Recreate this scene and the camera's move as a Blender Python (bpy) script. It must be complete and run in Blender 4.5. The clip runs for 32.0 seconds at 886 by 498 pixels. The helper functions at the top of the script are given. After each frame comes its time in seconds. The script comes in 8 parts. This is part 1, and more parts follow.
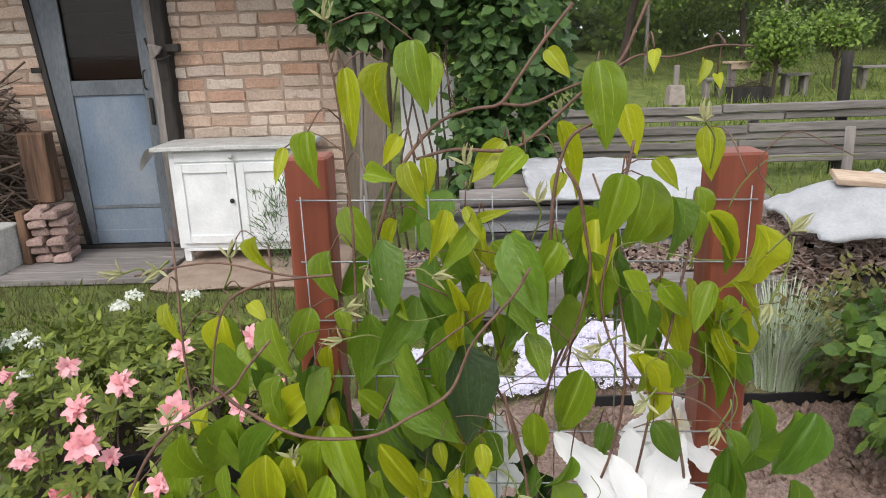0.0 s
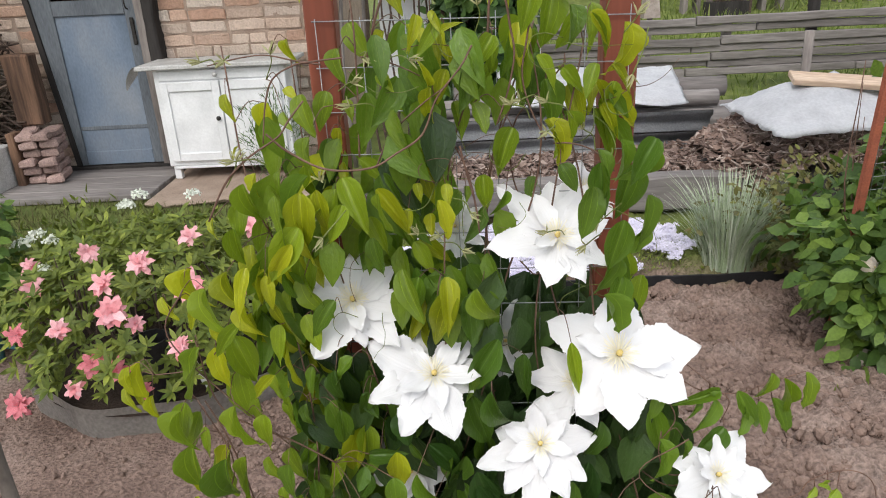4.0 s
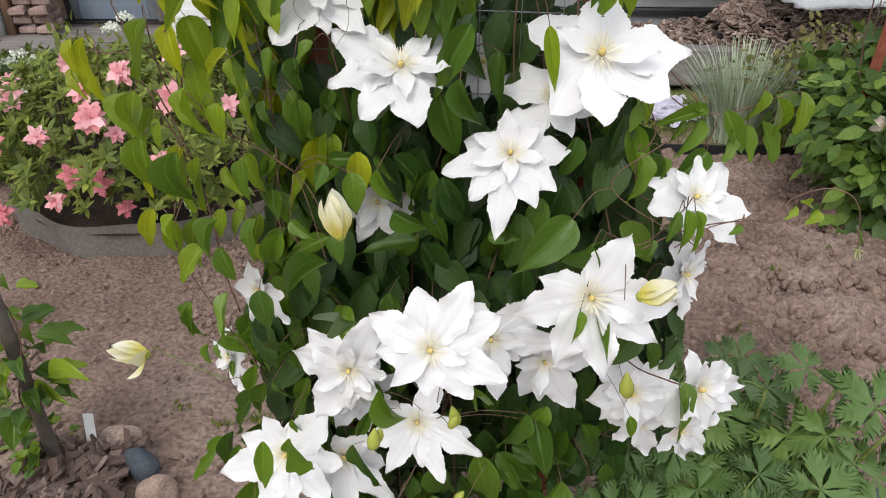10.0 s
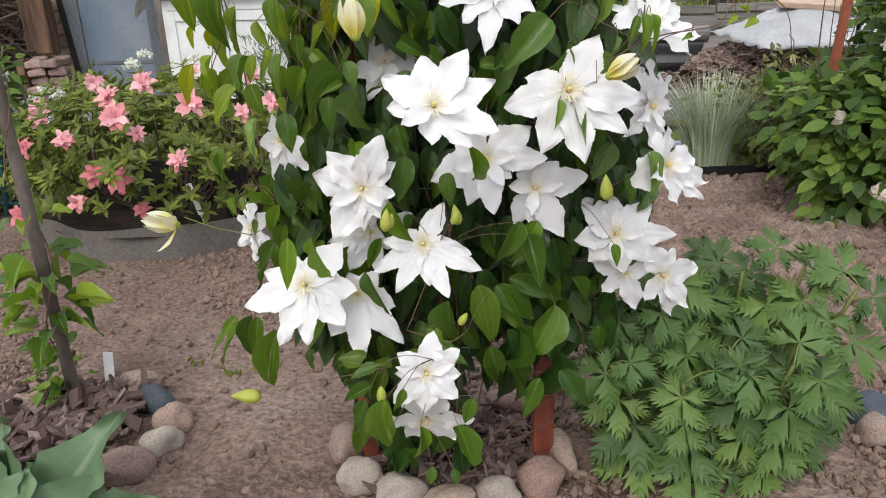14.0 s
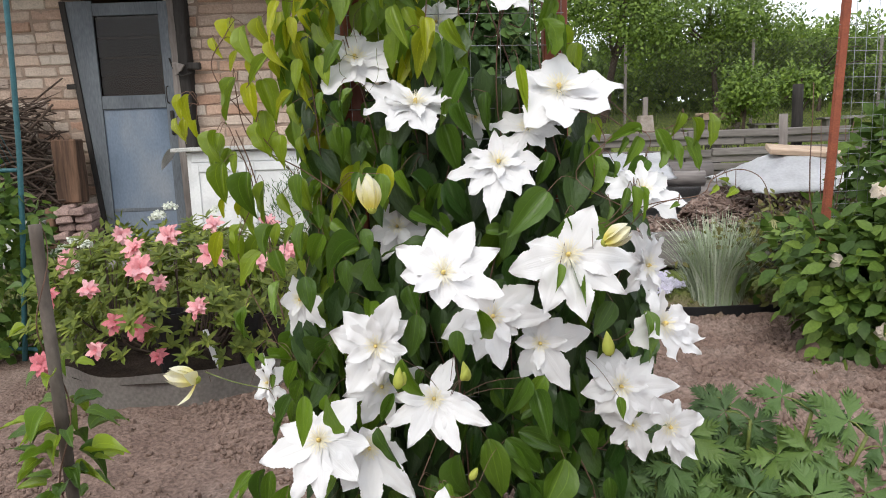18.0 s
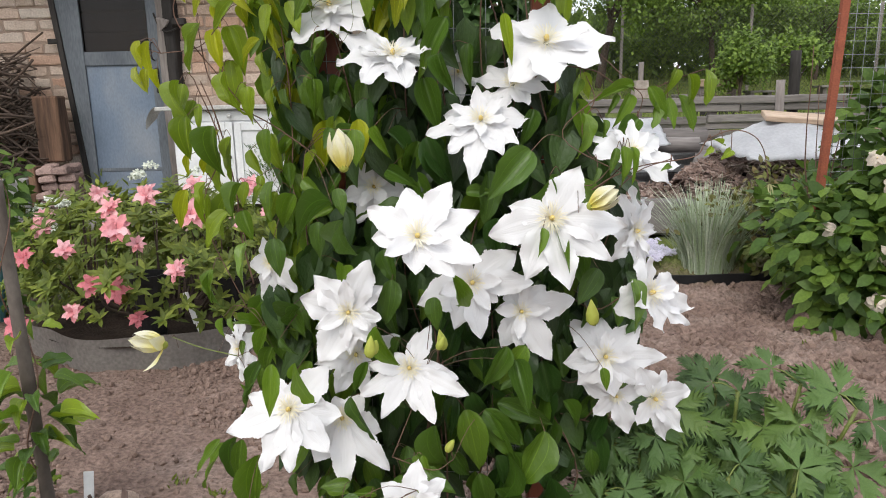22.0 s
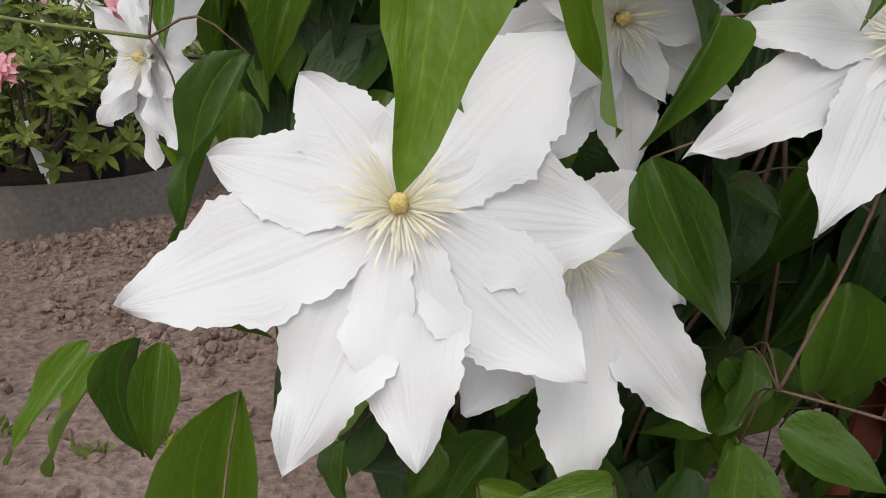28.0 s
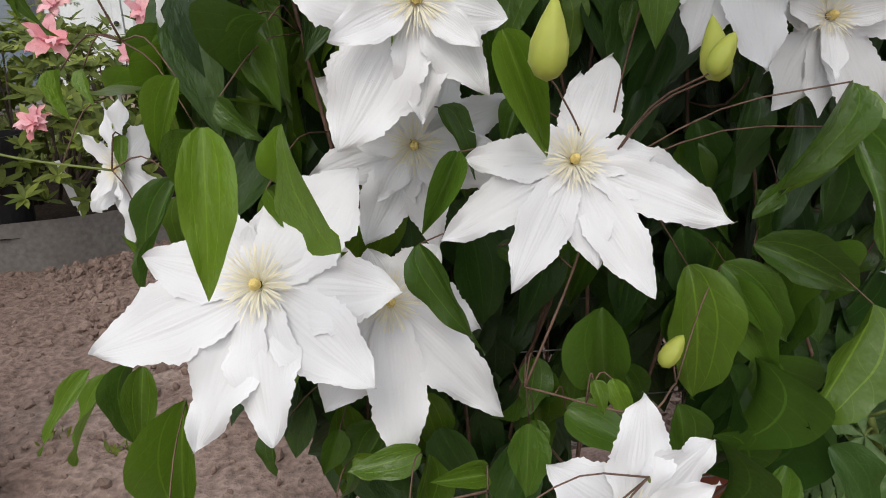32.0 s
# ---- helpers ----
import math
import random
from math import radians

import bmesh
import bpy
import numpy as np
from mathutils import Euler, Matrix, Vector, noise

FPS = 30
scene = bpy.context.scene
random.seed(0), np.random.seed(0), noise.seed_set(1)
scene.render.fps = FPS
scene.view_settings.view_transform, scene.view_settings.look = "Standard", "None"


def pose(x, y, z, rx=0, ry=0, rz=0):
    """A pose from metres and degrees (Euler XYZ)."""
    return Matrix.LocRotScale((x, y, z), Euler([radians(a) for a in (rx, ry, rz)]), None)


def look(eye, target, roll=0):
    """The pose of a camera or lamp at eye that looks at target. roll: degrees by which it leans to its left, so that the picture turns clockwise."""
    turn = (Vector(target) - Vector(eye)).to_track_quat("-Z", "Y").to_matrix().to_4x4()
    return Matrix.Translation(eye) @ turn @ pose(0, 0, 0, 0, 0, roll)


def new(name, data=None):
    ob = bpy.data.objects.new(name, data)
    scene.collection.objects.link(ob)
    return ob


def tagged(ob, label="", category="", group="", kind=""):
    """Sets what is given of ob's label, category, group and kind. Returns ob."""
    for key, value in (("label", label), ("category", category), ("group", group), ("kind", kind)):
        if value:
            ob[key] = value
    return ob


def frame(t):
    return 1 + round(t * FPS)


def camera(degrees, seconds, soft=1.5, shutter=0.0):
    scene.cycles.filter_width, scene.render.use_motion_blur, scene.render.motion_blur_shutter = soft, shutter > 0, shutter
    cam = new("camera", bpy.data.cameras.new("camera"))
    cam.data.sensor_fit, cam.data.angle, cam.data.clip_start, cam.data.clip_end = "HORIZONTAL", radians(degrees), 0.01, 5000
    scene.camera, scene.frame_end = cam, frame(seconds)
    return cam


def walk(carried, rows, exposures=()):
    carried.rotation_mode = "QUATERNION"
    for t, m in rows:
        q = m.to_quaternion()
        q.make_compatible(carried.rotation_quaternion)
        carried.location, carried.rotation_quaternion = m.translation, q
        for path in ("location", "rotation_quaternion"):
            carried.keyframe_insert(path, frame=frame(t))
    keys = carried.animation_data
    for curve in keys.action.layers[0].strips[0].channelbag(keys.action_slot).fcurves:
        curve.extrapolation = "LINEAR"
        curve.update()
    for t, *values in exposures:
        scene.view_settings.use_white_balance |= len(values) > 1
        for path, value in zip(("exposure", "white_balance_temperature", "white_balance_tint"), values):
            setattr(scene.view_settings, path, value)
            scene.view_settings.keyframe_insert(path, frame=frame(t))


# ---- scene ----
cam = camera(65.0, 32.0, soft=1.0)
PATH = [
    (0, (-0.005, 0.048, 1.492), (-0.054, 1.968, 0.936), -1.8),
    (1, (-0.01, 0.084, 1.471), (-0.129, 1.989, 0.874), -2.5),
    (2, (-0.003, 0.013, 1.465), (-0.126, 1.903, 0.821), -3.8),
    (2.5, (0.001, -0.04, 1.468), (-0.089, 1.839, 0.79), -4.1),
    (4.5, (0.009, -0.286, 1.42), (0.027, 1.537, 0.598), -3.0),
    (5, (0.021, -0.332, 1.423), (0.065, 1.429, 0.475), -3.5),
    (5.5, (0.024, -0.371, 1.416), (0.076, 1.344, 0.388), -2.7),
    (6, (0.022, -0.413, 1.416), (0.077, 1.255, 0.313), -2.4),
    (6.5, (0.023, -0.446, 1.407), (0.068, 1.209, 0.285), -2.5),
    (7, (0.012, -0.44, 1.389), (0.075, 1.277, 0.366), -2.8),
    (7.5, (0.03, -0.404, 1.37), (0.098, 1.326, 0.369), -1.4),
    (8, (0.076, -0.375, 1.364), (0.085, 1.363, 0.375), 0.6),
    (8.5, (0.091, -0.346, 1.363), (0.029, 1.384, 0.36), -0.7),
    (9, (0.085, -0.311, 1.341), (0.022, 1.404, 0.314), -0.4),
    (9.5, (0.061, -0.283, 1.312), (0.013, 1.423, 0.269), -1.2),
    (10, (0.04, -0.283, 1.179), (0.019, 1.463, 0.202), 0.2),
    (10.5, (0.038, -0.271, 1.043), (-0.021, 1.499, 0.112), -0.9),
    (11, (0.023, -0.27, 0.957), (0.024, 1.548, 0.123), -0.8),
    (11.5, (0.004, -0.314, 0.929), (0.028, 1.528, 0.149), -1.1),
    (12, (0.006, -0.39, 0.9), (-0.039, 1.464, 0.15), -0.4),
    (12.5, (0.027, -0.477, 0.873), (-0.087, 1.38, 0.139), -1.6),
    (13, (0.015, -0.498, 0.86), (-0.048, 1.361, 0.125), -1.3),
    (13.5, (0.032, -0.526, 0.873), (0.006, 1.34, 0.153), -1.2),
    (15.5, (0.034, -0.598, 0.907), (0.047, 1.333, 0.388), -1.1),
    (16, (0.027, -0.594, 0.924), (0.046, 1.368, 0.538), -0.4),
    (16.5, (0.03, -0.596, 0.926), (0.028, 1.377, 0.603), -0.5),
    (17, (0.035, -0.602, 0.931), (0.022, 1.372, 0.608), -1.9),
    (17.5, (0.036, -0.605, 0.93), (0.013, 1.369, 0.606), -1.9),
    (18, (0.035, -0.604, 0.931), (0.005, 1.369, 0.605), -1.9),
    (18.5, (0.036, -0.603, 0.929), (0.013, 1.37, 0.601), -1.9),
    (19, (0.038, -0.6, 0.93), (0.012, 1.371, 0.594), -1.5),
    (19.5, (0.041, -0.587, 0.924), (0.039, 1.38, 0.567), -0.7),
    (20, (0.053, -0.576, 0.933), (0.06, 1.393, 0.582), 0.2),
    (20.5, (0.063, -0.567, 0.925), (0.074, 1.397, 0.547), -0.6),
    (21, (0.058, -0.568, 0.929), (0.067, 1.391, 0.524), -0.9),
    (21.5, (0.058, -0.571, 0.93), (0.065, 1.388, 0.526), -1.1),
    (22, (0.056, -0.548, 0.917), (0.045, 1.406, 0.492), -1.1),
    (22.5, (0.047, -0.476, 0.901), (0.0, 1.467, 0.431), -1.8),
    (23, (0.013, -0.32, 0.888), (0.085, 1.624, 0.421), -1.7),
    (23.5, (0.012, -0.252, 0.893), (0.175, 1.687, 0.43), -2.1),
    (24, (-0.013, -0.219, 0.884), (0.158, 1.715, 0.404), -3.3),
    (24.5, (-0.052, -0.175, 0.859), (0.076, 1.76, 0.368), -2.7),
    (25, (-0.11, -0.159, 0.806), (0.021, 1.767, 0.281), -0.5),
    (25.5, (-0.126, -0.082, 0.726), (0.081, 1.818, 0.137), -0.3),
    (26, (-0.148, 0.018, 0.633), (0.014, 1.916, 0.022), 0.4),
    (26.3, (-0.176, 0.058, 0.589), (0.004, 1.954, -0.02), 0.0),
    (28.5, (-0.206, 0.179, 0.538), (0.119, 2.03, -0.147), 2.8),
    (29, (-0.21, 0.173, 0.541), (0.103, 2.019, -0.16), 2.2),
    (30, (-0.196, 0.163, 0.548), (0.093, 2.006, -0.171), 1.1),
    (31, (-0.169, 0.108, 0.578), (0.059, 1.961, -0.139), -0.1),
    (32, (-0.117, 0.035, 0.622), (0.092, 1.901, -0.065), -1.5),
]
walk(cam, [(t, look(eye, target, roll)) for t, eye, target, roll in PATH],
     [(0, 0.15), (1, 0.31), (2.5, 0.28), (5, -.05), (7, -.08), (9.5, -.04), (10.8, -.12), (13.5, -.02), (15.5, 0.03), (22, 0.03), (24, -0.15), (25.5, -0.27), (28, -0.32), (31, -0.36), (32, -0.25)])

# ---- world and light ----
world = bpy.data.worlds.new("overcast_sky")
scene.world = world
world.use_nodes = True
wn, wl = world.node_tree.nodes, world.node_tree.links
wn.clear()
sky = wn.new("ShaderNodeTexSky")
sky.sky_type = "NISHITA"
sky.sun_disc = False
sky.sun_elevation = radians(48)
sky.sun_rotation = radians(200)
sky.dust_density = 4.0
cloud = wn.new("ShaderNodeMix")
cloud.data_type = "RGBA"
cloud.inputs[0].default_value = 0.75
cloud.inputs[7].default_value = (11.0, 11.3, 11.8, 1)
bg = wn.new("ShaderNodeBackground")
bg.inputs[1].default_value = 0.14
wo = wn.new("ShaderNodeOutputWorld")
wl.new(sky.outputs[0], cloud.inputs[6])
wl.new(cloud.outputs[2], bg.inputs[0])
wl.new(bg.outputs[0], wo.inputs[0])
sun_data = bpy.data.lights.new("sun", "SUN")
sun_data.energy = 1.5
sun_data.angle = radians(25)
sun_data.color = (1.0, 0.96, 0.9)
sun = new("sun", sun_data)
sun.matrix_world = look((-3.0, -7.0, 9.0), (0, 0.5, 0.5))
scene.view_settings.exposure = 0.0


# ---- materials ----
def mat(name, col, col2=None, rough=0.75, scale=12.0, fine=120.0, bump=0.3, dist=0.003, metal=0.0, spec=0.3,
        vary=0.0, island=False, translucent=0.0, stretch=(1, 1, 1), contrast=0.5, tones=None, ramp=None, coords="Object", fine_amount=0.25):
    """A procedural surface: two blended base colours in patches, a fine grain, a bump and variation from piece to piece."""
    m = bpy.data.materials.new(name)
    m.use_nodes = True
    n, k = m.node_tree.nodes, m.node_tree.links
    n.clear()
    out = n.new("ShaderNodeOutputMaterial")
    p = n.new("ShaderNodeBsdfPrincipled")
    p.inputs["Roughness"].default_value = rough
    p.inputs["Metallic"].default_value = metal
    p.inputs["Specular IOR Level"].default_value = spec
    tc = n.new("ShaderNodeTexCoord")
    oi = n.new("ShaderNodeObjectInfo")
    add = n.new("ShaderNodeVectorMath")
    add.operation = "ADD"
    mp = n.new("ShaderNodeMapping")
    mp.inputs["Scale"].default_value = stretch
    k.new(tc.outputs[coords], add.inputs[0])
    k.new(oi.outputs["Location"], add.inputs[1])
    k.new(add.outputs[0], mp.inputs[0])
    big, small = n.new("ShaderNodeTexNoise"), n.new("ShaderNodeTexNoise")
    big.inputs["Scale"].default_value, big.inputs["Detail"].default_value = scale, 5
    small.inputs["Scale"].default_value, small.inputs["Detail"].default_value = fine, 4
    k.new(mp.outputs[0], big.inputs["Vector"])
    k.new(mp.outputs[0], small.inputs["Vector"])
    cr = n.new("ShaderNodeValToRGB")
    stops = ramp or [(0.5 - contrast / 2, col), (0.5 + contrast / 2, col2 or tuple(c * 0.7 for c in col))]
    while len(cr.color_ramp.elements) < len(stops):
        cr.color_ramp.elements.new(0.5)
    for e, (pos, c) in zip(cr.color_ramp.elements, stops):
        e.position, e.color = pos, (*c, 1)
    k.new(big.outputs[0], cr.inputs[0])
    base = cr.outputs[0]
    rnd = oi.outputs["Random"]
    if island:
        geo = n.new("ShaderNodeNewGeometry")
        rnd = geo.outputs["Random Per Island"]
    if tones:
        tr = n.new("ShaderNodeValToRGB")
        while len(tr.color_ramp.elements) < len(tones):
            tr.color_ramp.elements.new(0.5)
        for i, (e, c) in enumerate(zip(tr.color_ramp.elements, tones)):
            e.position, e.color = i / (len(tones) - 1), (*c, 1)
        k.new(rnd, tr.inputs[0])
        mx = n.new("ShaderNodeMix")
        mx.data_type, mx.blend_type = "RGBA", "MIX"
        mx.inputs[0].default_value = 0.7
        k.new(base, mx.inputs[6])
        k.new(tr.outputs[0], mx.inputs[7])
        base = mx.outputs[2]
    hs = n.new("ShaderNodeHueSaturation")
    mr = n.new("ShaderNodeMapRange")
    mr.inputs[3].default_value, mr.inputs[4].default_value = 1 - vary, 1 + vary
    k.new(rnd, mr.inputs[0])
    k.new(mr.outputs[0], hs.inputs["Value"])
    k.new(base, hs.inputs["Color"])
    fm = n.new("ShaderNodeMix")
    fm.data_type, fm.blend_type = "RGBA", "MULTIPLY"
    fm.inputs[0].default_value = 1.0
    fr = n.new("ShaderNodeMapRange")
    fr.inputs[1].default_value, fr.inputs[2].default_value = 0.3, 0.7
    fr.inputs[3].default_value, fr.inputs[4].default_value = 1 - fine_amount, 1 + fine_amount * 0.5
    k.new(small.outputs[0], fr.inputs[0])
    k.new(hs.outputs[0], fm.inputs[6])
    k.new(fr.outputs[0], fm.inputs[7])
    k.new(fm.outputs[2], p.inputs["Base Color"])
    if bump:
        bp = n.new("ShaderNodeBump")
        bp.inputs["Strength"].default_value, bp.inputs["Distance"].default_value = bump, dist
        k.new(small.outputs[0], bp.inputs["Height"])
        k.new(bp.outputs[0], p.inputs["Normal"])
    last = p.outputs[0]
    if translucent:
        tl = n.new("ShaderNodeBsdfTranslucent")
        k.new(fm.outputs[2], tl.inputs[0])
        ms = n.new("ShaderNodeMixShader")
        ms.inputs[0].default_value = translucent
        k.new(p.outputs[0], ms.inputs[1])
        k.new(tl.outputs[0], ms.inputs[2])
        last = ms.outputs[0]
    k.new(last, out.inputs[0])
    return m


def veined(name, tones, vein, translucent=0.3, rough=0.42, lines=0.45, strength=0.5, rib=0.3, vary=0.12, grain=0.12, island=False, streak=0.0):
    """A leaf or petal: tone from leaf to leaf, three long veins that follow its outline, ribs in the relief."""
    m = mat(name, tones[0], tones[-1], rough=rough, scale=25, fine=160, bump=0.0, vary=vary, tones=tones, translucent=translucent, spec=0.55, fine_amount=grain, island=island)
    n, k = m.node_tree.nodes, m.node_tree.links
    p = next(x for x in n if x.type == "BSDF_PRINCIPLED")
    uv = n.new("ShaderNodeUVMap")
    uv.uv_map = "uv"
    sep = n.new("ShaderNodeSeparateXYZ")
    k.new(uv.outputs[0], sep.inputs[0])

    def op(kind, a, b=0.0):
        o = n.new("ShaderNodeMath")
        o.operation = kind
        for i, v in enumerate((a, b)):
            if isinstance(v, (int, float)):
                o.inputs[i].default_value = v
            else:
                k.new(v, o.inputs[i])
        return o.outputs[0]
    u = op("ABSOLUTE", op("SUBTRACT", sep.outputs[0], 0.5))
    mid = op("LESS_THAN", u, 0.014)
    side = op("LESS_THAN", op("ABSOLUTE", op("SUBTRACT", u, lines / 2)), 0.008)
    slant = op("FRACT", op("ADD", op("MULTIPLY", sep.outputs[1], 6.0), op("MULTIPLY", u, -4.0)))
    net = op("MULTIPLY", op("LESS_THAN", slant, 0.04), 0.4)
    mask = op("MULTIPLY", op("MAXIMUM", op("MAXIMUM", mid, side), net), strength)
    link = p.inputs["Base Color"].links[0].from_socket
    mx = n.new("ShaderNodeMix")
    mx.data_type = "RGBA"
    k.new(mask, mx.inputs[0])
    k.new(link, mx.inputs[6])
    mx.inputs[7].default_value = (*vein, 1)
    k.new(mx.outputs[2], p.inputs["Base Color"])
    bp = n.new("ShaderNodeBump")
    bp.inputs["Strength"].default_value, bp.inputs["Distance"].default_value = rib, 0.003
    wave = n.new("ShaderNodeTexNoise")
    wave.inputs["Scale"].default_value = 9.0
    wc = n.new("ShaderNodeTexCoord")
    if streak:
        wm = n.new("ShaderNodeMapping")
        wm.inputs["Scale"].default_value = (streak, 0.16, 1)
        wave.inputs["Detail"].default_value = 3
        k.new(uv.outputs[0], wm.inputs[0])
        k.new(wm.outputs[0], wave.inputs["Vector"])
    else:
        k.new(wc.outputs["UV" if island else "Object"], wave.inputs["Vector"])
    height = op("SUBTRACT", wave.outputs[0], op("MULTIPLY", mask, 0.5))
    if streak:
        # three fine grooves beside the midrib that fade towards the tip
        groove = op("MULTIPLY", op("COSINE", op("MULTIPLY", u, 85.0)), op("POWER", 2.718, op("MULTIPLY", op("MULTIPLY", u, u), -70.0)))
        fade = op("SUBTRACT", 1.0, op("MULTIPLY", sep.outputs[1], 0.75))
        height = op("ADD", height, op("MULTIPLY", op("MULTIPLY", groove, fade), 0.22))
    k.new(height, bp.inputs["Height"])
    k.new(bp.outputs[0], p.inputs["Normal"])
    return m


SOIL = mat("garden_soil", (0.235, 0.165, 0.135), (0.15, 0.105, 0.085), rough=0.95, scale=4, fine=60, bump=0.7, dist=0.012, spec=0.1, contrast=0.35, fine_amount=0.4)
CLOD = mat("soil_clods", (0.26, 0.185, 0.152), (0.17, 0.12, 0.098), rough=0.95, scale=30, fine=200, bump=0.5, spec=0.1, island=True, vary=0.2)
# azalea bed: a darker brown than the open garden soil
DARKSOIL = mat("dark_bed_soil", (0.07, 0.05, 0.04), (0.035, 0.026, 0.022), rough=0.95, scale=18, fine=120, bump=0.8, dist=0.008, spec=0.1, fine_amount=0.4)
BRICK = mat("old_brick", (0.54, 0.45, 0.375), (0.34, 0.26, 0.21), rough=0.95, scale=9, fine=70, bump=0.9, dist=0.01, vary=0.12, spec=0.1, fine_amount=0.2, contrast=0.4,
            tones=[(0.58, 0.49, 0.41), (0.52, 0.4, 0.32), (0.48, 0.27, 0.18), (0.68, 0.62, 0.54), (0.55, 0.4, 0.31), (0.6, 0.5, 0.42), (0.4, 0.32, 0.275), (0.66, 0.59, 0.51), (0.48, 0.29, 0.2)])
PINKBRICK = mat("old_pink_brick", (0.42, 0.3, 0.265), (0.27, 0.19, 0.17), rough=0.95, scale=16, fine=90, bump=0.9, dist=0.008, vary=0.2, spec=0.1, fine_amount=0.35)
MORTAR = mat("lime_mortar", (0.39, 0.305, 0.245), (0.28, 0.21, 0.165), rough=0.95, scale=7, fine=140, bump=0.6, spec=0.1)
BLUE = mat("worn_blue_paint", (0.2, 0.235, 0.28), (0.14, 0.165, 0.2), rough=0.65, scale=2.6, fine=70, bump=0.2, stretch=(1, 1, 0.5), fine_amount=0.12, ramp=[(0.3, (0.105, 0.14, 0.19)), (0.5, (0.16, 0.205, 0.27)), (0.72, (0.24, 0.27, 0.31))])
GREYBLUE = mat("faded_blue_grey_wood", (0.17, 0.19, 0.21), (0.095, 0.108, 0.125), rough=0.7, scale=6, fine=90, bump=0.35, stretch=(1, 1, 0.2))
DARKWOOD = mat("dark_weathered_wood", (0.06, 0.055, 0.052), (0.022, 0.02, 0.019), rough=0.85, scale=7, fine=60, bump=0.6, dist=0.006, stretch=(1, 1, 0.12), spec=0.15)
GREYWOOD = mat("silver_grey_wood", (0.285, 0.262, 0.25), (0.14, 0.125, 0.12), rough=0.9, scale=5, fine=55, bump=0.6, dist=0.006, stretch=(0.12, 1, 1), vary=0.2, spec=0.12)
GREYPOST = mat("grey_post_wood", (0.3, 0.27, 0.25), (0.15, 0.13, 0.12), rough=0.9, scale=8, fine=70, bump=0.6, dist=0.005, stretch=(1, 1, 0.12), vary=0.12, spec=0.12)
STAKEWOOD = mat("weathered_stake_wood", (0.2, 0.175, 0.155), (0.07, 0.055, 0.045), rough=0.9, scale=5, fine=80, bump=0.6, dist=0.004, stretch=(1, 1, 0.5), contrast=0.3, spec=0.12)
BROWNWOOD = mat("brown_wood", (0.19, 0.11, 0.07), (0.07, 0.042, 0.03), rough=0.85, scale=16, fine=60, bump=0.9, dist=0.01, stretch=(1, 1, 0.08), fine_amount=0.4, contrast=0.3)
REDWOOD = mat("red_brown_stained_wood", (0.27, 0.075, 0.04), (0.17, 0.045, 0.026), rough=0.5, scale=14, fine=90, bump=0.3, dist=0.002, stretch=(1, 1, 0.08), spec=0.35)
PALEWOOD = mat("fresh_sawn_wood", (0.55, 0.44, 0.34), (0.36, 0.24, 0.16), rough=0.7, scale=6, fine=60, bump=0.3, stretch=(0.2, 1, 1))
WHITEPAINT = mat("old_white_paint", (0.78, 0.79, 0.8), (0.66, 0.67, 0.68), rough=0.5, scale=5, fine=70, bump=0.15, contrast=0.3, fine_amount=0.06)
OLDTOP = mat("peeling_grey_top", (0.6, 0.6, 0.59), (0.38, 0.37, 0.35), rough=0.7, scale=9, fine=80, bump=0.3)
NETTING = mat("dull_netting_wire", (0.12, 0.12, 0.11), (0.07, 0.07, 0.065), rough=0.7, scale=30)
STEEL = mat("galvanised_wire", (0.42, 0.43, 0.44), (0.26, 0.27, 0.28), rough=0.5, metal=0.8, scale=60, fine=300, bump=0.1)
DARKSTEEL = mat("dark_iron", (0.06, 0.055, 0.05), (0.03, 0.028, 0.026), rough=0.6, metal=0.6, scale=40)
RUST = mat("rust_red_iron", (0.35, 0.11, 0.06), (0.22, 0.07, 0.045), rough=0.75, scale=20, fine=160, bump=0.4, spec=0.2)
TEAL = mat("teal_painted_metal", (0.045, 0.15, 0.17), (0.03, 0.1, 0.12), rough=0.5, scale=30)
RUBBER = mat("grey_plastic_edging", (0.36, 0.33, 0.305), (0.29, 0.26, 0.24), rough=0.7, scale=5, fine=80, bump=0.15, spec=0.3)
BLACKPLASTIC = mat("black_plastic", (0.02, 0.02, 0.022), (0.012, 0.012, 0.013), rough=0.45, scale=10)
TARP = mat("white_tarpaulin", (0.76, 0.77, 0.8), (0.62, 0.63, 0.66), rough=0.55, scale=6, fine=60, bump=0.3, dist=0.006, contrast=0.4, fine_amount=0.1)
SLATE = mat("grey_corrugated_sheet", (0.46, 0.47, 0.49), (0.33, 0.34, 0.36), rough=0.9, scale=5, fine=90, bump=0.3)
CHIP = mat("bark_chips", (0.2, 0.14, 0.12), (0.085, 0.058, 0.048), rough=0.9, scale=30, fine=150, bump=0.5, island=True, vary=0.35, tones=[(0.13, 0.08, 0.06), (0.3, 0.22, 0.19), (0.2, 0.13, 0.1), (0.4, 0.34, 0.3)])
STONE = mat("field_stone", (0.34, 0.25, 0.21), (0.23, 0.16, 0.135), rough=0.8, scale=14, fine=190, bump=0.4, vary=0.15, fine_amount=0.35, tones=[(0.32, 0.22, 0.185), (0.37, 0.3, 0.26), (0.29, 0.18, 0.155), (0.36, 0.28, 0.22), (0.32, 0.2, 0.175)])
BLUESTONE = mat("dark_blue_grey_stone", (0.085, 0.1, 0.125), (0.05, 0.058, 0.072), rough=0.7, scale=9, fine=140, bump=0.25)
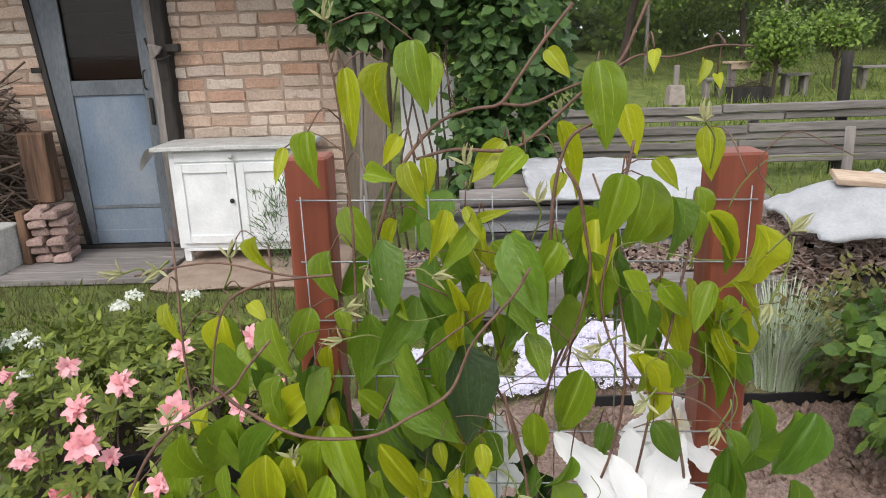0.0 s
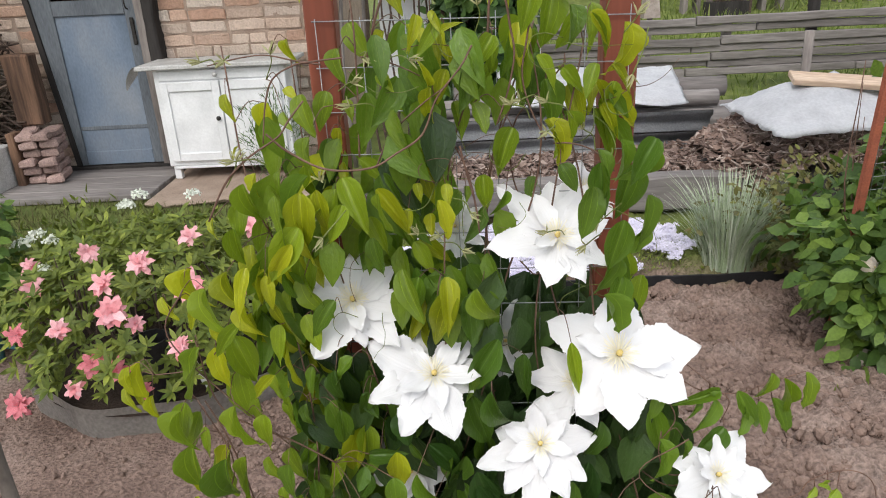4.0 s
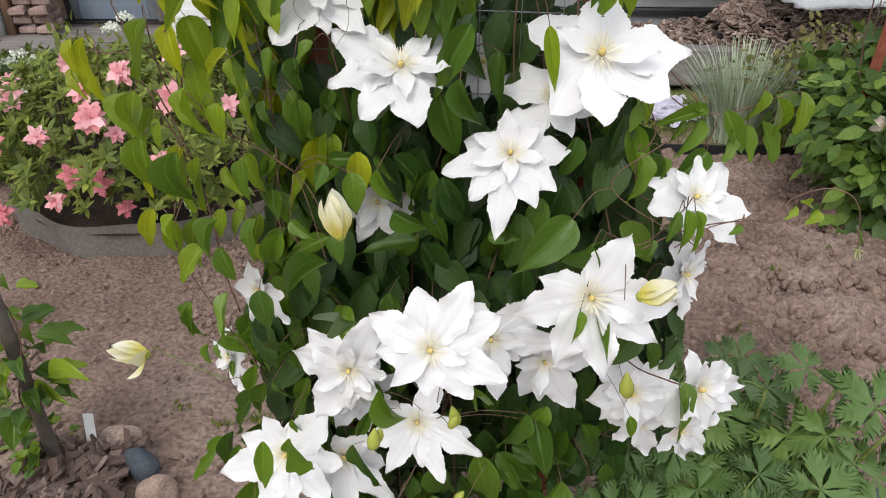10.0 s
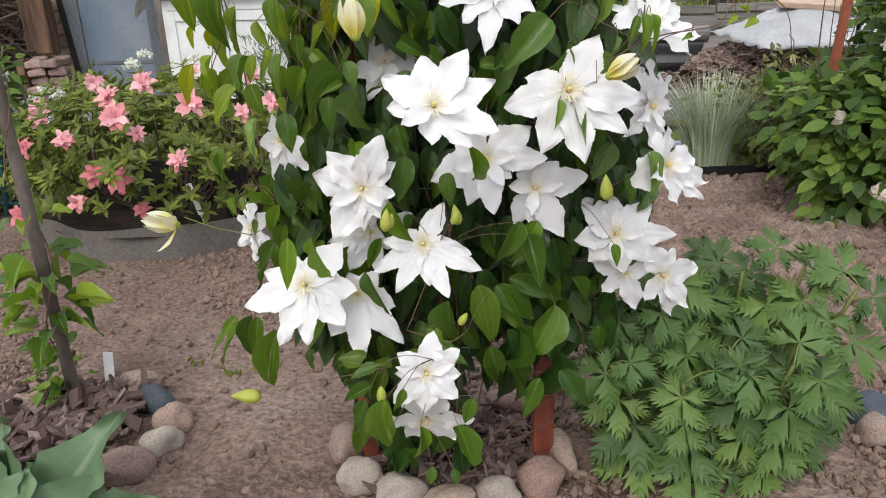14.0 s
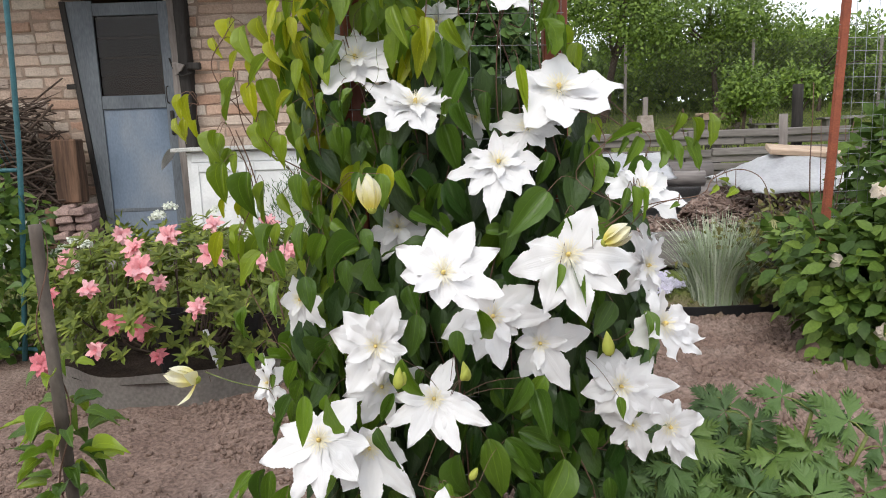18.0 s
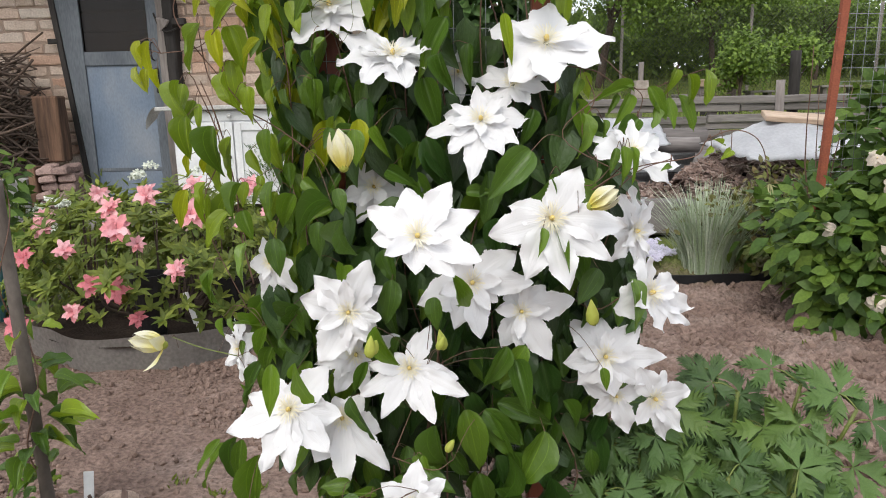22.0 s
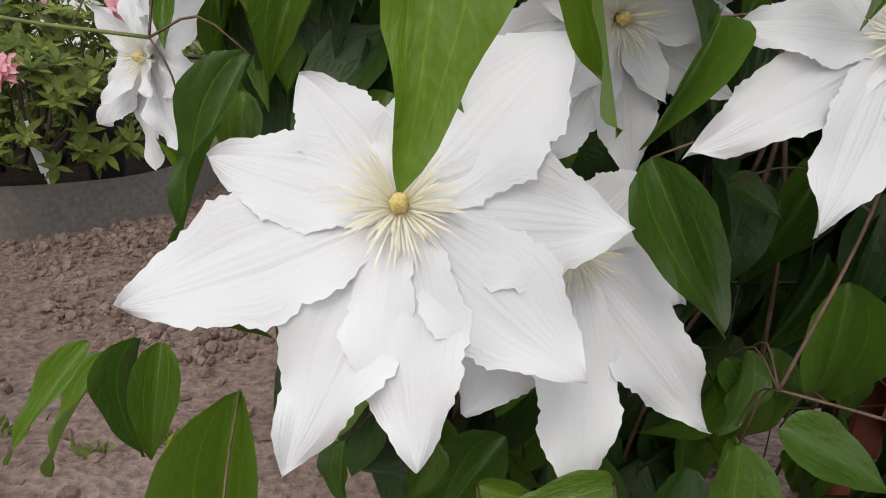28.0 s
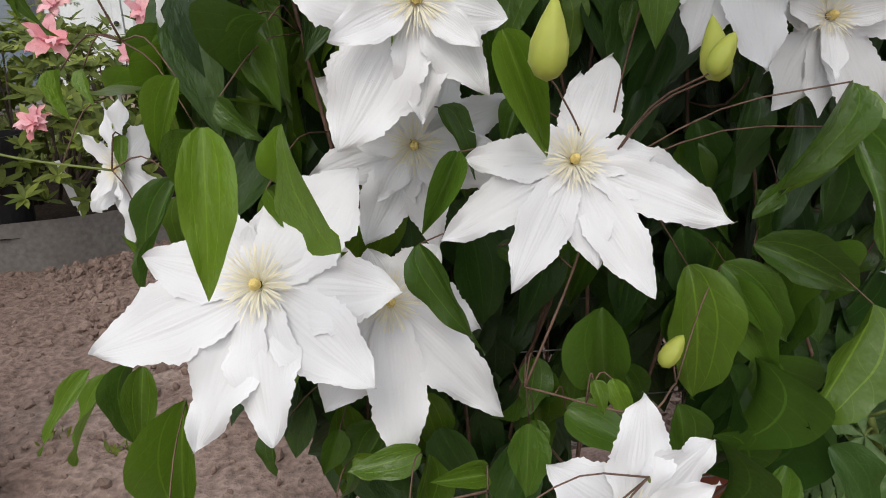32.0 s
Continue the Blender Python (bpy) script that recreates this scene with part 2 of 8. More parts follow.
PALESTONE = mat("pale_granite_stone", (0.42, 0.37, 0.325), (0.27, 0.225, 0.19), rough=0.8, scale=22, fine=240, bump=0.35, fine_amount=0.28)
BARK = mat("branch_bark", (0.12, 0.085, 0.065), (0.05, 0.036, 0.03), rough=0.9, scale=25, fine=120, bump=0.5, island=True, vary=0.3)
VINE = mat("clematis_stem", (0.2, 0.12, 0.085), (0.1, 0.055, 0.042), rough=0.65, scale=40, fine=200, bump=0.3)
LAWN = mat("dull_lawn_blades", (0.1, 0.105, 0.035), (0.07, 0.08, 0.025), rough=0.7, scale=2, island=True, vary=0.25, translucent=0.2, bump=0, tones=[(0.085, 0.085, 0.03), (0.12, 0.125, 0.04), (0.14, 0.115, 0.06)])
SEEDTIP = mat("pale_seed_tips", (0.5, 0.48, 0.3), (0.36, 0.38, 0.15), rough=0.6, scale=60, bump=0, translucent=0.25)
GREENSTEM = mat("green_stem", (0.17, 0.22, 0.05), (0.12, 0.14, 0.04), rough=0.5, scale=40)
GRASSY = mat("lawn_blades", (0.16, 0.22, 0.045), (0.1, 0.16, 0.03), rough=0.6, scale=2, island=True, vary=0.25, translucent=0.25, bump=0, tones=[(0.12, 0.18, 0.035), (0.19, 0.25, 0.05), (0.25, 0.27, 0.09)])
DIMBOARD = mat("dim_brown_boards", (0.16, 0.1, 0.07), (0.06, 0.038, 0.028), rough=0.9, scale=4, fine=25, bump=0.1, stretch=(0.15, 1, 1), fine_amount=0.15)
VARIEGATED = mat("variegated_grass_blades", (0.5, 0.56, 0.44), (0.3, 0.4, 0.2), rough=0.5, scale=20, island=True, vary=0.2, translucent=0.2, bump=0, tones=[(0.58, 0.62, 0.52), (0.36, 0.45, 0.26), (0.66, 0.69, 0.6), (0.16, 0.26, 0.08)])
PHLOXW = mat("pale_phlox_petals", (0.8, 0.78, 0.88), (0.7, 0.66, 0.82), rough=0.5, scale=10, island=True, vary=0.1, translucent=0.2, bump=0)
PINK = veined("pink_azalea_petals", [(0.8, 0.34, 0.39), (0.85, 0.48, 0.52), (0.76, 0.22, 0.24), (0.87, 0.58, 0.6)], (0.74, 0.2, 0.28), 0.25, 0.5)
CORAL = mat("coral_azalea_petals", (0.76, 0.2, 0.25), (0.72, 0.3, 0.33), rough=0.6, scale=20, vary=0.1, translucent=0.3, bump=0)
WHITEBLOOM = mat("white_florets", (0.8, 0.82, 0.76), (0.7, 0.74, 0.62), rough=0.6, scale=20, island=True, vary=0.08, translucent=0.2, bump=0)
CREAMBLOOM = mat("faded_cream_petals", (0.72, 0.6, 0.48), (0.78, 0.72, 0.64), rough=0.6, scale=25, island=True, vary=0.12, translucent=0.2, bump=0)
GLASS = bpy.data.materials.new("dusty_window_glass")
GLASS.use_nodes = True
_gn, _gk = GLASS.node_tree.nodes, GLASS.node_tree.links
_gn.clear()
_go, _gm, _gt, _gg = (_gn.new(k) for k in ("ShaderNodeOutputMaterial", "ShaderNodeMixShader", "ShaderNodeBsdfTransparent", "ShaderNodeBsdfGlossy"))
_gt.inputs[0].default_value = (0.42, 0.37, 0.33, 1)
_gg.inputs[1].default_value = 0.06
_gm.inputs[0].default_value = 0.025
_gk.new(_gt.outputs[0], _gm.inputs[1])
_gk.new(_gg.outputs[0], _gm.inputs[2])
_gk.new(_gm.outputs[0], _go.inputs[0])


def foliage(name, tones, translucent=0.28, rough=0.5, vary=0.22):
    return mat(name, tones[0], tones[-1], rough=rough, scale=8, fine=90, bump=0.0, island=True, vary=vary, translucent=translucent, tones=tones, spec=0.3)


LEAF = veined("clematis_leaves", [(0.028, 0.075, 0.016), (0.05, 0.125, 0.018), (0.085, 0.18, 0.02), (0.16, 0.25, 0.018), (0.3, 0.34, 0.015)], (0.2, 0.3, 0.06), 0.3, 0.42, strength=0.35, rib=0.35, vary=0.05)
# same leaf as the outer ones; the plant's inner shade is in this darker green
LEAFSHADED = veined("shaded_inner_clematis_leaves", [(0.014, 0.036, 0.01), (0.026, 0.062, 0.012), (0.046, 0.095, 0.014)], (0.08, 0.13, 0.035), 0.08, 0.45, strength=0.3, rib=0.5, island=True)
YOUNGLEAF = veined("young_clematis_leaves", [(0.085, 0.17, 0.016), (0.14, 0.25, 0.017), (0.21, 0.3, 0.017), (0.095, 0.195, 0.017)], (0.3, 0.38, 0.06), 0.35, 0.4, strength=0.3, rib=0.5, island=True)
AZLEAF = foliage("azalea_leaves", [(0.1, 0.145, 0.025), (0.19, 0.235, 0.035), (0.06, 0.1, 0.022), (0.27, 0.31, 0.05)])
BUSHLEAF = foliage("bush_leaves", [(0.045, 0.1, 0.02), (0.08, 0.155, 0.027), (0.16, 0.235, 0.036)])
OLIVELEAF = foliage("olive_brown_leaves", [(0.1, 0.12, 0.03), (0.17, 0.16, 0.05), (0.2, 0.24, 0.05), (0.16, 0.11, 0.05)])
HOPLEAF = foliage("shrub_leaves", [(0.04, 0.09, 0.032), (0.065, 0.135, 0.04), (0.12, 0.2, 0.05)])
TREELEAF = foliage("tree_leaves", [(0.085, 0.15, 0.026), (0.14, 0.23, 0.036), (0.21, 0.3, 0.048)])
CUTLEAF = veined("cut_leaves", [(0.045, 0.106, 0.026), (0.082, 0.165, 0.035), (0.15, 0.235, 0.046)], (0.12, 0.19, 0.06), 0.25, 0.55, strength=0.12)
HOSTA = veined("hosta_leaves", [(0.1, 0.175, 0.085), (0.135, 0.22, 0.105), (0.17, 0.26, 0.125)], (0.2, 0.3, 0.15), 0.2, 0.45, strength=0.12, rib=0.2)
PETAL = veined("white_clematis_petals", [(0.805, 0.805, 0.82), (0.84, 0.84, 0.85), (0.79, 0.79, 0.8)], (0.84, 0.84, 0.84), 0.22, 0.55, lines=0.16, strength=0.2, rib=0.34, vary=0.02, grain=0.015, streak=1.3)
BUDGREEN = veined("greenish_bud_petals", [(0.82, 0.8, 0.6), (0.85, 0.84, 0.74), (0.8, 0.77, 0.5)], (0.7, 0.68, 0.3), 0.25, 0.5, strength=0.3)
# the bud's petals are yellow at the base and cream towards the tip
_bn, _bk = BUDGREEN.node_tree.nodes, BUDGREEN.node_tree.links
_bp = next(x for x in _bn if x.type == "BSDF_PRINCIPLED")
_bc = _bp.inputs["Base Color"].links[0].from_socket
_bu, _bs, _br, _bm = (_bn.new(k) for k in ("ShaderNodeUVMap", "ShaderNodeSeparateXYZ", "ShaderNodeMapRange", "ShaderNodeMix"))
_bu.uv_map = "uv"
_br.inputs[1].default_value, _br.inputs[2].default_value = 0.15, 0.7
_bm.data_type = "RGBA"
_bm.inputs[6].default_value = (0.74, 0.66, 0.12, 1)
_bk.new(_bu.outputs[0], _bs.inputs[0])
_bk.new(_bs.outputs[1], _br.inputs[0])
_bk.new(_br.outputs[0], _bm.inputs[0])
_bk.new(_bc, _bm.inputs[7])
_bk.new(_bm.outputs[2], _bp.inputs["Base Color"])
MULCH = mat("reddish_bark_pieces", (0.16, 0.105, 0.088), (0.07, 0.046, 0.04), rough=0.9, scale=30, fine=150, bump=0.6, island=True, vary=0.3, tones=[(0.1, 0.065, 0.055), (0.19, 0.13, 0.11), (0.075, 0.05, 0.044), (0.25, 0.19, 0.17)])
SEEDBUD = mat("small_green_bud", (0.46, 0.48, 0.1), (0.34, 0.4, 0.06), rough=0.5, scale=40, fine=90, bump=0.05, fine_amount=0.08, translucent=0.15)
STAMEN = mat("cream_stamens", (0.88, 0.85, 0.72), (0.85, 0.79, 0.6), rough=0.6, scale=3, fine=20, fine_amount=0.03, island=True, vary=0.06, bump=0, translucent=0.3, tones=[(0.88, 0.87, 0.77), (0.86, 0.8, 0.6), (0.88, 0.86, 0.73)])
PISTIL = mat("yellow_flower_centre", (0.82, 0.66, 0.26), (0.74, 0.56, 0.18), rough=0.7, scale=20, fine=60, bump=0.4, dist=0.02, fine_amount=0.1)


# ---- mesh helpers ----
rng = np.random.default_rng(7)
rnd = random.Random(11)


def raw(name, verts, faces, material=None, uvs=None, smooth=True):
    me = bpy.data.meshes.new(name)
    me.from_pydata([tuple(v) for v in verts] if not isinstance(verts, np.ndarray) else verts.tolist(), [], faces if isinstance(faces, list) else faces.tolist())
    if uvs is not None:
        layer = me.uv_layers.new(name="uv")
        idx = np.empty(len(me.loops), int)
        me.loops.foreach_get("vertex_index", idx)
        layer.data.foreach_set("uv", np.asarray(uvs, float)[idx].ravel())
    if material:
        me.materials.append(material)
    if smooth:
        me.polygons.foreach_set("use_smooth", [True] * len(me.polygons))
    me.update()
    return me


def put(name, me, parent=None, m=None, label=""):
    ob = new(name, me)
    if parent is not None:
        ob.parent = parent
    if m is not None:
        ob.matrix_basis = m
    if label:
        ob["label"] = label
    return ob


def part(name, bm, material, parent, label="", m=None):
    """Links a bmesh as one mesh object under a thing or a part."""
    me = bpy.data.meshes.new(name)
    bm.to_mesh(me)
    bm.free()
    me.materials.append(material)
    return put(name, me, parent, m, label)


def empty(name, x=0.0, y=0.0, z=0.0, label="", category="", group="", kind=""):
    ob = new(name)
    ob.empty_display_size = 0.05
    ob.location = (x, y, z)
    bpy.context.view_layer.update()
    return tagged(ob, label, category, group, kind)


def box(x0, x1, y0, y1, z0, z1, bevel=0.004, rough=0.0, cuts=0):
    """A bevelled box between the given limits; rough wobbles its corners."""
    bm = bmesh.new()
    bmesh.ops.create_cube(bm, size=1)
    for v in bm.verts:
        v.co = Vector(((x0 + x1) / 2 + v.co.x * (x1 - x0), (y0 + y1) / 2 + v.co.y * (y1 - y0), (z0 + z1) / 2 + v.co.z * (z1 - z0)))
    if cuts:
        long = max(bm.edges, key=lambda e: e.calc_length()).calc_length()
        bmesh.ops.subdivide_edges(bm, edges=[e for e in bm.edges if e.calc_length() > 0.8 * long], cuts=cuts)
    if bevel:
        bmesh.ops.bevel(bm, geom=list(bm.edges), offset=bevel, segments=1, affect="EDGES", clamp_overlap=True)
    if rough:
        for v in bm.verts:
            v.co += Vector(noise.noise_vector(v.co * 9.0)) * rough
    return bm


def spline(points, n=6):
    """A smooth line through the points."""
    p = [Vector(q) for q in points]
    p = [p[0] * 2 - p[1], *p, p[-1] * 2 - p[-2]]
    out = []
    for i in range(1, len(p) - 2):
        for j in range(n):
            t = j / n
            a, b, c, d = p[i - 1:i + 3]
            out.append(0.5 * (2 * b + (c - a) * t + (2 * a - 5 * b + 4 * c - d) * t * t + (3 * b - a - 3 * c + d) * t ** 3))
    return out + [p[-2]]


def tube_data(points, r0, r1, sides=6, n=6, wobble=0.0):
    line = spline(points, n) if n else [Vector(q) for q in points]
    verts, faces = [], []
    side = Vector((0.3, 0.9, 0.2))
    for i, q in enumerate(line):
        d = (line[min(i + 1, len(line) - 1)] - line[max(i - 1, 0)]).normalized()
        a = d.cross(side)
        a = a.normalized() if a.length > 1e-3 else d.orthogonal().normalized()
        b = d.cross(a)
        side = -b
        r = r0 + (r1 - r0) * i / (len(line) - 1)
        if wobble:
            r *= 1 + wobble * noise.noise(q * 30)
        for s in range(sides):
            w = 2 * math.pi * s / sides
            verts.append(q + r * (math.cos(w) * a + math.sin(w) * b))
    for i in range(len(line) - 1):
        for s in range(sides):
            s2 = (s + 1) % sides
            faces.append([i * sides + s, i * sides + s2, (i + 1) * sides + s2, (i + 1) * sides + s])
    faces.append(list(range(sides))[::-1])
    faces.append([len(verts) - sides + s for s in range(sides)])
    return verts, faces


def tube(name, points, r0, r1, material, parent, sides=6, n=6, wobble=0.0, label=""):
    v, f = tube_data(points, r0, r1, sides, n, wobble)
    return put(name, raw(name, v, f, material), parent, None, label)


def merged(name, pieces, material, parent=None, label=""):
    """One mesh out of many (verts, faces) pieces."""
    verts, faces, base = [], [], 0
    for v, f in pieces:
        verts += [tuple(q) for q in v]
        faces += [[i + base for i in g] for g in f]
        base += len(v)
    return put(name, raw(name, verts, faces, material), parent, None, label)


def blade(length, width, kind="leaf", ns=8, nw=4, droop=0.2, fold=0.15, wave=0.0, curl=0.0, seed=0, ridge=0.0, twist=0.0):
    """A leaf or petal that grows along +y and faces +z, with its veins laid along the outline."""
    r = random.Random(seed)
    ph = [r.uniform(0, 6.28) for _ in range(4)]
    verts, uvs, faces = [], [], []
    for i in range(ns + 1):
        s = i / ns
        if kind == "leaf":
            w = 2.66 * (s + 0.006) ** 0.5 * (1 - s) ** 1.07
        elif kind == "petal":
            q = max(0.0, (s - 0.5) / 0.5)
            w = (0.34 + 0.66 * math.sin(math.pi / 2 * min(1, s / 0.5))) * ((1 - q) ** (0.82, 1.05, 0.94)[seed % 3] * (1 + 0.5 * q) if q < 1 else 0)
        elif kind == "broad":
            w = 1.35 * (s + 0.03) ** 0.42 * (1 - s) ** 0.62
        else:
            w = math.sin(math.pi * (0.06 + 0.94 * s) ** 0.85) ** 0.8 if s < 1 else 0.0
        for j in range(nw + 1):
            u = 2 * j / nw - 1
            edge = abs(u) ** 2
            jag = 1 + wave * 0.11 * math.sin(s * 24 + ph[0] + (5 if u > 0 else 0)) * edge + wave * (0.05 * math.sin(s * 55 + ph[3] + 2 * u) + 0.075 * math.sin(s * 108 + ph[2] + 3 * u)) * edge * edge
            x = width / 2 * w * u * jag
            z = fold * width / 2 * abs(u) * w - droop * length * s * s
            z += wave * width * 0.22 * edge * math.sin(s * 14 + ph[1] + (2.6 if u > 0 else 0)) * (0.3 + s)
            z += curl * length * (s ** 3)
            if ridge:
                z += ridge * width * w * math.cos(u * math.pi * 3.0) * (1 - edge) * (1 - s * 0.6)
            if twist:
                ca, sa = math.cos(twist * s), math.sin(twist * s)
                x, z = x * ca, z + x * sa
            verts.append((x, length * s, z))
            uvs.append((0.5 + u / 2, s))
    for i in range(ns):
        for j in range(nw):
            a = i * (nw + 1) + j
            faces.append([a, a + 1, a + nw + 2, a + nw + 1])
    return verts, uvs, faces


def blade_mesh(name, material, *args, **kw):
    v, u, f = blade(*args, **kw)
    return raw(name, v, f, material, u)


def facing(pos, z_axis, up, scale=1.0):
    """A 4x4 whose z axis is exactly z_axis and whose y axis points up as far as that allows."""
    z = Vector(z_axis).normalized()
    y = Vector(up) - z * z.dot(Vector(up))
    return Matrix(turn_matrix(pos, y.normalized(), z)) @ Matrix.Scale(scale, 4)


def scatter(name, template, mats4, material, parent=None, label="", smooth=True):
    """One mesh out of many copies of a small template (verts, faces), each at its own matrix."""
    tv, tf = np.array(template[0], float), template[1]
    n, k = len(mats4), len(tv)
    m = np.array(mats4, float)
    v = np.einsum("nij,kj->nki", m[:, :3, :3], tv) + m[:, None, :3, 3]
    quads = np.array([f if len(f) == 4 else list(f) + [f[-1]] for f in tf])
    sizes = [len(f) for f in tf]
    if len(set(sizes)) == 1:
        base = np.array(tf)
        faces = (base[None] + (np.arange(n) * k)[:, None, None]).reshape(-1, sizes[0]).tolist()
    else:
        faces = [[i + q * k for i in f] for q in range(n) for f in tf]
    uvs = np.tile(np.array(template[2]), (n, 1)) if len(template) > 2 else None
    return put(name, raw(name, v.reshape(-1, 3), faces, material, uvs, smooth), parent, None, label)


def turn_matrix(pos, y_axis, z_hint, scale=(1, 1, 1)):
    """A 4x4 whose y axis follows y_axis and whose z axis is near z_hint."""
    y = np.array(y_axis, float)
    y /= np.linalg.norm(y) + 1e-9
    z = np.array(z_hint, float)
    z -= y * (z @ y)
    if np.linalg.norm(z) < 1e-4:
        z = np.array((0.1, 0.3, 1.0)) - y * (np.array((0.1, 0.3, 1.0)) @ y)
    z /= np.linalg.norm(z)
    x = np.cross(y, z)
    m = np.eye(4)
    m[:3, 0], m[:3, 1], m[:3, 2], m[:3, 3] = x * scale[0], y * scale[1], z * scale[2], pos
    return m


def simple_leaf(length=1.0, width=0.5, bend=0.12):
    """A light leaf: eight faces, folded along its middle and bent towards the tip."""
    v = [(0, 0, 0), (-0.42 * width, 0.3 * length, 0.05), (0, 0.3 * length, 0), (0.42 * width, 0.3 * length, 0.05),
         (-0.4 * width, 0.62 * length, 0.02 - bend * 0.3), (0, 0.64 * length, -bend * 0.4), (0.4 * width, 0.62 * length, 0.02 - bend * 0.3), (0, length, -bend)]
    f = [[0, 2, 1], [0, 3, 2], [1, 2, 5], [1, 5, 4], [2, 3, 6], [2, 6, 5], [4, 5, 7], [5, 6, 7]]
    return v, f


def rock_data(x, y, z, sx, sy, sz, seed, yaw=0.0, detail=2):
    bm = bmesh.new()
    bmesh.ops.create_icosphere(bm, subdivisions=detail, radius=1)
    off = Vector((seed * 3.7, seed * 1.3, seed * 2.1))
    rot = Matrix.Rotation(yaw, 3, "Z")
    for v in bm.verts:
        d = 1 + 0.42 * noise.noise(v.co * 0.9 + off) + 0.16 * noise.noise(v.co * 2.1 + off) + 0.03 * noise.noise(v.co * 6 + off)
        c = Vector((v.co.x * sx, v.co.y * sy, max(v.co.z, -0.75) * sz)) * d
        v.co = rot @ c + Vector((x, y, z))
    return bm


# ---- ground: one sheet, soil near the plants, meadow farther off ----
def ground_z(x, y):
    """Height of the bare ground."""
    h = 0.06 * math.exp(-(((x - 1.15) / 0.5) ** 2 + ((y - 1.55) / 0.45) ** 2)) + 0.05 * math.exp(-(((x - 1.6) / 0.35) ** 2 + ((y - 1.2) / 0.3) ** 2))
    h += 0.06 * min(1, max(0, (y - 2.71) / 0.06)) * min(1, max(0, (x - 0.2) / 0.3))
    h += float(np.interp(y, (6.5, 9.0, 11.0, 12.5, 14.5, 18.0), (0.0, 0.3, 0.48, 0.65, 1.12, 1.28))) * min(1, max(0, (x + 0.5) / 1.6))
    h -= 0.02 * math.exp(-(((x + 0.5) / 0.5) ** 2 + ((y - 1.25) / 0.3) ** 2))
    return h


def spaced(lo, hi, step, far, grow=1.35):
    mid = list(np.arange(lo, hi, step))
    d, left, right = step * 3, lo, hi
    a, b = [], []
    while left > -far:
        left -= d
        right += d
        d *= grow
        a.append(left)
        b.append(right)
    return np.array(a[::-1] + mid + b)


gx, gy = spaced(-1.9, 2.3, 0.0125, 900), spaced(-0.5, 3.0, 0.0125, 900)
gy = np.unique(np.concatenate((gy, np.arange(5.5, 19.0, 0.4))))
verts = []
for yy in gy:
    for xx in gx:
        h = ground_z(xx, yy)
        if -2.6 < xx < 3 and -1.5 < yy < 3.6:
            q = Vector((xx, yy, 0))
            amp = 0.5 + 0.5 * noise.noise(q * 1.3 + Vector((4, 1, 0))) + (2.1 * min(1, max(0, (xx - 0.4) / 0.4)) * min(1, max(0, (yy - 0.6) / 0.4))) + (0.4 if yy < 0.75 else 0)
            amp = max(0.25, amp)
            h += 0.014 * amp * noise.noise(q * 9) + 0.009 * amp * noise.noise(q * 26) + 0.006 * amp * noise.noise(q * 60)
            h += 0.03 * max(0, amp - 1.2) * (0.5 - abs(noise.noise(q * 4.2 + Vector((2, 7, 0)))))
        verts.append((xx, yy, h))
nx = len(gx)
faces = [[j * nx + i, j * nx + i + 1, (j + 1) * nx + i + 1, (j + 1) * nx + i] for j in range(len(gy) - 1) for i in range(nx - 1)]
ground = put("ground", raw("ground", verts, faces))
tagged(ground, "dry grey-brown garden soil that turns into a grassy meadow", "ground", kind="structure")
EARTH = mat("soil_and_meadow", (0.24, 0.17, 0.14), rough=0.95, scale=3.0, fine=75, bump=1.0, dist=0.014, spec=0.1, fine_amount=0.45,
            ramp=[(0.34, (0.15, 0.102, 0.084)), (0.5, (0.23, 0.162, 0.134)), (0.66, (0.3, 0.225, 0.19))])
_n, _k = EARTH.node_tree.nodes, EARTH.node_tree.links
_p = next(x for x in _n if x.type == "BSDF_PRINCIPLED")
_soil = _p.inputs["Base Color"].links[0].from_socket
_tc = _n.new("ShaderNodeTexCoord")
_sep = _n.new("ShaderNodeSeparateXYZ")
_k.new(_tc.outputs["Object"], _sep.inputs[0])
_wob = _n.new("ShaderNodeTexNoise")
_wob.inputs["Scale"].default_value = 1.7
_k.new(_tc.outputs["Object"], _wob.inputs["Vector"])
_sum = _n.new("ShaderNodeMath")
_sum.operation = "ADD"
_k.new(_sep.outputs[1], _sum.inputs[0])
_k.new(_wob.outputs[0], _sum.inputs[1])
_mask = _n.new("ShaderNodeMapRange")
_mask.inputs[1].default_value, _mask.inputs[2].default_value = 3.2, 3.5
_k.new(_sum.outputs[0], _mask.inputs[0])
_gr = _n.new("ShaderNodeTexNoise")
_gr.inputs["Scale"].default_value, _gr.inputs["Detail"].default_value = 5.0, 8
_k.new(_tc.outputs["Object"], _gr.inputs["Vector"])
_gc = _n.new("ShaderNodeValToRGB")
_gc.color_ramp.elements[0].position, _gc.color_ramp.elements[0].color = 0.35, (0.1, 0.13, 0.04, 1)
_gc.color_ramp.elements[1].position, _gc.color_ramp.elements[1].color = 0.65, (0.17, 0.2, 0.06, 1)
_k.new(_gr.outputs[0], _gc.inputs[0])
_mx = _n.new("ShaderNodeMix")
_mx.data_type = "RGBA"
_k.new(_mask.outputs[0], _mx.inputs[0])
_k.new(_soil, _mx.inputs[6])
_k.new(_gc.outputs[0], _mx.inputs[7])
_k.new(_mx.outputs[2], _p.inputs["Base Color"])
ground.data.materials.append(EARTH)

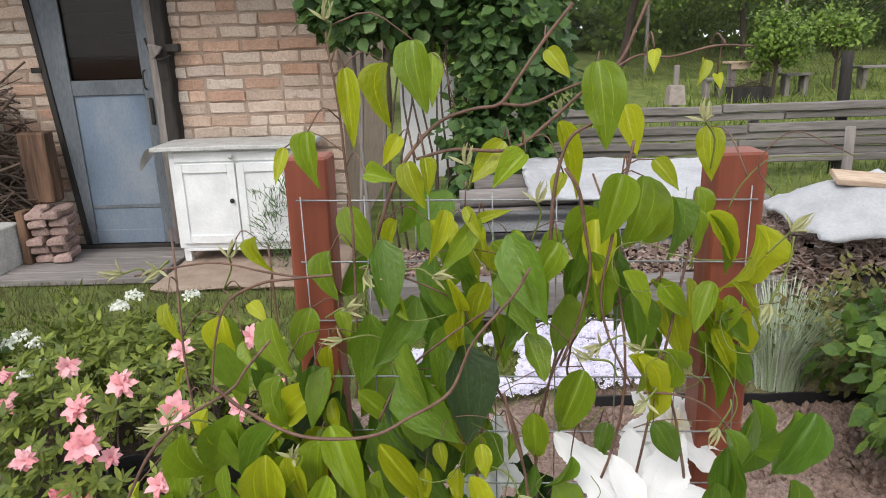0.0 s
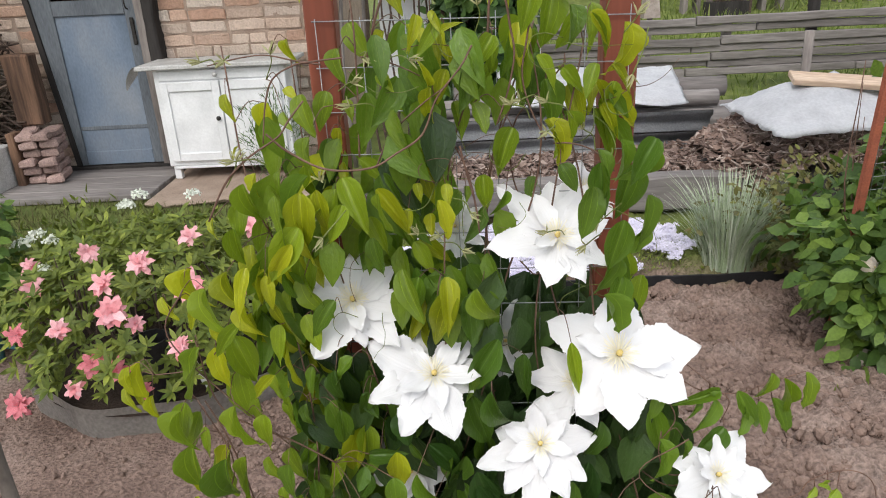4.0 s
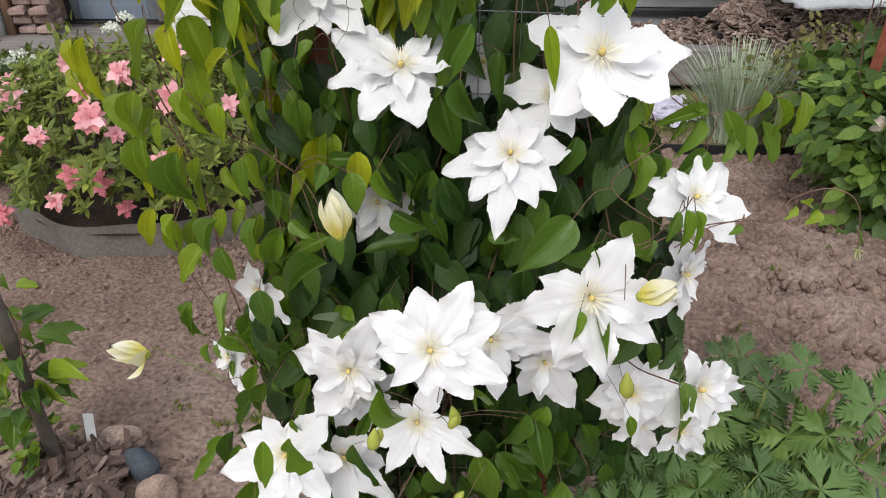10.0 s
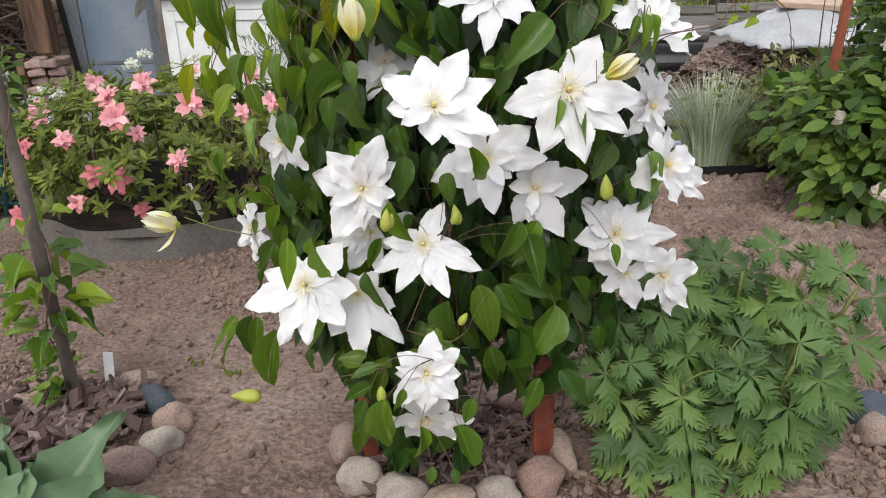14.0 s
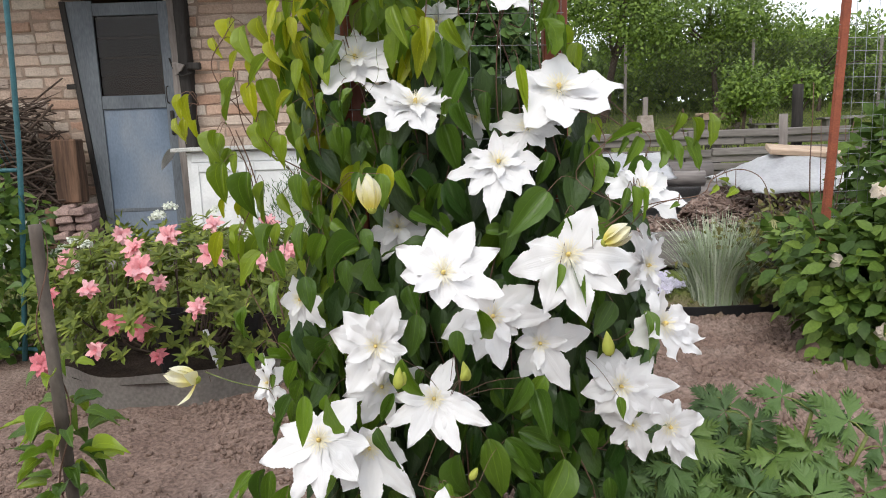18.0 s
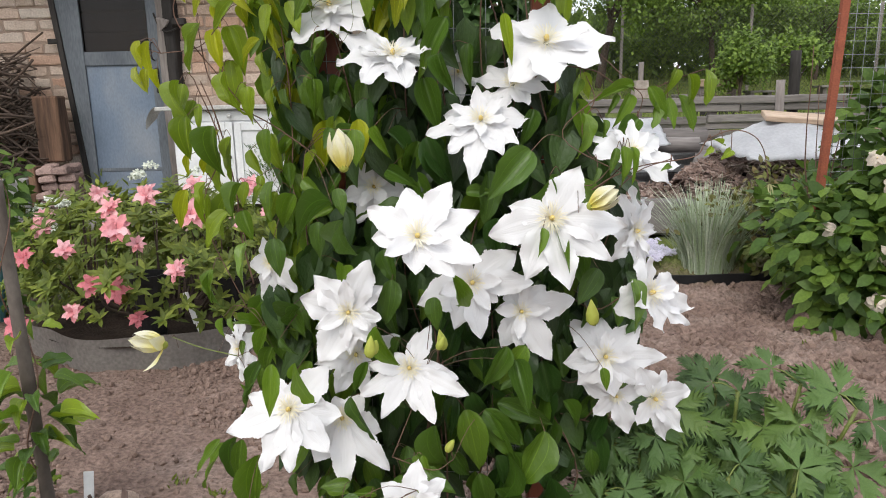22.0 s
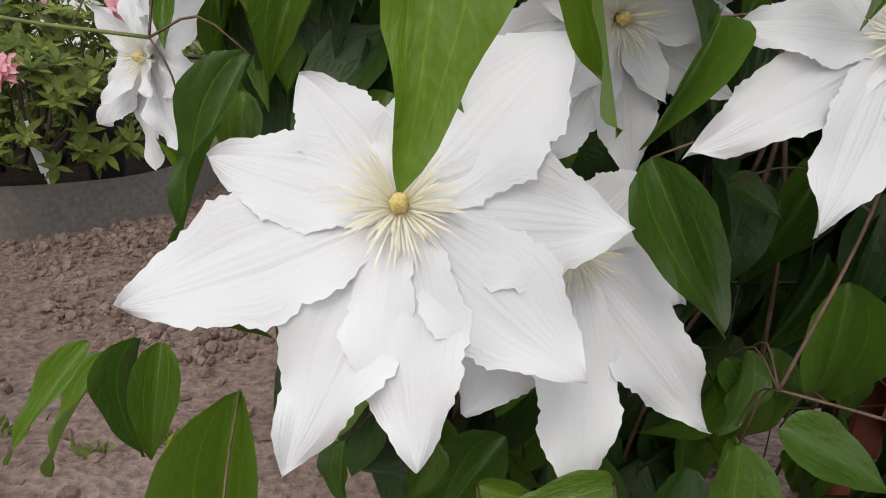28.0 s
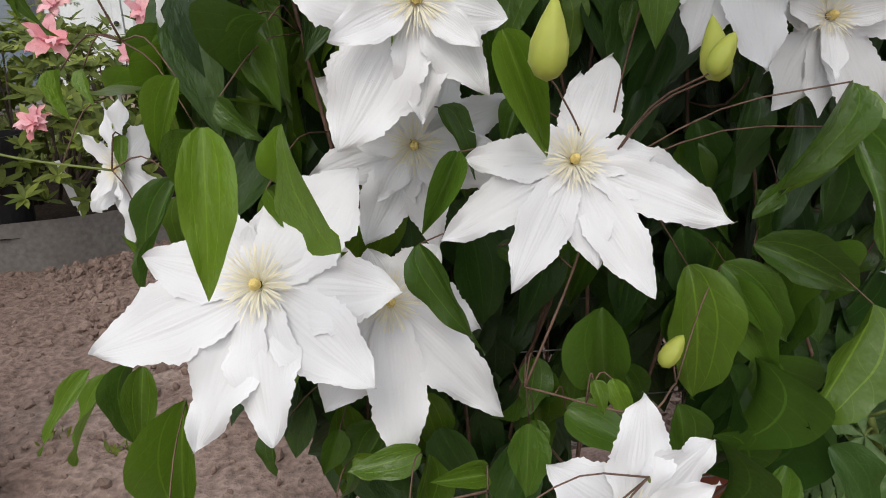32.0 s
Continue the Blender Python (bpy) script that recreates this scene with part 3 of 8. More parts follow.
# loose clods on the soil
bm = bmesh.new()
bmesh.ops.create_icosphere(bm, subdivisions=1, radius=1)
clod = ([tuple(v.co * (1 + 0.8 * noise.noise(v.co * 1.9))) for v in bm.verts], [[v.index for v in f.verts] for f in bm.faces])
bm.free()
ms = []
for _ in range(80000):
    x, y = rng.uniform(-1.6, 2.1), rng.uniform(0.1, 2.7)
    dense = noise.noise(Vector((x * 1.5, y * 1.5, 3)))
    right = x > 0.6 and y > 0.7
    if dense < 0.0 and rng.random() < (0.5 if right else 0.9):
        continue
    s = 0.0018 + (0.019 if right else 0.011) * rng.random() ** 3.2
    e = Euler(rng.uniform(0, 6.28, 3)).to_matrix()
    m = np.eye(4)
    m[:3, :3] = np.array(e) * s * np.array((1.2, 1, 0.75))
    m[:3, 3] = (x, y, ground_z(x, y) + s * 0.2)
    ms.append(m)
tagged(scatter("soil_clods", clod, ms, CLOD, smooth=False), "loose dry lumps of grey-brown soil", "soil", kind="stuff")


# ---- shed: brick wall with its door ----
WALL_Y = 5.35
wall = empty("wall_north", -2.6, WALL_Y, 0, "old shed wall of pale and red bricks", "wall", kind="structure")
wall_in = wall.matrix_world.inverted()
for x0, x1, z0, z1 in ((-6.0, -2.975, 0, 2.5), (-2.1, -0.86, 0, 2.5), (-2.975, -2.1, 2.12, 2.5)):
    part("mortar_bed", box(x0, x1, WALL_Y + 0.006, WALL_Y + 0.26, z0, z1, 0), MORTAR, wall, m=wall_in)
for nm, lim in (("wall_east", (-1.12, -0.862, WALL_Y + 0.262, 8.349, 0, 2.5)), ("wall_back", (-6.0, -0.86, 8.35, 8.6, 0, 2.5)), ("wall_west", (-6.26, -6.0, WALL_Y, 8.6, 0, 2.5))):
    tagged(part(nm, box(*lim, 0), MORTAR, None), "plain closing wall of the brick shed", "wall", kind="structure")
# the ceiling's overhang and the board below are unseen, added to darken the wall
tagged(part("ceiling", box(-6.3, -0.8, WALL_Y - 0.55, 8.65, 2.502, 2.6, 0), DARKWOOD, None), "dark boarded shed ceiling with an unseen overhang added to shade the wall", "ceiling", kind="structure")
tagged(part("eaves", box(-6.3, -0.8, WALL_Y - 0.8, WALL_Y - 0.552, 2.4, 2.5, 0), DARKWOOD, None), "unseen dark board added before the overhang to shade the shed wall", "eaves", kind="structure")
tagged(part("floor", box(-6.0, -1.12, WALL_Y + 0.27, 8.35, 0.002, 0.05, 0), DARKWOOD, None), "dark plank floor inside the shed", "floor", kind="structure")

door = empty("door_1", -2.6, WALL_Y, 0, "worn blue-grey wooden shed door with a window", "door", kind="structure")
inv = door.matrix_world.inverted()
dy = WALL_Y - 0.02
leaf_door = part("door_leaf", box(-2.955, -2.25, dy, dy + 0.03, 0.09, 1.315, 0.003), BLUE, door, m=inv)
inv2 = leaf_door.matrix_basis.inverted() @ inv
for nm, lim in (("stile", (-2.33, -2.245, dy - 0.018, dy - 0.001, 0.08, 2.08)),
                ("lock_rail", (-2.869, -2.331, dy - 0.018, dy - 0.001, 1.225, 1.335)), ("bottom_rail", (-2.869, -2.331, dy - 0.016, dy - 0.001, 0.08, 0.19)),
                ("middle_rail", (-2.869, -2.331, dy - 0.006, dy - 0.001, 0.36, 0.39)), ("top_rail", (-2.869, -2.331, dy - 0.018, dy - 0.001, 1.98, 2.08))):
    part(nm, box(*lim, 0.004), GREYBLUE if "panel" not in nm and nm != "bottom_rail" else BLUE, door, m=inv)
part("pane", box(-2.869, -2.331, dy + 0.006, dy + 0.01, 1.336, 1.979, 0), GLASS, door, "dusty dark window glass", m=inv).visible_shadow = False
for zz in (1.41, 1.57, 1.73, 1.89):
    part("inner_board", box(-2.96, -2.25, dy + 0.06, dy + 0.08, zz - 0.07, zz + 0.075, 0.004), DIMBOARD, door, "dim brown boards behind the glass", m=inv)
for nm, bot, top, mt, d0, d1 in (("stile", (-2.915, -2.87), (-3.085, -2.87), GREYBLUE, dy - 0.018, dy - 0.001), ("left_jamb", (-2.955, -2.917), (-3.13, -3.087), DARKWOOD, dy - 0.035, dy + 0.02)):
    bm = box(0, 1, d0, d1, 0.08, 2.1, 0)
    for v in bm.verts:
        k = (v.co.z - 0.08) / 2.02
        v.co.x = (bot[0] + (top[0] - bot[0]) * k) * (1 - v.co.x) + (bot[1] + (top[1] - bot[1]) * k) * v.co.x
    part(nm, bm, mt, door, m=inv)
part("lintel", box(-3.16, -2.1, dy - 0.03, dy + 0.06, 2.121, 2.2, 0.006), DARKWOOD, door, m=inv)
part("threshold", box(-3.05, -2.1, dy - 0.06, dy + 0.05, 0.03, 0.075, 0.006), DARKWOOD, door, m=inv)
part("right_jamb_post", box(-2.175, -2.085, dy - 0.09, dy + 0.05, 0.06, 2.12, 0.012, 0.016, 12), DARKWOOD, door, "rough dark weathered post", m=inv)
part("jamb_board", box(-2.242, -2.18, dy - 0.05, dy + 0.04, 0.06, 2.12, 0.006, 0.01, 12), GREYPOST, door, "split grey board", m=inv)
part("bracket", box(-2.1, -1.99, dy - 0.1, dy - 0.05, 1.52, 1.58, 0.01, 0.01), DARKWOOD, door, "dark wooden turn-button", m=inv)
part("rag", box(-2.22, -2.12, dy - 0.12, dy - 0.095, 1.49, 1.57, 0.02, 0.05, 6), GREYPOST, door, "grey crumpled rag on the latch", m=inv)
for zz in (1.42,):
    part("hinge", box(-3.14, -3.06, dy - 0.04, dy - 0.03, zz - 0.02, zz + 0.02, 0.003), DARKSTEEL, door, m=inv)
tube("latch_wire", [(-2.26, dy - 0.04, 1.62), (-2.2, dy - 0.11, 1.52), (-2.14, dy - 0.12, 1.47), (-2.06, dy - 0.09, 1.5)], 0.008, 0.006, DARKSTEEL, door).matrix_basis = inv
tube("handle", [(-2.3, dy - 0.02, 1.4), (-2.3, dy - 0.06, 1.38), (-2.3, dy - 0.06, 1.28), (-2.3, dy - 0.02, 1.26)], 0.006, 0.006, DARKSTEEL, door).matrix_basis = inv
part("hook", box(-2.3, -2.27, dy - 0.035, dy - 0.018, 1.0, 1.2, 0.006), DARKSTEEL, door, m=inv)

# threshold platform and slab
plat = empty("wooden_platform", -2.8, 4.9, 0, "low weathered plank step in front of the shed door", "step", kind="structure")
inv = plat.matrix_world.inverted()
for i in range(5):
    y0 = 4.5 + i * 0.165
    part("plank", box(-4.6, -2.07, y0, y0 + 0.155, 0.004, 0.052 + 0.004 * (i % 2), 0.006, 0.006, 5), GREYWOOD, plat, m=inv)
slab = part("stone_slab", box(-2.05, -0.8, 4.32, 5.3, 0.0, 0.045, 0.02, 0.03, 6), MORTAR, None)
tagged(slab, "worn pale stone slab set beside the platform", "slab", kind="structure")


# ---- white cabinet ----
def white_cabinet():
    c = empty("cabinet", -1.56, 5.0, 0, "old white painted wooden cabinet with two panel doors", "cabinet")
    inv = c.matrix_world.inverted()
    x0, x1, y0, y1 = -2.03, -1.09, 4.86, 5.29
    part("body", box(x0, x1, y0, y1, 0.15, 0.855, 0.006), WHITEPAINT, c, m=inv)
    for lx in (x0 + 0.02, x1 - 0.07):
        for ly in (y0 + 0.01, y1 - 0.06):
            part("leg", box(lx, lx + 0.05, ly, ly + 0.05, 0.05, 0.149, 0.004), WHITEPAINT, c, m=inv)
    part("top", box(-2.13, -1.02, 4.79, 5.3, 0.858, 0.89, 0.006, 0.006, 8), OLDTOP, c, "grey worn top board", m=inv)
    bm = bmesh.new()
    for i in range(7):
        for j in range(2):
            a = i / 6
            bm.verts.new((-2.13 - 0.1 * math.sin(a * 1.5), 4.785 + 0.3 * j + 0.01 * i * (1 - j), 0.888 - 0.17 * a ** 1.3 * (1 - 0.5 * j)))
    bm.verts.ensure_lookup_table()
    for i in range(6):
        bm.faces.new([bm.verts[2 * i], bm.verts[2 * i + 1], bm.verts[2 * i + 3], bm.verts[2 * i + 2]])
    bmesh.ops.solidify(bm, geom=list(bm.faces), thickness=0.003)
    part("peeling_cover", bm, OLDTOP, c, "curled peeling cover at one corner", m=inv)
    part("drawer_front", box(x0 + 0.04, x1 - 0.04, y0 - 0.012, y0 - 0.001, 0.775, 0.845, 0.004), WHITEPAINT, c, m=inv)
    for a, b in ((x0 + 0.04, -1.565), (-1.555, x1 - 0.04)):
        d = part("door", box(a, b, y0 - 0.012, y0 - 0.001, 0.19, 0.765, 0.004), WHITEPAINT, c, m=inv)
        j = d.matrix_basis.inverted() @ inv
        for lim in ((a, a + 0.055, 0.19, 0.765), (b - 0.055, b, 0.19, 0.765), (a + 0.056, b - 0.056, 0.7, 0.765), (a + 0.056, b - 0.056, 0.19, 0.25)):
            part("frame_strip", box(lim[0], lim[1], y0 - 0.026, y0 - 0.0125, lim[2], lim[3], 0.003), WHITEPAINT, d, m=j)
    for kx, kz in ((-1.6, 0.5), (-1.58, 0.81)):
        bm = bmesh.new()
        bmesh.ops.create_uvsphere(bm, u_segments=12, v_segments=8, radius=0.017)
        part("knob", bm, DARKSTEEL if kz < 0.6 else OLDTOP, c, "dark round knob", m=inv @ Matrix.Translation((kx, y0 - 0.04, kz)))
    part("bottom_rail", box(x0 + 0.03, x1 - 0.03, y0 - 0.004, y0 + 0.02, 0.13, 0.149, 0.002), WHITEPAINT, c, m=inv)


white_cabinet()


# ---- stored wood and bricks by the wall ----
def brick_stack():
    s = empty("brick_stack", -2.99, 5.0, 0.05, "small stack of old pink bricks on the platform", "bricks")
    inv = s.matrix_world.inverted()
    for i in range(6):
        for j in range(2):
            b = part("brick", box(-0.06, 0.06, -0.12, 0.12, -0.031, 0.031, 0.014, 0.022, 3), PINKBRICK, s,
                     m=inv @ Matrix.Translation((-3.065 + 0.125 * j + rnd.uniform(-0.03, 0.03), 5.0 + rnd.uniform(-0.04, 0.03), 0.092 + i * 0.065)) @ Euler((rnd.uniform(-0.03, 0.03), rnd.uniform(-0.05, 0.05), rnd.uniform(-0.22, 0.22))).to_matrix().to_4x4())


brick_stack()
tagged(part("chopping_block", box(-3.2, -3.0, 5.05, 5.2, 0.47, 0.99, 0.012, 0.008, 6), BROWNWOOD, None), "rough brown wooden block standing on the brick stack", "wood block")
tagged(part("leaning_board", box(-3.2, -3.14, 4.86, 4.98, 0.05, 0.45, 0.006, 0.006, 4), BROWNWOOD, None), "short brown board propped beside the bricks", "board")
tagged(part("wooden_crate", box(-3.62, -3.22, 4.6, 4.95, 0.05, 0.36, 0.008, 0.004), OLDTOP, None), "pale grey wooden crate on the platform", "crate")
pieces = []
for i in range(720):
    z0, x0, y0 = rnd.uniform(0.08, 1.38) * rnd.random() ** 0.15, rnd.uniform(-4.5, -3.25), rnd.uniform(4.95, 5.28)
    a, ln = rnd.uniform(-1.0, 1.0), rnd.uniform(0.15, 0.5)
    p0 = Vector((x0 - ln * math.cos(a), y0, max(0.06, z0 - ln * math.sin(a) * 0.6)))
    p1 = Vector((min(-3.12, x0 + ln * math.cos(a) * 0.6), y0 + rnd.uniform(-0.05, 0.02), max(0.06, z0 + ln * math.sin(a) * 0.6)))
    mid = (p0 + p1) / 2 + Vector((0, rnd.uniform(-0.03, 0.03), rnd.uniform(-0.06, 0.06)))
    r = rnd.uniform(0.003, 0.014)
    pieces.append(tube_data([p0, mid, p1], r, r * 0.7, 5, 3))
tagged(merged("brushwood_pile", pieces, BARK), "heap of dry brown branches stacked against the wall", "branches", kind="stuff")


# ---- red-brown trellis with wire mesh ----
trellis = empty("trellis", 0.06, 0.6, 0, "two red-brown stained posts with galvanised wire mesh", "trellis")
inv = trellis.matrix_world.inverted()
for px0, px1, py, top in ((-0.142, -0.108, 0.585, 1.413), (0.194, 0.233, 0.583, 1.408)):
    pst = part("post", box(px0, px1, py, py + 0.035, -0.05, top, 0.002, 0.0015, 14), REDWOOD, trellis, m=inv)
for i in range(25):
    z = 1.38 - i * 0.0505
    pieces = tube_data([(-0.133, 0.581, z), (0.05, 0.58 + 0.003 * math.sin(i), z - 0.004), (0.226, 0.579, z - 0.008)], 0.0008, 0.0008, 5, 4)
    put("horizontal_wire", raw("wire", *pieces, STEEL), trellis, inv)
for i in range(8):
    x = -0.129 + i * 0.05
    y = 0.5795
    pieces = tube_data([(x, y, 0.19), (x + 0.002, y - 0.001, 0.8), (x, y, 1.383)], 0.0006, 0.0006, 5, 4)
    put("vertical_wire", raw("wire", *pieces, STEEL), trellis, inv)


# ---- the white clematis on the trellis ----
clematis = empty("clematis", 0.06, 0.58, 0, "white double-flowered clematis climbing a wooden trellis", "clematis")
cinv = clematis.matrix_world.inverted()
PETALS = [blade_mesh("petal", PETAL, 1.0, 0.47, "petal", 40, 12, droop=0.10 + 0.06 * (i % 3), fold=0.12, wave=0.46, curl=0.05 * (i % 2), seed=i, ridge=0.035) for i in range(7)]
INNER = [blade_mesh("inner_petal", PETAL, 1.0, 0.5, "petal", 20, 8, droop=-0.12 + 0.08 * (i % 3), fold=0.3, wave=0.36, seed=20 + i, ridge=0.05) for i in range(4)]
LEAVES = [blade_mesh("leaf", LEAF, 1.0, 0.94, "leaf", 16, 8, ridge=0.035, droop=(0.38, 0.2, 0.3, 0.5, 0.1, 0.28, 0.42, 0.15)[i], fold=(0.45, 0.3, 0.75, 0.35, 0.6, 0.25, 0.95, 0.5)[i], wave=(0.14, 0.2, 0.12, 0.17, 0.24, 0.15, 0.14, 0.22)[i], curl=(0.1, 0, 0.05, 0.12, -0.25, 0.05, -0.2, 0.1)[i], twist=(0.3, -0.4, 0.2, 0.45, -0.25, -0.5, 0.55, -0.6)[i], seed=40 + i) for i in range(8)]


def stamen_mesh():
    """Flat pale filaments that lie in a loose ring round the centre, with swollen tips."""
    verts, faces = [], []
    for i in range(130):
        a, tilt = i * 2.399 + rnd.uniform(-0.1, 0.1), 0.35 + 1.05 * (i / 130) ** 0.5
        ln = 0.17 + 0.13 * rnd.random()
        d = Vector((math.cos(a) * math.sin(tilt), math.sin(a) * math.sin(tilt), math.cos(tilt)))
        w = Vector((-math.sin(a), math.cos(a), 0))
        c = Vector((math.cos(a), math.sin(a), 0)) * 0.03
        for t, wd in ((0, 0.004), (0.45, 0.0035), (0.82, 0.0055), (1.0, 0.002)):
            q = c + d * ln * t + Vector((0, 0, 0.03 * math.sin(t * 3))) + w * 0.02 * t * t * math.sin(i * 1.7)
            verts += [q - w * wd, q + w * wd]
        b = 8 * i
        faces += [[b + 2 * j, b + 2 * j + 1, b + 2 * j + 3, b + 2 * j + 2] for j in range(3)]
    return raw("stamens", verts, faces, STAMEN)


def centre_mesh():
    bm = bmesh.new()
    bmesh.ops.create_icosphere(bm, subdivisions=3, radius=0.042)
    for v in bm.verts:
        v.co = v.co * (1 + 0.3 * noise.noise(v.co * 45)) + Vector((0, 0, 0.05))
        v.co.z *= 1.6
    me = bpy.data.meshes.new("flower_centre")
    bm.to_mesh(me)
    bm.free()
    me.materials.append(PISTIL)
    me.polygons.foreach_set("use_smooth", [True] * len(me.polygons))
    return me


STAMENS, CENTRE = stamen_mesh(), centre_mesh()
SMALL_CENTRE = CENTRE.copy()
SMALL_CENTRE.transform(Matrix.Scale(0.25, 4))


def flower(x, y, z, nx, nz, r, n, inner, angles=()):
    """A clematis flower that faces mostly towards -y, turned by nx sideways and nz upwards."""
    z_axis = Vector((nx, -math.sqrt(max(0.05, 1 - min(0.95, nx * nx + nz * nz))), nz)).normalized()
    m = facing((x, y, z), z_axis, (0 if angles else 0.3 * rnd.uniform(-1, 1), 0.05, 1))
    f = put("flower", STAMENS if inner >= 0 else SMALL_CENTRE, clematis, cinv @ m @ Matrix.Diagonal((r, r, r, 1)))
    start = rnd.uniform(0, 6.28)
    n = len(angles) or n
    for i in range(n):
        a = radians(angles[i][0] - 90) if angles else start + 2 * math.pi * (i + rnd.uniform(-0.16, 0.16)) / n
        ln = angles[i][1] if angles else rnd.uniform(0.9, 1.08)
        w = min(1.0, ln) * (angles[i][2] if angles else rnd.uniform(0.9, 1.15)) * (8.6 / n) ** 0.5
        tilt = rnd.uniform(0.04, 0.2) if angles else rnd.uniform(-0.05, 0.22)
        pm = Matrix.Rotation(a, 4, "Z") @ Matrix.Translation((0, 0.045, -0.03 - 0.012 * (i % 3))) @ Matrix.Rotation(tilt, 4, "X") @ Matrix.Rotation(rnd.uniform(-0.12, 0.12), 4, "Y") @ Matrix.Diagonal((w, ln, ln * rnd.uniform(0.7, 1.3), 1))
        put("petal", PETALS[rnd.randrange(7)], f, pm)
    for i in range(inner):
        a = start + 2 * math.pi * (i + 0.5 + rnd.uniform(-0.2, 0.2)) / inner
        ln = rnd.uniform(0.5, 0.78)
        pm = Matrix.Rotation(a, 4, "Z") @ Matrix.Translation((0, 0.05, 0.02 + 0.012 * (i % 2))) @ Matrix.Rotation(rnd.uniform(0.15, 0.4), 4, "X") @ Matrix.Diagonal((ln * 0.95, ln, ln, 1))
        put("inner_petal", INNER[rnd.randrange(4)], f, pm)
    if inner >= 0:
        put("flower_centre", CENTRE, f, None, "yellow centre")
    STALKS.append(((x, y, z), z_axis, r))
    return f


STALKS = []


def leaf(bx, by, bz, tx, ty, tz, w, tone, roll):
    """A leaf that hangs from its stalk end to its tip and faces outwards from the trellis."""
    b, t = Vector((bx, by, bz)), Vector((tx, ty, tz))
    ln = (t - b).length
    out = Vector(((bx - 0.06) * 0.9, -0.8, 0.35 + 0.3 * rnd.random()))
    out.rotate(Matrix.Rotation(rnd.uniform(-0.6, 0.6), 3, "Z") @ Matrix.Rotation(rnd.uniform(-0.2, 0.3), 3, "X"))
    m = Matrix(turn_matrix(b, t - b, out))
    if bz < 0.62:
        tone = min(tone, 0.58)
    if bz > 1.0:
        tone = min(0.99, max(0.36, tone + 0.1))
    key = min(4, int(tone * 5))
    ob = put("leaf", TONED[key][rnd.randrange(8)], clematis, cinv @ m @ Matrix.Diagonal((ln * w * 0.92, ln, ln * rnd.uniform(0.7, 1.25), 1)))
    TIES.append(b)
    return ob


TIES = []
TONED = []
for i, tones in enumerate(([(0.03, 0.076, 0.015), (0.046, 0.105, 0.017)], [(0.06, 0.128, 0.016), (0.09, 0.172, 0.018)], [(0.092, 0.175, 0.017), (0.135, 0.23, 0.017)],
                           [(0.16, 0.255, 0.017), (0.23, 0.315, 0.017)], [(0.28, 0.34, 0.014), (0.39, 0.415, 0.014)])):
    mt = veined("clematis_leaves_" + ("deep", "dark", "mid", "light", "yellow")[i] + "_green", tones, tuple(min(1, c * 1.9) for c in tones[1]), 0.36, 0.36, strength=0.5, rib=0.4, vary=0.16, grain=0.1)
    row = []
    for me in LEAVES:
        c = me.copy()
        c.materials.clear()
        c.materials.append(mt)
        row.append(c)
    TONED.append(row)


def bud(x, y, z, size, way, kind):
    """A bud: 0 closed and green, 1 half open, 2 opening with one petal bent back."""
    m = Matrix(turn_matrix((x, y, z), way, (0, -1, 0.2)))
    if kind == 0:
        bm = bmesh.new()
        bmesh.ops.create_uvsphere(bm, u_segments=12, v_segments=9, radius=0.5)
        for v in bm.verts:
            a = math.atan2(v.co.z, v.co.x)
            s = (v.co.y + 0.5)
            k = (1 - (0.72 if size > 0.02 else 0.35) * s ** 1.8) * (1 + 0.09 * math.cos(a * 8))
            v.co = Vector((v.co.x * 0.8 * k, v.co.y * (1.25 + 0.3 * s), v.co.z * 0.8 * k))
        bmesh.ops.scale(bm, vec=(size, size, size), verts=bm.verts)
        for f in bm.faces:
            f.smooth = True
        part("bud", bm, SEEDBUD, clematis, "small closed green bud", m=cinv @ m)
    else:
        bm = bmesh.new()
        bmesh.ops.create_uvsphere(bm, u_segments=10, v_segments=7, radius=0.16)
        b = part("opening_bud", bm, SEEDBUD, clematis, "half-open cream and green bud", m=cinv @ m @ Matrix.Diagonal((size, size, size, 1)))
        for i in range(9):
            a = 2 * math.pi * i / 9 + rnd.uniform(-0.1, 0.1)
            lean = -1.22 - 0.12 * (i % 3) if not (kind == 2 and i in (2, 5)) else -0.2
            ln = rnd.uniform(0.95, 1.12)
            pm = Matrix.Rotation(radians(-90), 4, "X") @ Matrix.Rotation(a, 4, "Z") @ Matrix.Translation((0, 0.1, 0)) @ Matrix.Rotation(-lean, 4, "X") @ Matrix.Diagonal((ln * 0.72, ln, -ln * 0.62, 1))
            put("petal", BUDP[i % 3], b, pm)
    TIES.append(Vector((x, y, z)) - Vector(way).normalized() * size * 0.5)


BUDP = [blade_mesh("bud_petal", BUDGREEN, 1.0, 0.7, "petal", 8, 6, droop=0.35, fold=0.4, wave=0.08, seed=60 + i) for i in range(3)]

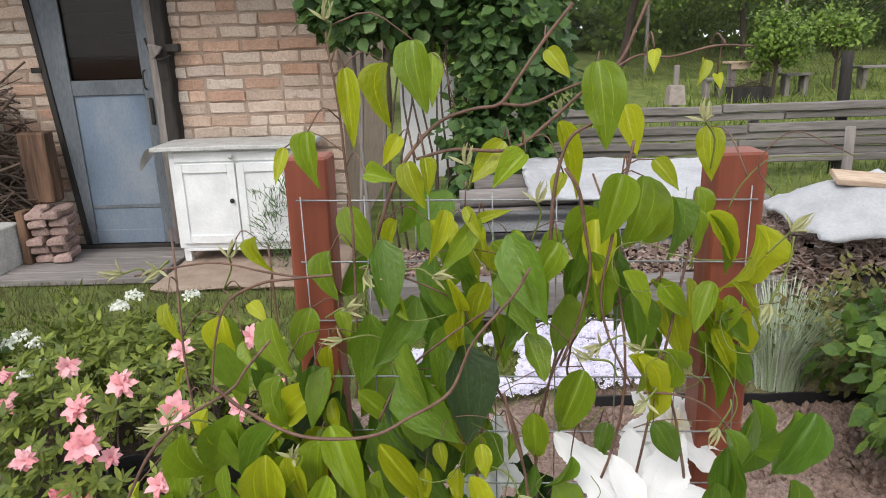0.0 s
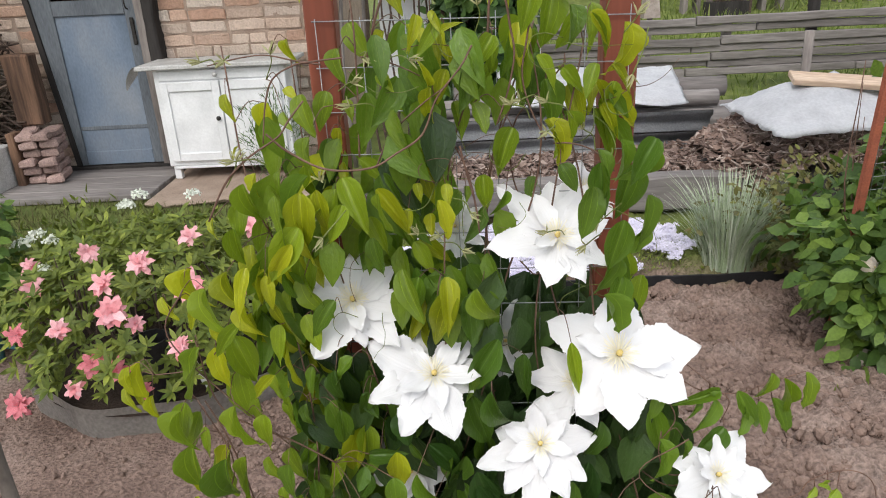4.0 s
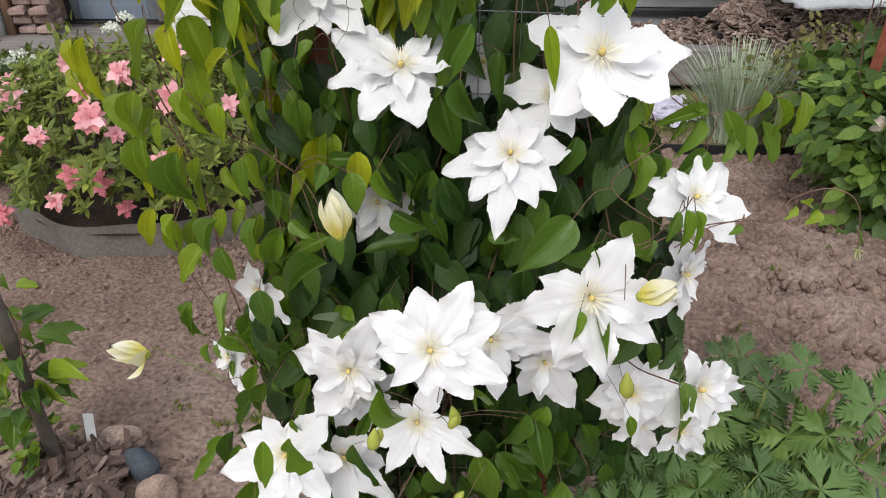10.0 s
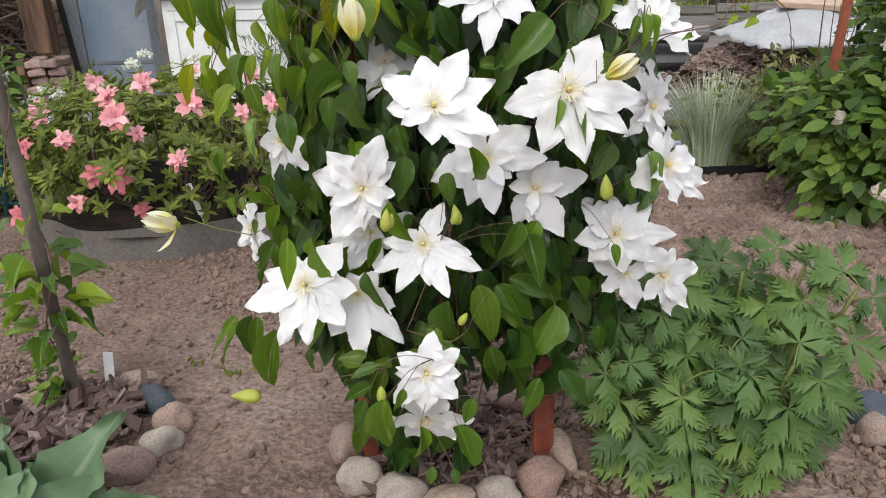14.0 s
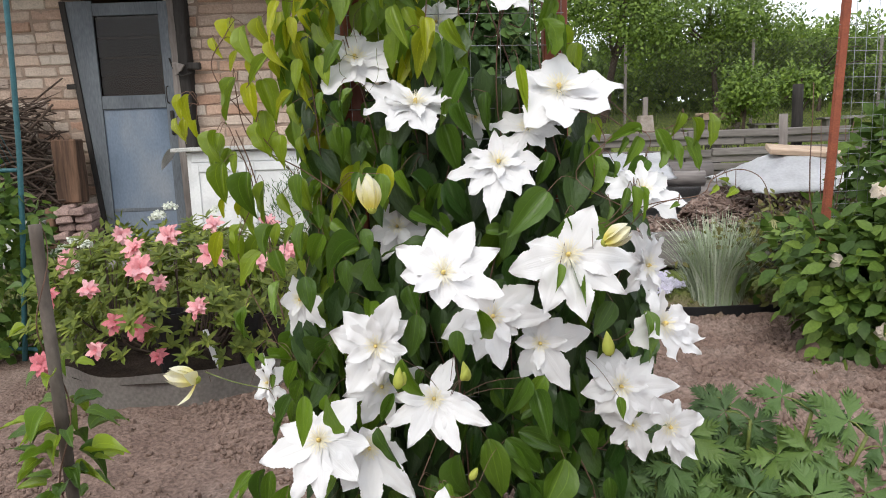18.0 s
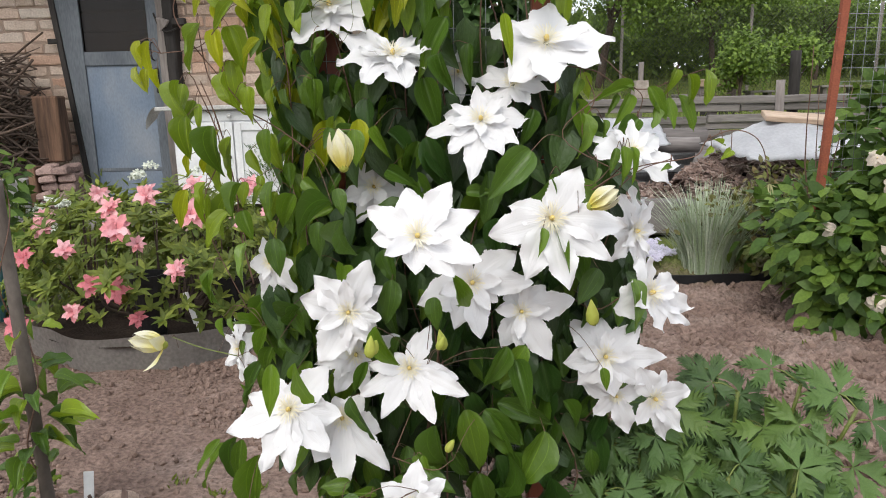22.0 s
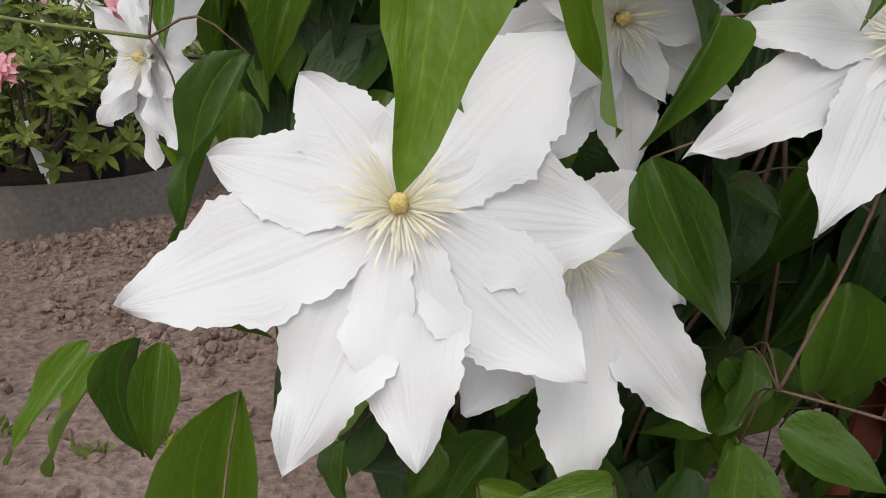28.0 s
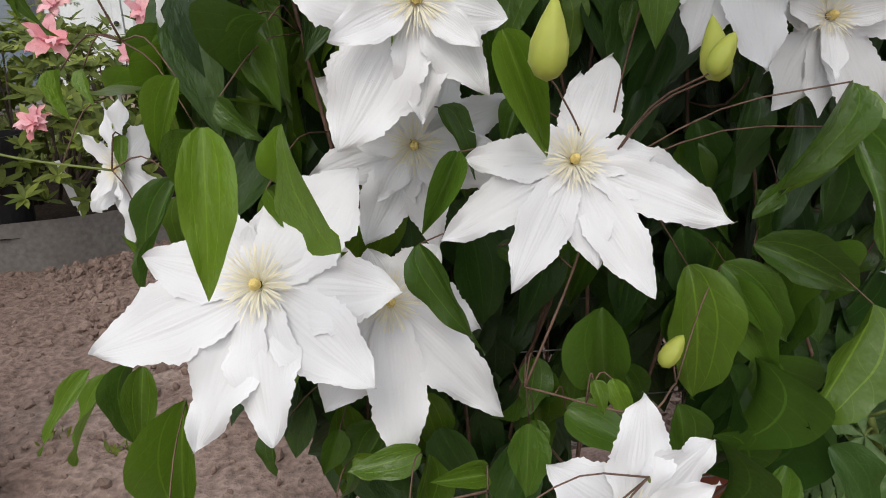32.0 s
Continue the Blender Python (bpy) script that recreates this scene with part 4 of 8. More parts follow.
flower(0.128, 0.492, 1.146, 0.12, 0.77, 0.070, 9, 3, ((13, 0.92, 1.36), (51, 1.12, 1.09), (82, 1.01, 1.11), (124, 1.28, 1.09), (153, 0.71, 1.09), (182, 1.15, 1.43), (248, 0.82, 1.60), (288, 0.83, 1.10), (320, 0.89, 1.29)))
flower(-0.113, 0.545, 1.054, -0.05, 0.72, 0.076, 7, 3, ((41, 0.82, 1.41), (104, 1.04, 1.21), (132, 0.99, 1.41), (238, 1.06, 1.41), (285, 0.76, 1.03), (315, 1.08, 0.96), (348, 1.04, 1.14)))
flower(-0.017, 0.488, 0.978, 0.08, 0.83, 0.076, 8, 5, ((14, 0.75, 1.07), (46, 1.04, 1.07), (89, 1.02, 1.45), (148, 1.13, 1.51), (197, 1.06, 1.25), (236, 1.08, 1.15), (278, 1.06, 1.35), (331, 0.62, 1.37)))
flower(0.204, 0.490, 0.993, -0.05, 0.71, 0.089, 6, 2, ((6, 1.06, 1.31), (86, 0.88, 1.31), (150, 0.99, 1.31), (234, 0.94, 1.31), (271, 0.97, 1.10), (323, 0.98, 1.18)))
flower(0.159, 0.520, 0.936, -0.1, 0.8, 0.066, 7, 0)
flower(0.108, 0.470, 0.884, 0.00, 0.69, 0.071, 9, 6, ((4, 0.96, 1.32), (46, 0.85, 1.16), (81, 0.80, 1.60), (161, 0.75, 1.60), (196, 1.12, 1.09), (229, 0.98, 1.09), (260, 1.37, 1.09), (293, 0.97, 1.09), (318, 0.93, 1.09)))
flower(0.079, 0.600, 0.956, 0, 0.5, 0.054, 7, 0)
flower(-0.058, 0.560, 0.779, -0.1, 0.4, 0.060, 7, 4)
flower(0.323, 0.455, 0.837, 0.31, 0.72, 0.064, 7, 8, ((29, 1.18, 1.41), (114, 0.65, 1.41), (145, 0.93, 0.96), (181, 1.03, 1.26), (240, 0.73, 1.41), (296, 1.11, 1.26), (335, 1.15, 1.24)))
flower(0.341, 0.490, 0.714, 0.7, 0.1, 0.069, 8, 5)
flower(0.021, 0.270, 0.755, 0.05, 0.45, 0.068, 8, 2, ((23, 1.18, 1.21), (58, 1.13, 1.17), (101, 0.90, 1.34), (148, 0.99, 1.17), (180, 0.77, 1.59), (265, 0.66, 1.59), (310, 0.93, 1.08), (337, 1.19, 1.09)))
flower(0.196, 0.366, 0.757, 0.02, 0.32, 0.081, 8, 0, ((59, 0.97, 1.37), (90, 0.45, 1.44), (160, 0.69, 1.47), (194, 1.03, 1.22), (246, 1.08, 1.26), (282, 1.17, 1.11), (324, 1.19, 1.03), (354, 1.23, 1.35)))
flower(0.092, 0.425, 0.655, 0.00, 0.25, 0.074, 7, 4, ((34, 1.04, 1.41), (132, 0.88, 1.41), (201, 1.12, 1.41), (248, 0.94, 1.00), (277, 1.07, 0.98), (321, 0.59, 1.09), (359, 1.15, 0.97)))
flower(0.165, 0.445, 0.604, 0.10, 0.20, 0.061, 7, 4, ((11, 1.30, 1.39), (45, 0.83, 1.33), (111, 0.78, 1.41), (168, 0.55, 1.41), (240, 0.96, 1.30), (266, 0.94, 0.96), (301, 1.42, 1.40)))
flower(0.317, 0.322, 0.665, 0.62, 0.30, 0.072, 6, 3, ((0, 0.84, 1.31), (93, 0.62, 1.31), (187, 0.93, 1.31), (282, 0.74, 1.31), (325, 1.34, 0.89), (339, 1.34, 0.89)))
flower(-0.086, 0.405, 0.620, -0.02, 0.15, 0.067, 8, 3, ((37, 0.84, 1.13), (67, 1.18, 1.35), (132, 1.03, 1.39), (165, 1.07, 1.51), (239, 1.24, 1.51), (271, 0.88, 1.03), (307, 0.85, 1.08), (347, 0.67, 1.28)))
flower(-0.218, 0.509, 0.671, -0.41, -0.05, 0.055, 6, 2, ((110, 0.69, 1.31), (191, 0.77, 1.31), (248, 1.42, 1.12), (282, 1.13, 0.89), (314, 1.10, 0.95), (359, 0.72, 1.31)))
flower(0.303, 0.492, 0.512, 0.10, 0.25, 0.074, 8, 4, ((37, 0.98, 1.37), (94, 0.84, 1.33), (130, 1.02, 1.30), (185, 0.89, 1.32), (224, 0.79, 1.37), (282, 0.85, 1.42), (324, 1.07, 1.07), (357, 1.33, 1.04)))
flower(0.386, 0.500, 0.437, 0.31, -0.10, 0.070, 6, 0, ((4, 0.93, 1.31), (64, 0.62, 1.31), (119, 0.88, 1.31), (240, 0.71, 1.31), (294, 1.37, 0.89), (312, 1.33, 0.89)))
flower(0.326, 0.505, 0.440, 0.05, -0.15, 0.051, 5, 0, ((5, 0.85, 1.20), (156, 1.19, 1.20), (226, 0.95, 1.08), (253, 0.45, 0.81), (291, 1.45, 1.20)))
flower(-0.001, 0.405, 0.533, -0.08, 0.45, 0.067, 11, 0, ((4, 0.68, 1.24), (66, 0.99, 1.20), (79, 0.76, 1.14), (137, 0.45, 1.53), (176, 0.86, 1.14), (207, 1.22, 1.14), (242, 1.18, 1.14), (279, 0.88, 1.14), (296, 1.27, 1.14), (336, 1.37, 1.14), (348, 1.04, 1.14)))
flower(-0.180, 0.404, 0.472, -0.15, 0.44, 0.079, 9, 0, ((49, 1.04, 1.49), (87, 0.55, 1.30), (129, 0.73, 1.29), (166, 0.86, 1.18), (202, 1.23, 1.33), (248, 1.21, 1.19), (275, 1.08, 1.18), (319, 1.05, 1.32), (356, 0.98, 1.47)))
flower(-0.107, 0.428, 0.446, 0.10, 0.20, 0.070, 6, 0, ((42, 0.60, 1.44), (108, 0.45, 1.44), (236, 1.10, 1.44), (270, 1.51, 0.98), (309, 1.51, 0.98), (335, 0.89, 1.26)))
flower(-0.086, 0.460, 0.536, 0.05, 0, 0.065, 8, 5)
flower(-0.300, 0.575, 0.505, -0.72, 0.15, 0.055, 8, 4)
flower(0.001, 0.297, 0.380, 0.05, 0.25, 0.056, 8, 2, ((78, 1.02, 1.35), (32, 0.98, 1.4), (355, 0.85, 1.3), (318, 1.0, 1.3), (268, 1.02, 1.4), (222, 1.1, 1.3), (180, 0.75, 1.3), (142, 0.85, 1.35)))
flower(-0.002, 0.325, 0.285, 0, -0.35, 0.069, 6, 0)
flower(0.181, 0.600, 1.165, 0.15, 0.8, 0.05, 7, 0)
flower(0.018, 0.620, 1.118, -0.2, 0.3, 0.045, 7, 3)
bud(-0.078, 0.370, 0.830, 0.045, (-0.1, -0.1, 1), 1)
bud(-0.422, 0.556, 0.521, 0.05, (-0.9, -0.2, 0.3), 2)
bud(0.242, 0.335, 0.778, 0.039, (0.75, -0.4, 0.5), 1)
bud(-0.045, 0.300, 0.604, 0.023, (0.1, 0, 1), 0)
bud(0.047, 0.350, 0.594, 0.022, (-0.2, 0, 1), 0)
bud(0.257, 0.380, 0.619, 0.028, (-0.1, 0, 1), 0)
bud(0.055, 0.380, 0.421, 0.0165, (0.6, 0, 1), 0)
bud(-0.061, 0.270, 0.362, 0.019, (0, 0, 1), 0)
bud(-0.282, 0.380, 0.296, 0.035, (-1, 0, 0.05), 0)
bud(-0.040, 0.310, 0.600, 0.015, (0.2, 0, 1), 0)
bud(0.045, 0.340, 0.593, 0.015, (0.5, 0, 1), 0)
leaf(-0.181, 0.325, 0.574, -0.184, 0.308, 0.502, 0.36, 0.5, 0)
leaf(-0.150, 0.332, 0.573, -0.132, 0.341, 0.507, 0.31, 0.45, 0)
leaf(-0.172, 0.419, 0.523, -0.154, 0.417, 0.490, 0.31, 0.62, 0)
leaf(-0.089, 0.407, 0.489, -0.054, 0.394, 0.420, 0.44, 0.36, 0)
leaf(-0.046, 0.384, 0.605, -0.021, 0.372, 0.538, 0.36, 0.42, 0)
leaf(0.080, 0.420, 0.459, 0.105, 0.408, 0.355, 0.47, 0.4, 0)
leaf(0.108, 0.430, 0.453, 0.168, 0.418, 0.396, 0.46, 0.36, 0)
leaf(0.196, 0.400, 0.432, 0.162, 0.388, 0.349, 0.60, 0.42, 0)
leaf(0.129, 0.430, 0.465, 0.216, 0.418, 0.434, 0.38, 0.32, 0)
leaf(0.167, 0.400, 0.566, 0.127, 0.388, 0.507, 0.49, 0.4, 0)
leaf(-0.237, 0.488, 0.515, -0.286, 0.476, 0.427, 0.37, 0.28, 0)
leaf(-0.291, 0.554, 0.561, -0.207, 0.477, 0.582, 0.23, 0.45, 0)
leaf(-0.166, 0.461, 0.611, -0.207, 0.493, 0.567, 0.46, 0.2, 0)
leaf(-0.321, 0.500, 0.376, -0.373, 0.488, 0.314, 0.28, 0.47, 0)
leaf(-0.323, 0.590, 0.333, -0.335, 0.562, 0.261, 0.3, 0.38, 0)
leaf(-0.245, 0.455, 0.372, -0.268, 0.443, 0.262, 0.44, 0.42, 0)
leaf(-0.020, 0.420, 0.353, -0.023, 0.408, 0.301, 0.60, 0.3, 0)
leaf(-0.012, 0.440, 0.391, -0.016, 0.428, 0.349, 0.60, 0.3, 0)
leaf(-0.094, 0.390, 0.361, -0.138, 0.378, 0.357, 0.50, 0.45, 0)
leaf(-0.055, 0.380, 0.347, -0.088, 0.368, 0.356, 0.51, 0.5, 0)
leaf(0.010, 0.434, 0.351, 0.059, 0.401, 0.335, 0.60, 0.36, 0)
leaf(0.005, 0.370, 0.413, 0.010, 0.358, 0.396, 0.60, 0.72, 0)
leaf(0.016, 0.370, 0.413, 0.026, 0.358, 0.387, 0.53, 0.68, 0)
leaf(-0.064, 0.420, 0.538, -0.087, 0.408, 0.493, 0.38, 0.3, 0)
leaf(-0.037, 0.440, 0.472, -0.010, 0.428, 0.461, 0.60, 0.2, 0)
leaf(0.154, 0.450, 0.497, 0.134, 0.438, 0.481, 0.60, 0.25, 0)
leaf(0.038, 0.400, 0.641, 0.035, 0.388, 0.595, 0.60, 0.36, 0)
leaf(0.049, 0.460, 0.615, 0.041, 0.448, 0.592, 0.60, 0.2, 0)
leaf(-0.196, 0.440, 0.570, -0.172, 0.428, 0.545, 0.60, 0.35, 0)
leaf(-0.221, 0.460, 0.581, -0.239, 0.448, 0.538, 0.47, 0.4, 0)
leaf(-0.213, 0.460, 0.549, -0.231, 0.448, 0.512, 0.60, 0.4, 0)
leaf(-0.299, 0.500, 0.584, -0.300, 0.488, 0.556, 0.42, 0.7, 0)
leaf(-0.286, 0.500, 0.584, -0.286, 0.488, 0.567, 0.57, 0.6, 0)
leaf(-0.277, 0.520, 0.539, -0.276, 0.508, 0.515, 0.47, 0.75, 0)
leaf(-0.018, 0.470, 0.557, -0.031, 0.458, 0.533, 0.60, 0.25, 0)
leaf(0.121, 0.440, 0.444, 0.172, 0.428, 0.391, 0.60, 0.34, 0)
leaf(-0.015, 0.450, 0.382, -0.001, 0.438, 0.357, 0.60, 0.28, 0)
leaf(-0.011, 0.440, 0.342, -0.008, 0.428, 0.312, 0.60, 0.28, 0)
leaf(-0.198, 0.500, 0.311, -0.207, 0.488, 0.278, 0.60, 0.25, 0)
leaf(-0.149, 0.500, 0.308, -0.163, 0.488, 0.270, 0.60, 0.2, 0)
leaf(-0.137, 0.440, 0.325, -0.106, 0.428, 0.316, 0.60, 0.4, 0)
leaf(-0.190, 0.420, 0.726, -0.182, 0.408, 0.671, 0.60, 0.36, 0)
leaf(-0.230, 0.423, 0.720, -0.235, 0.369, 0.672, 0.48, 0.42, 0)
leaf(-0.073, 0.314, 0.769, -0.083, 0.375, 0.703, 0.36, 0.26, 0)
leaf(-0.101, 0.401, 0.776, -0.165, 0.389, 0.747, 0.42, 0.36, 0)
leaf(-0.099, 0.467, 0.673, -0.090, 0.386, 0.630, 0.35, 0.5, 0)
leaf(0.183, 0.352, 0.747, 0.179, 0.336, 0.711, 0.47, 0.55, 0)
leaf(0.205, 0.393, 0.741, 0.215, 0.323, 0.713, 0.29, 0.52, 0)
leaf(0.062, 0.275, 0.706, 0.081, 0.310, 0.641, 0.30, 0.42, 0)
leaf(0.288, 0.305, 0.688, 0.297, 0.268, 0.633, 0.55, 0.42, 0)
leaf(0.138, 0.378, 0.574, 0.105, 0.366, 0.508, 0.47, 0.36, 0)
leaf(0.152, 0.394, 0.547, 0.167, 0.346, 0.488, 0.48, 0.38, 0)
leaf(0.170, 0.380, 0.846, 0.111, 0.355, 0.789, 0.58, 0.26, 0)
leaf(0.195, 0.380, 0.813, 0.187, 0.418, 0.765, 0.60, 0.22, 0)
leaf(0.289, 0.442, 0.513, 0.294, 0.428, 0.480, 0.50, 0.5, 0)
leaf(0.027, 0.492, 0.945, 0.047, 0.480, 0.869, 0.53, 0.3, 0)
leaf(-0.132, 0.460, 0.742, -0.134, 0.448, 0.685, 0.60, 0.26, 0)
leaf(-0.037, 0.460, 0.699, -0.019, 0.448, 0.642, 0.60, 0.26, 0)
leaf(-0.026, 0.440, 0.657, -0.034, 0.428, 0.590, 0.53, 0.28, 0)
leaf(-0.003, 0.480, 0.762, -0.079, 0.468, 0.756, 0.43, 0.2, 0)
leaf(-0.277, 0.470, 0.883, -0.284, 0.458, 0.814, 0.60, 0.55, 0)
leaf(-0.199, 0.460, 0.878, -0.200, 0.448, 0.812, 0.60, 0.5, 0)
leaf(-0.319, 0.480, 0.898, -0.321, 0.468, 0.836, 0.60, 0.72, 0)
leaf(0.273, 0.420, 0.673, 0.243, 0.408, 0.622, 0.60, 0.3, 0)
leaf(-0.324, 0.480, 0.948, -0.334, 0.468, 0.893, 0.60, 0.7, 0)
leaf(-0.254, 0.470, 0.959, -0.245, 0.458, 0.899, 0.60, 0.6, 0)
leaf(-0.226, 0.480, 0.938, -0.225, 0.468, 0.887, 0.60, 0.6, 0)
leaf(-0.105, 0.450, 0.878, -0.114, 0.438, 0.849, 0.60, 0.35, 0)
leaf(-0.070, 0.430, 0.876, -0.066, 0.418, 0.827, 0.59, 0.4, 0)
leaf(-0.042, 0.430, 0.880, -0.025, 0.418, 0.839, 0.36, 0.45, 0)
leaf(-0.137, 0.480, 0.954, -0.132, 0.468, 0.910, 0.60, 0.45, 0)
leaf(-0.098, 0.500, 0.949, -0.110, 0.488, 0.920, 0.60, 0.3, 0)
leaf(-0.027, 0.450, 0.818, 0.012, 0.438, 0.796, 0.60, 0.32, 0)
leaf(-0.100, 0.440, 0.793, -0.089, 0.428, 0.756, 0.60, 0.35, 0)
leaf(-0.150, 0.450, 0.805, -0.119, 0.438, 0.784, 0.60, 0.4, 0)
leaf(-0.194, 0.460, 0.802, -0.214, 0.448, 0.751, 0.49, 0.55, 0)
leaf(-0.241, 0.460, 0.800, -0.265, 0.448, 0.755, 0.60, 0.55, 0)
leaf(-0.242, 0.460, 0.761, -0.229, 0.448, 0.719, 0.60, 0.5, 0)
leaf(-0.296, 0.470, 0.802, -0.309, 0.458, 0.761, 0.60, 0.6, 0)
leaf(-0.267, 0.470, 0.756, -0.312, 0.458, 0.717, 0.54, 0.6, 0)
leaf(-0.165, 0.460, 0.783, -0.190, 0.448, 0.738, 0.60, 0.45, 0)
leaf(-0.222, 0.500, 0.792, -0.241, 0.488, 0.756, 0.60, 0.6, 0)
leaf(-0.301, 0.480, 0.668, -0.311, 0.468, 0.619, 0.52, 0.5, 0)
leaf(-0.071, 0.450, 0.559, -0.045, 0.438, 0.520, 0.53, 0.3, 0)
leaf(-0.102, 0.500, 1.442, -0.099, 0.488, 1.409, 0.60, 0.58, 0)
leaf(-0.128, 0.540, 1.427, -0.134, 0.528, 1.404, 0.44, 0.82, 0)
leaf(-0.078, 0.520, 1.481, -0.073, 0.508, 1.430, 0.32, 0.86, 0)
leaf(-0.053, 0.560, 1.482, -0.060, 0.548, 1.439, 0.48, 0.92, 0)
leaf(-0.031, 0.500, 1.497, -0.030, 0.488, 1.456, 0.59, 0.7, 0)
leaf(-0.021, 0.540, 1.489, -0.020, 0.528, 1.455, 0.38, 0.7, 0)
leaf(-0.097, 0.520, 1.356, -0.097, 0.508, 1.321, 0.58, 0.68, 0)
leaf(-0.089, 0.560, 1.379, -0.075, 0.548, 1.337, 0.60, 0.52, 0)
leaf(-0.066, 0.500, 1.414, -0.045, 0.488, 1.412, 0.60, 0.55, 0)
leaf(-0.046, 0.540, 1.433, -0.057, 0.528, 1.416, 0.60, 0.78, 0)
leaf(-0.039, 0.520, 1.418, -0.034, 0.508, 1.389, 0.60, 0.8, 0)
leaf(-0.053, 0.560, 1.368, -0.062, 0.548, 1.345, 0.53, 0.8, 0)
leaf(-0.027, 0.500, 1.423, -0.023, 0.488, 1.403, 0.52, 0.76, 0)
leaf(0.027, 0.540, 1.428, 0.004, 0.528, 1.400, 0.60, 0.72, 0)
leaf(0.041, 0.520, 1.421, 0.017, 0.508, 1.403, 0.60, 0.66, 0)
leaf(0.069, 0.560, 1.438, 0.084, 0.548, 1.383, 0.32, 0.82, 0)
leaf(0.084, 0.500, 1.481, 0.091, 0.488, 1.428, 0.56, 0.52, 0)
leaf(0.111, 0.540, 1.450, 0.119, 0.528, 1.417, 0.60, 0.76, 0)
leaf(0.128, 0.520, 1.415, 0.143, 0.508, 1.397, 0.60, 0.86, 0)
leaf(0.178, 0.560, 1.432, 0.178, 0.548, 1.394, 0.60, 0.8, 0)
leaf(0.102, 0.500, 1.409, 0.089, 0.488, 1.365, 0.60, 0.52, 0)
leaf(0.127, 0.540, 1.400, 0.119, 0.528, 1.346, 0.59, 0.52, 0)
leaf(0.142, 0.520, 1.388, 0.145, 0.508, 1.347, 0.60, 0.46, 0)
leaf(0.172, 0.560, 1.387, 0.177, 0.548, 1.343, 0.58, 0.52, 0)
leaf(0.061, 0.500, 1.364, 0.042, 0.488, 1.333, 0.60, 0.56, 0)
leaf(0.039, 0.540, 1.342, 0.041, 0.528, 1.318, 0.60, 0.84, 0)
leaf(0.022, 0.520, 1.329, 0.036, 0.508, 1.305, 0.60, 0.66, 0)
leaf(0.021, 0.560, 1.289, 0.031, 0.548, 1.248, 0.60, 0.66, 0)
leaf(0.040, 0.500, 1.297, 0.053, 0.488, 1.266, 0.60, 0.66, 0)
leaf(0.121, 0.540, 1.312, 0.132, 0.528, 1.262, 0.60, 0.48, 0)
leaf(0.137, 0.520, 1.326, 0.156, 0.508, 1.302, 0.60, 0.56, 0)
leaf(0.186, 0.560, 1.284, 0.208, 0.548, 1.238, 0.54, 0.52, 0)
leaf(0.081, 0.500, 1.269, 0.061, 0.488, 1.221, 0.57, 0.52, 0)
leaf(0.222, 0.540, 1.211, 0.205, 0.528, 1.148, 0.60, 0.48, 0)
leaf(-0.114, 0.520, 1.313, -0.127, 0.508, 1.274, 0.57, 0.62, 0)
leaf(-0.102, 0.560, 1.296, -0.092, 0.548, 1.275, 0.60, 0.56, 0)
leaf(-0.138, 0.500, 1.314, -0.136, 0.488, 1.271, 0.60, 0.62, 0)
leaf(-0.187, 0.540, 1.301, -0.184, 0.528, 1.263, 0.60, 0.72, 0)
leaf(-0.159, 0.520, 1.318, -0.144, 0.508, 1.310, 0.60, 0.72, 0)
leaf(-0.112, 0.560, 1.265, -0.112, 0.548, 1.241, 0.51, 0.72, 0)
leaf(-0.135, 0.500, 1.269, -0.140, 0.488, 1.228, 0.57, 0.56, 0)
leaf(-0.121, 0.540, 1.258, -0.119, 0.528, 1.213, 0.60, 0.44, 0)
leaf(-0.035, 0.520, 1.262, -0.034, 0.508, 1.212, 0.49, 0.56, 0)
leaf(-0.015, 0.560, 1.253, -0.007, 0.548, 1.185, 0.60, 0.52, 0)
leaf(-0.057, 0.500, 1.331, -0.041, 0.488, 1.314, 0.60, 0.62, 0)
leaf(-0.064, 0.540, 1.215, -0.042, 0.528, 1.169, 0.60, 0.48, 0)
leaf(-0.116, 0.520, 1.205, -0.124, 0.508, 1.160, 0.60, 0.52, 0)
leaf(-0.091, 0.560, 1.178, -0.103, 0.548, 1.135, 0.54, 0.66, 0)
leaf(-0.024, 0.500, 1.213, -0.021, 0.488, 1.196, 0.59, 0.82, 0)
leaf(-0.011, 0.540, 1.164, -0.010, 0.528, 1.134, 0.59, 0.76, 0)
leaf(-0.036, 0.520, 1.178, -0.038, 0.508, 1.150, 0.44, 0.82, 0)
leaf(0.052, 0.560, 1.202, 0.054, 0.548, 1.160, 0.59, 0.52, 0)
leaf(0.132, 0.500, 1.227, 0.151, 0.488, 1.199, 0.60, 0.48, 0)
leaf(0.109, 0.540, 1.203, 0.098, 0.528, 1.173, 0.60, 0.42, 0)
leaf(-0.226, 0.520, 1.194, -0.230, 0.508, 1.151, 0.60, 0.66, 0)
leaf(-0.212, 0.560, 1.160, -0.223, 0.548, 1.119, 0.58, 0.62, 0)
leaf(-0.251, 0.500, 1.184, -0.252, 0.488, 1.164, 0.60, 0.76, 0)
leaf(-0.228, 0.540, 1.312, -0.226, 0.528, 1.286, 0.44, 0.86, 0)
leaf(-0.149, 0.520, 1.367, -0.145, 0.508, 1.345, 0.34, 0.88, 0)
leaf(-0.229, 0.560, 1.249, -0.237, 0.548, 1.239, 0.50, 0.82, 0)
leaf(-0.001, 0.500, 1.390, 0.010, 0.488, 1.368, 0.39, 0.8, 0)
leaf(-0.014, 0.540, 1.371, -0.009, 0.528, 1.351, 0.57, 0.82, 0)
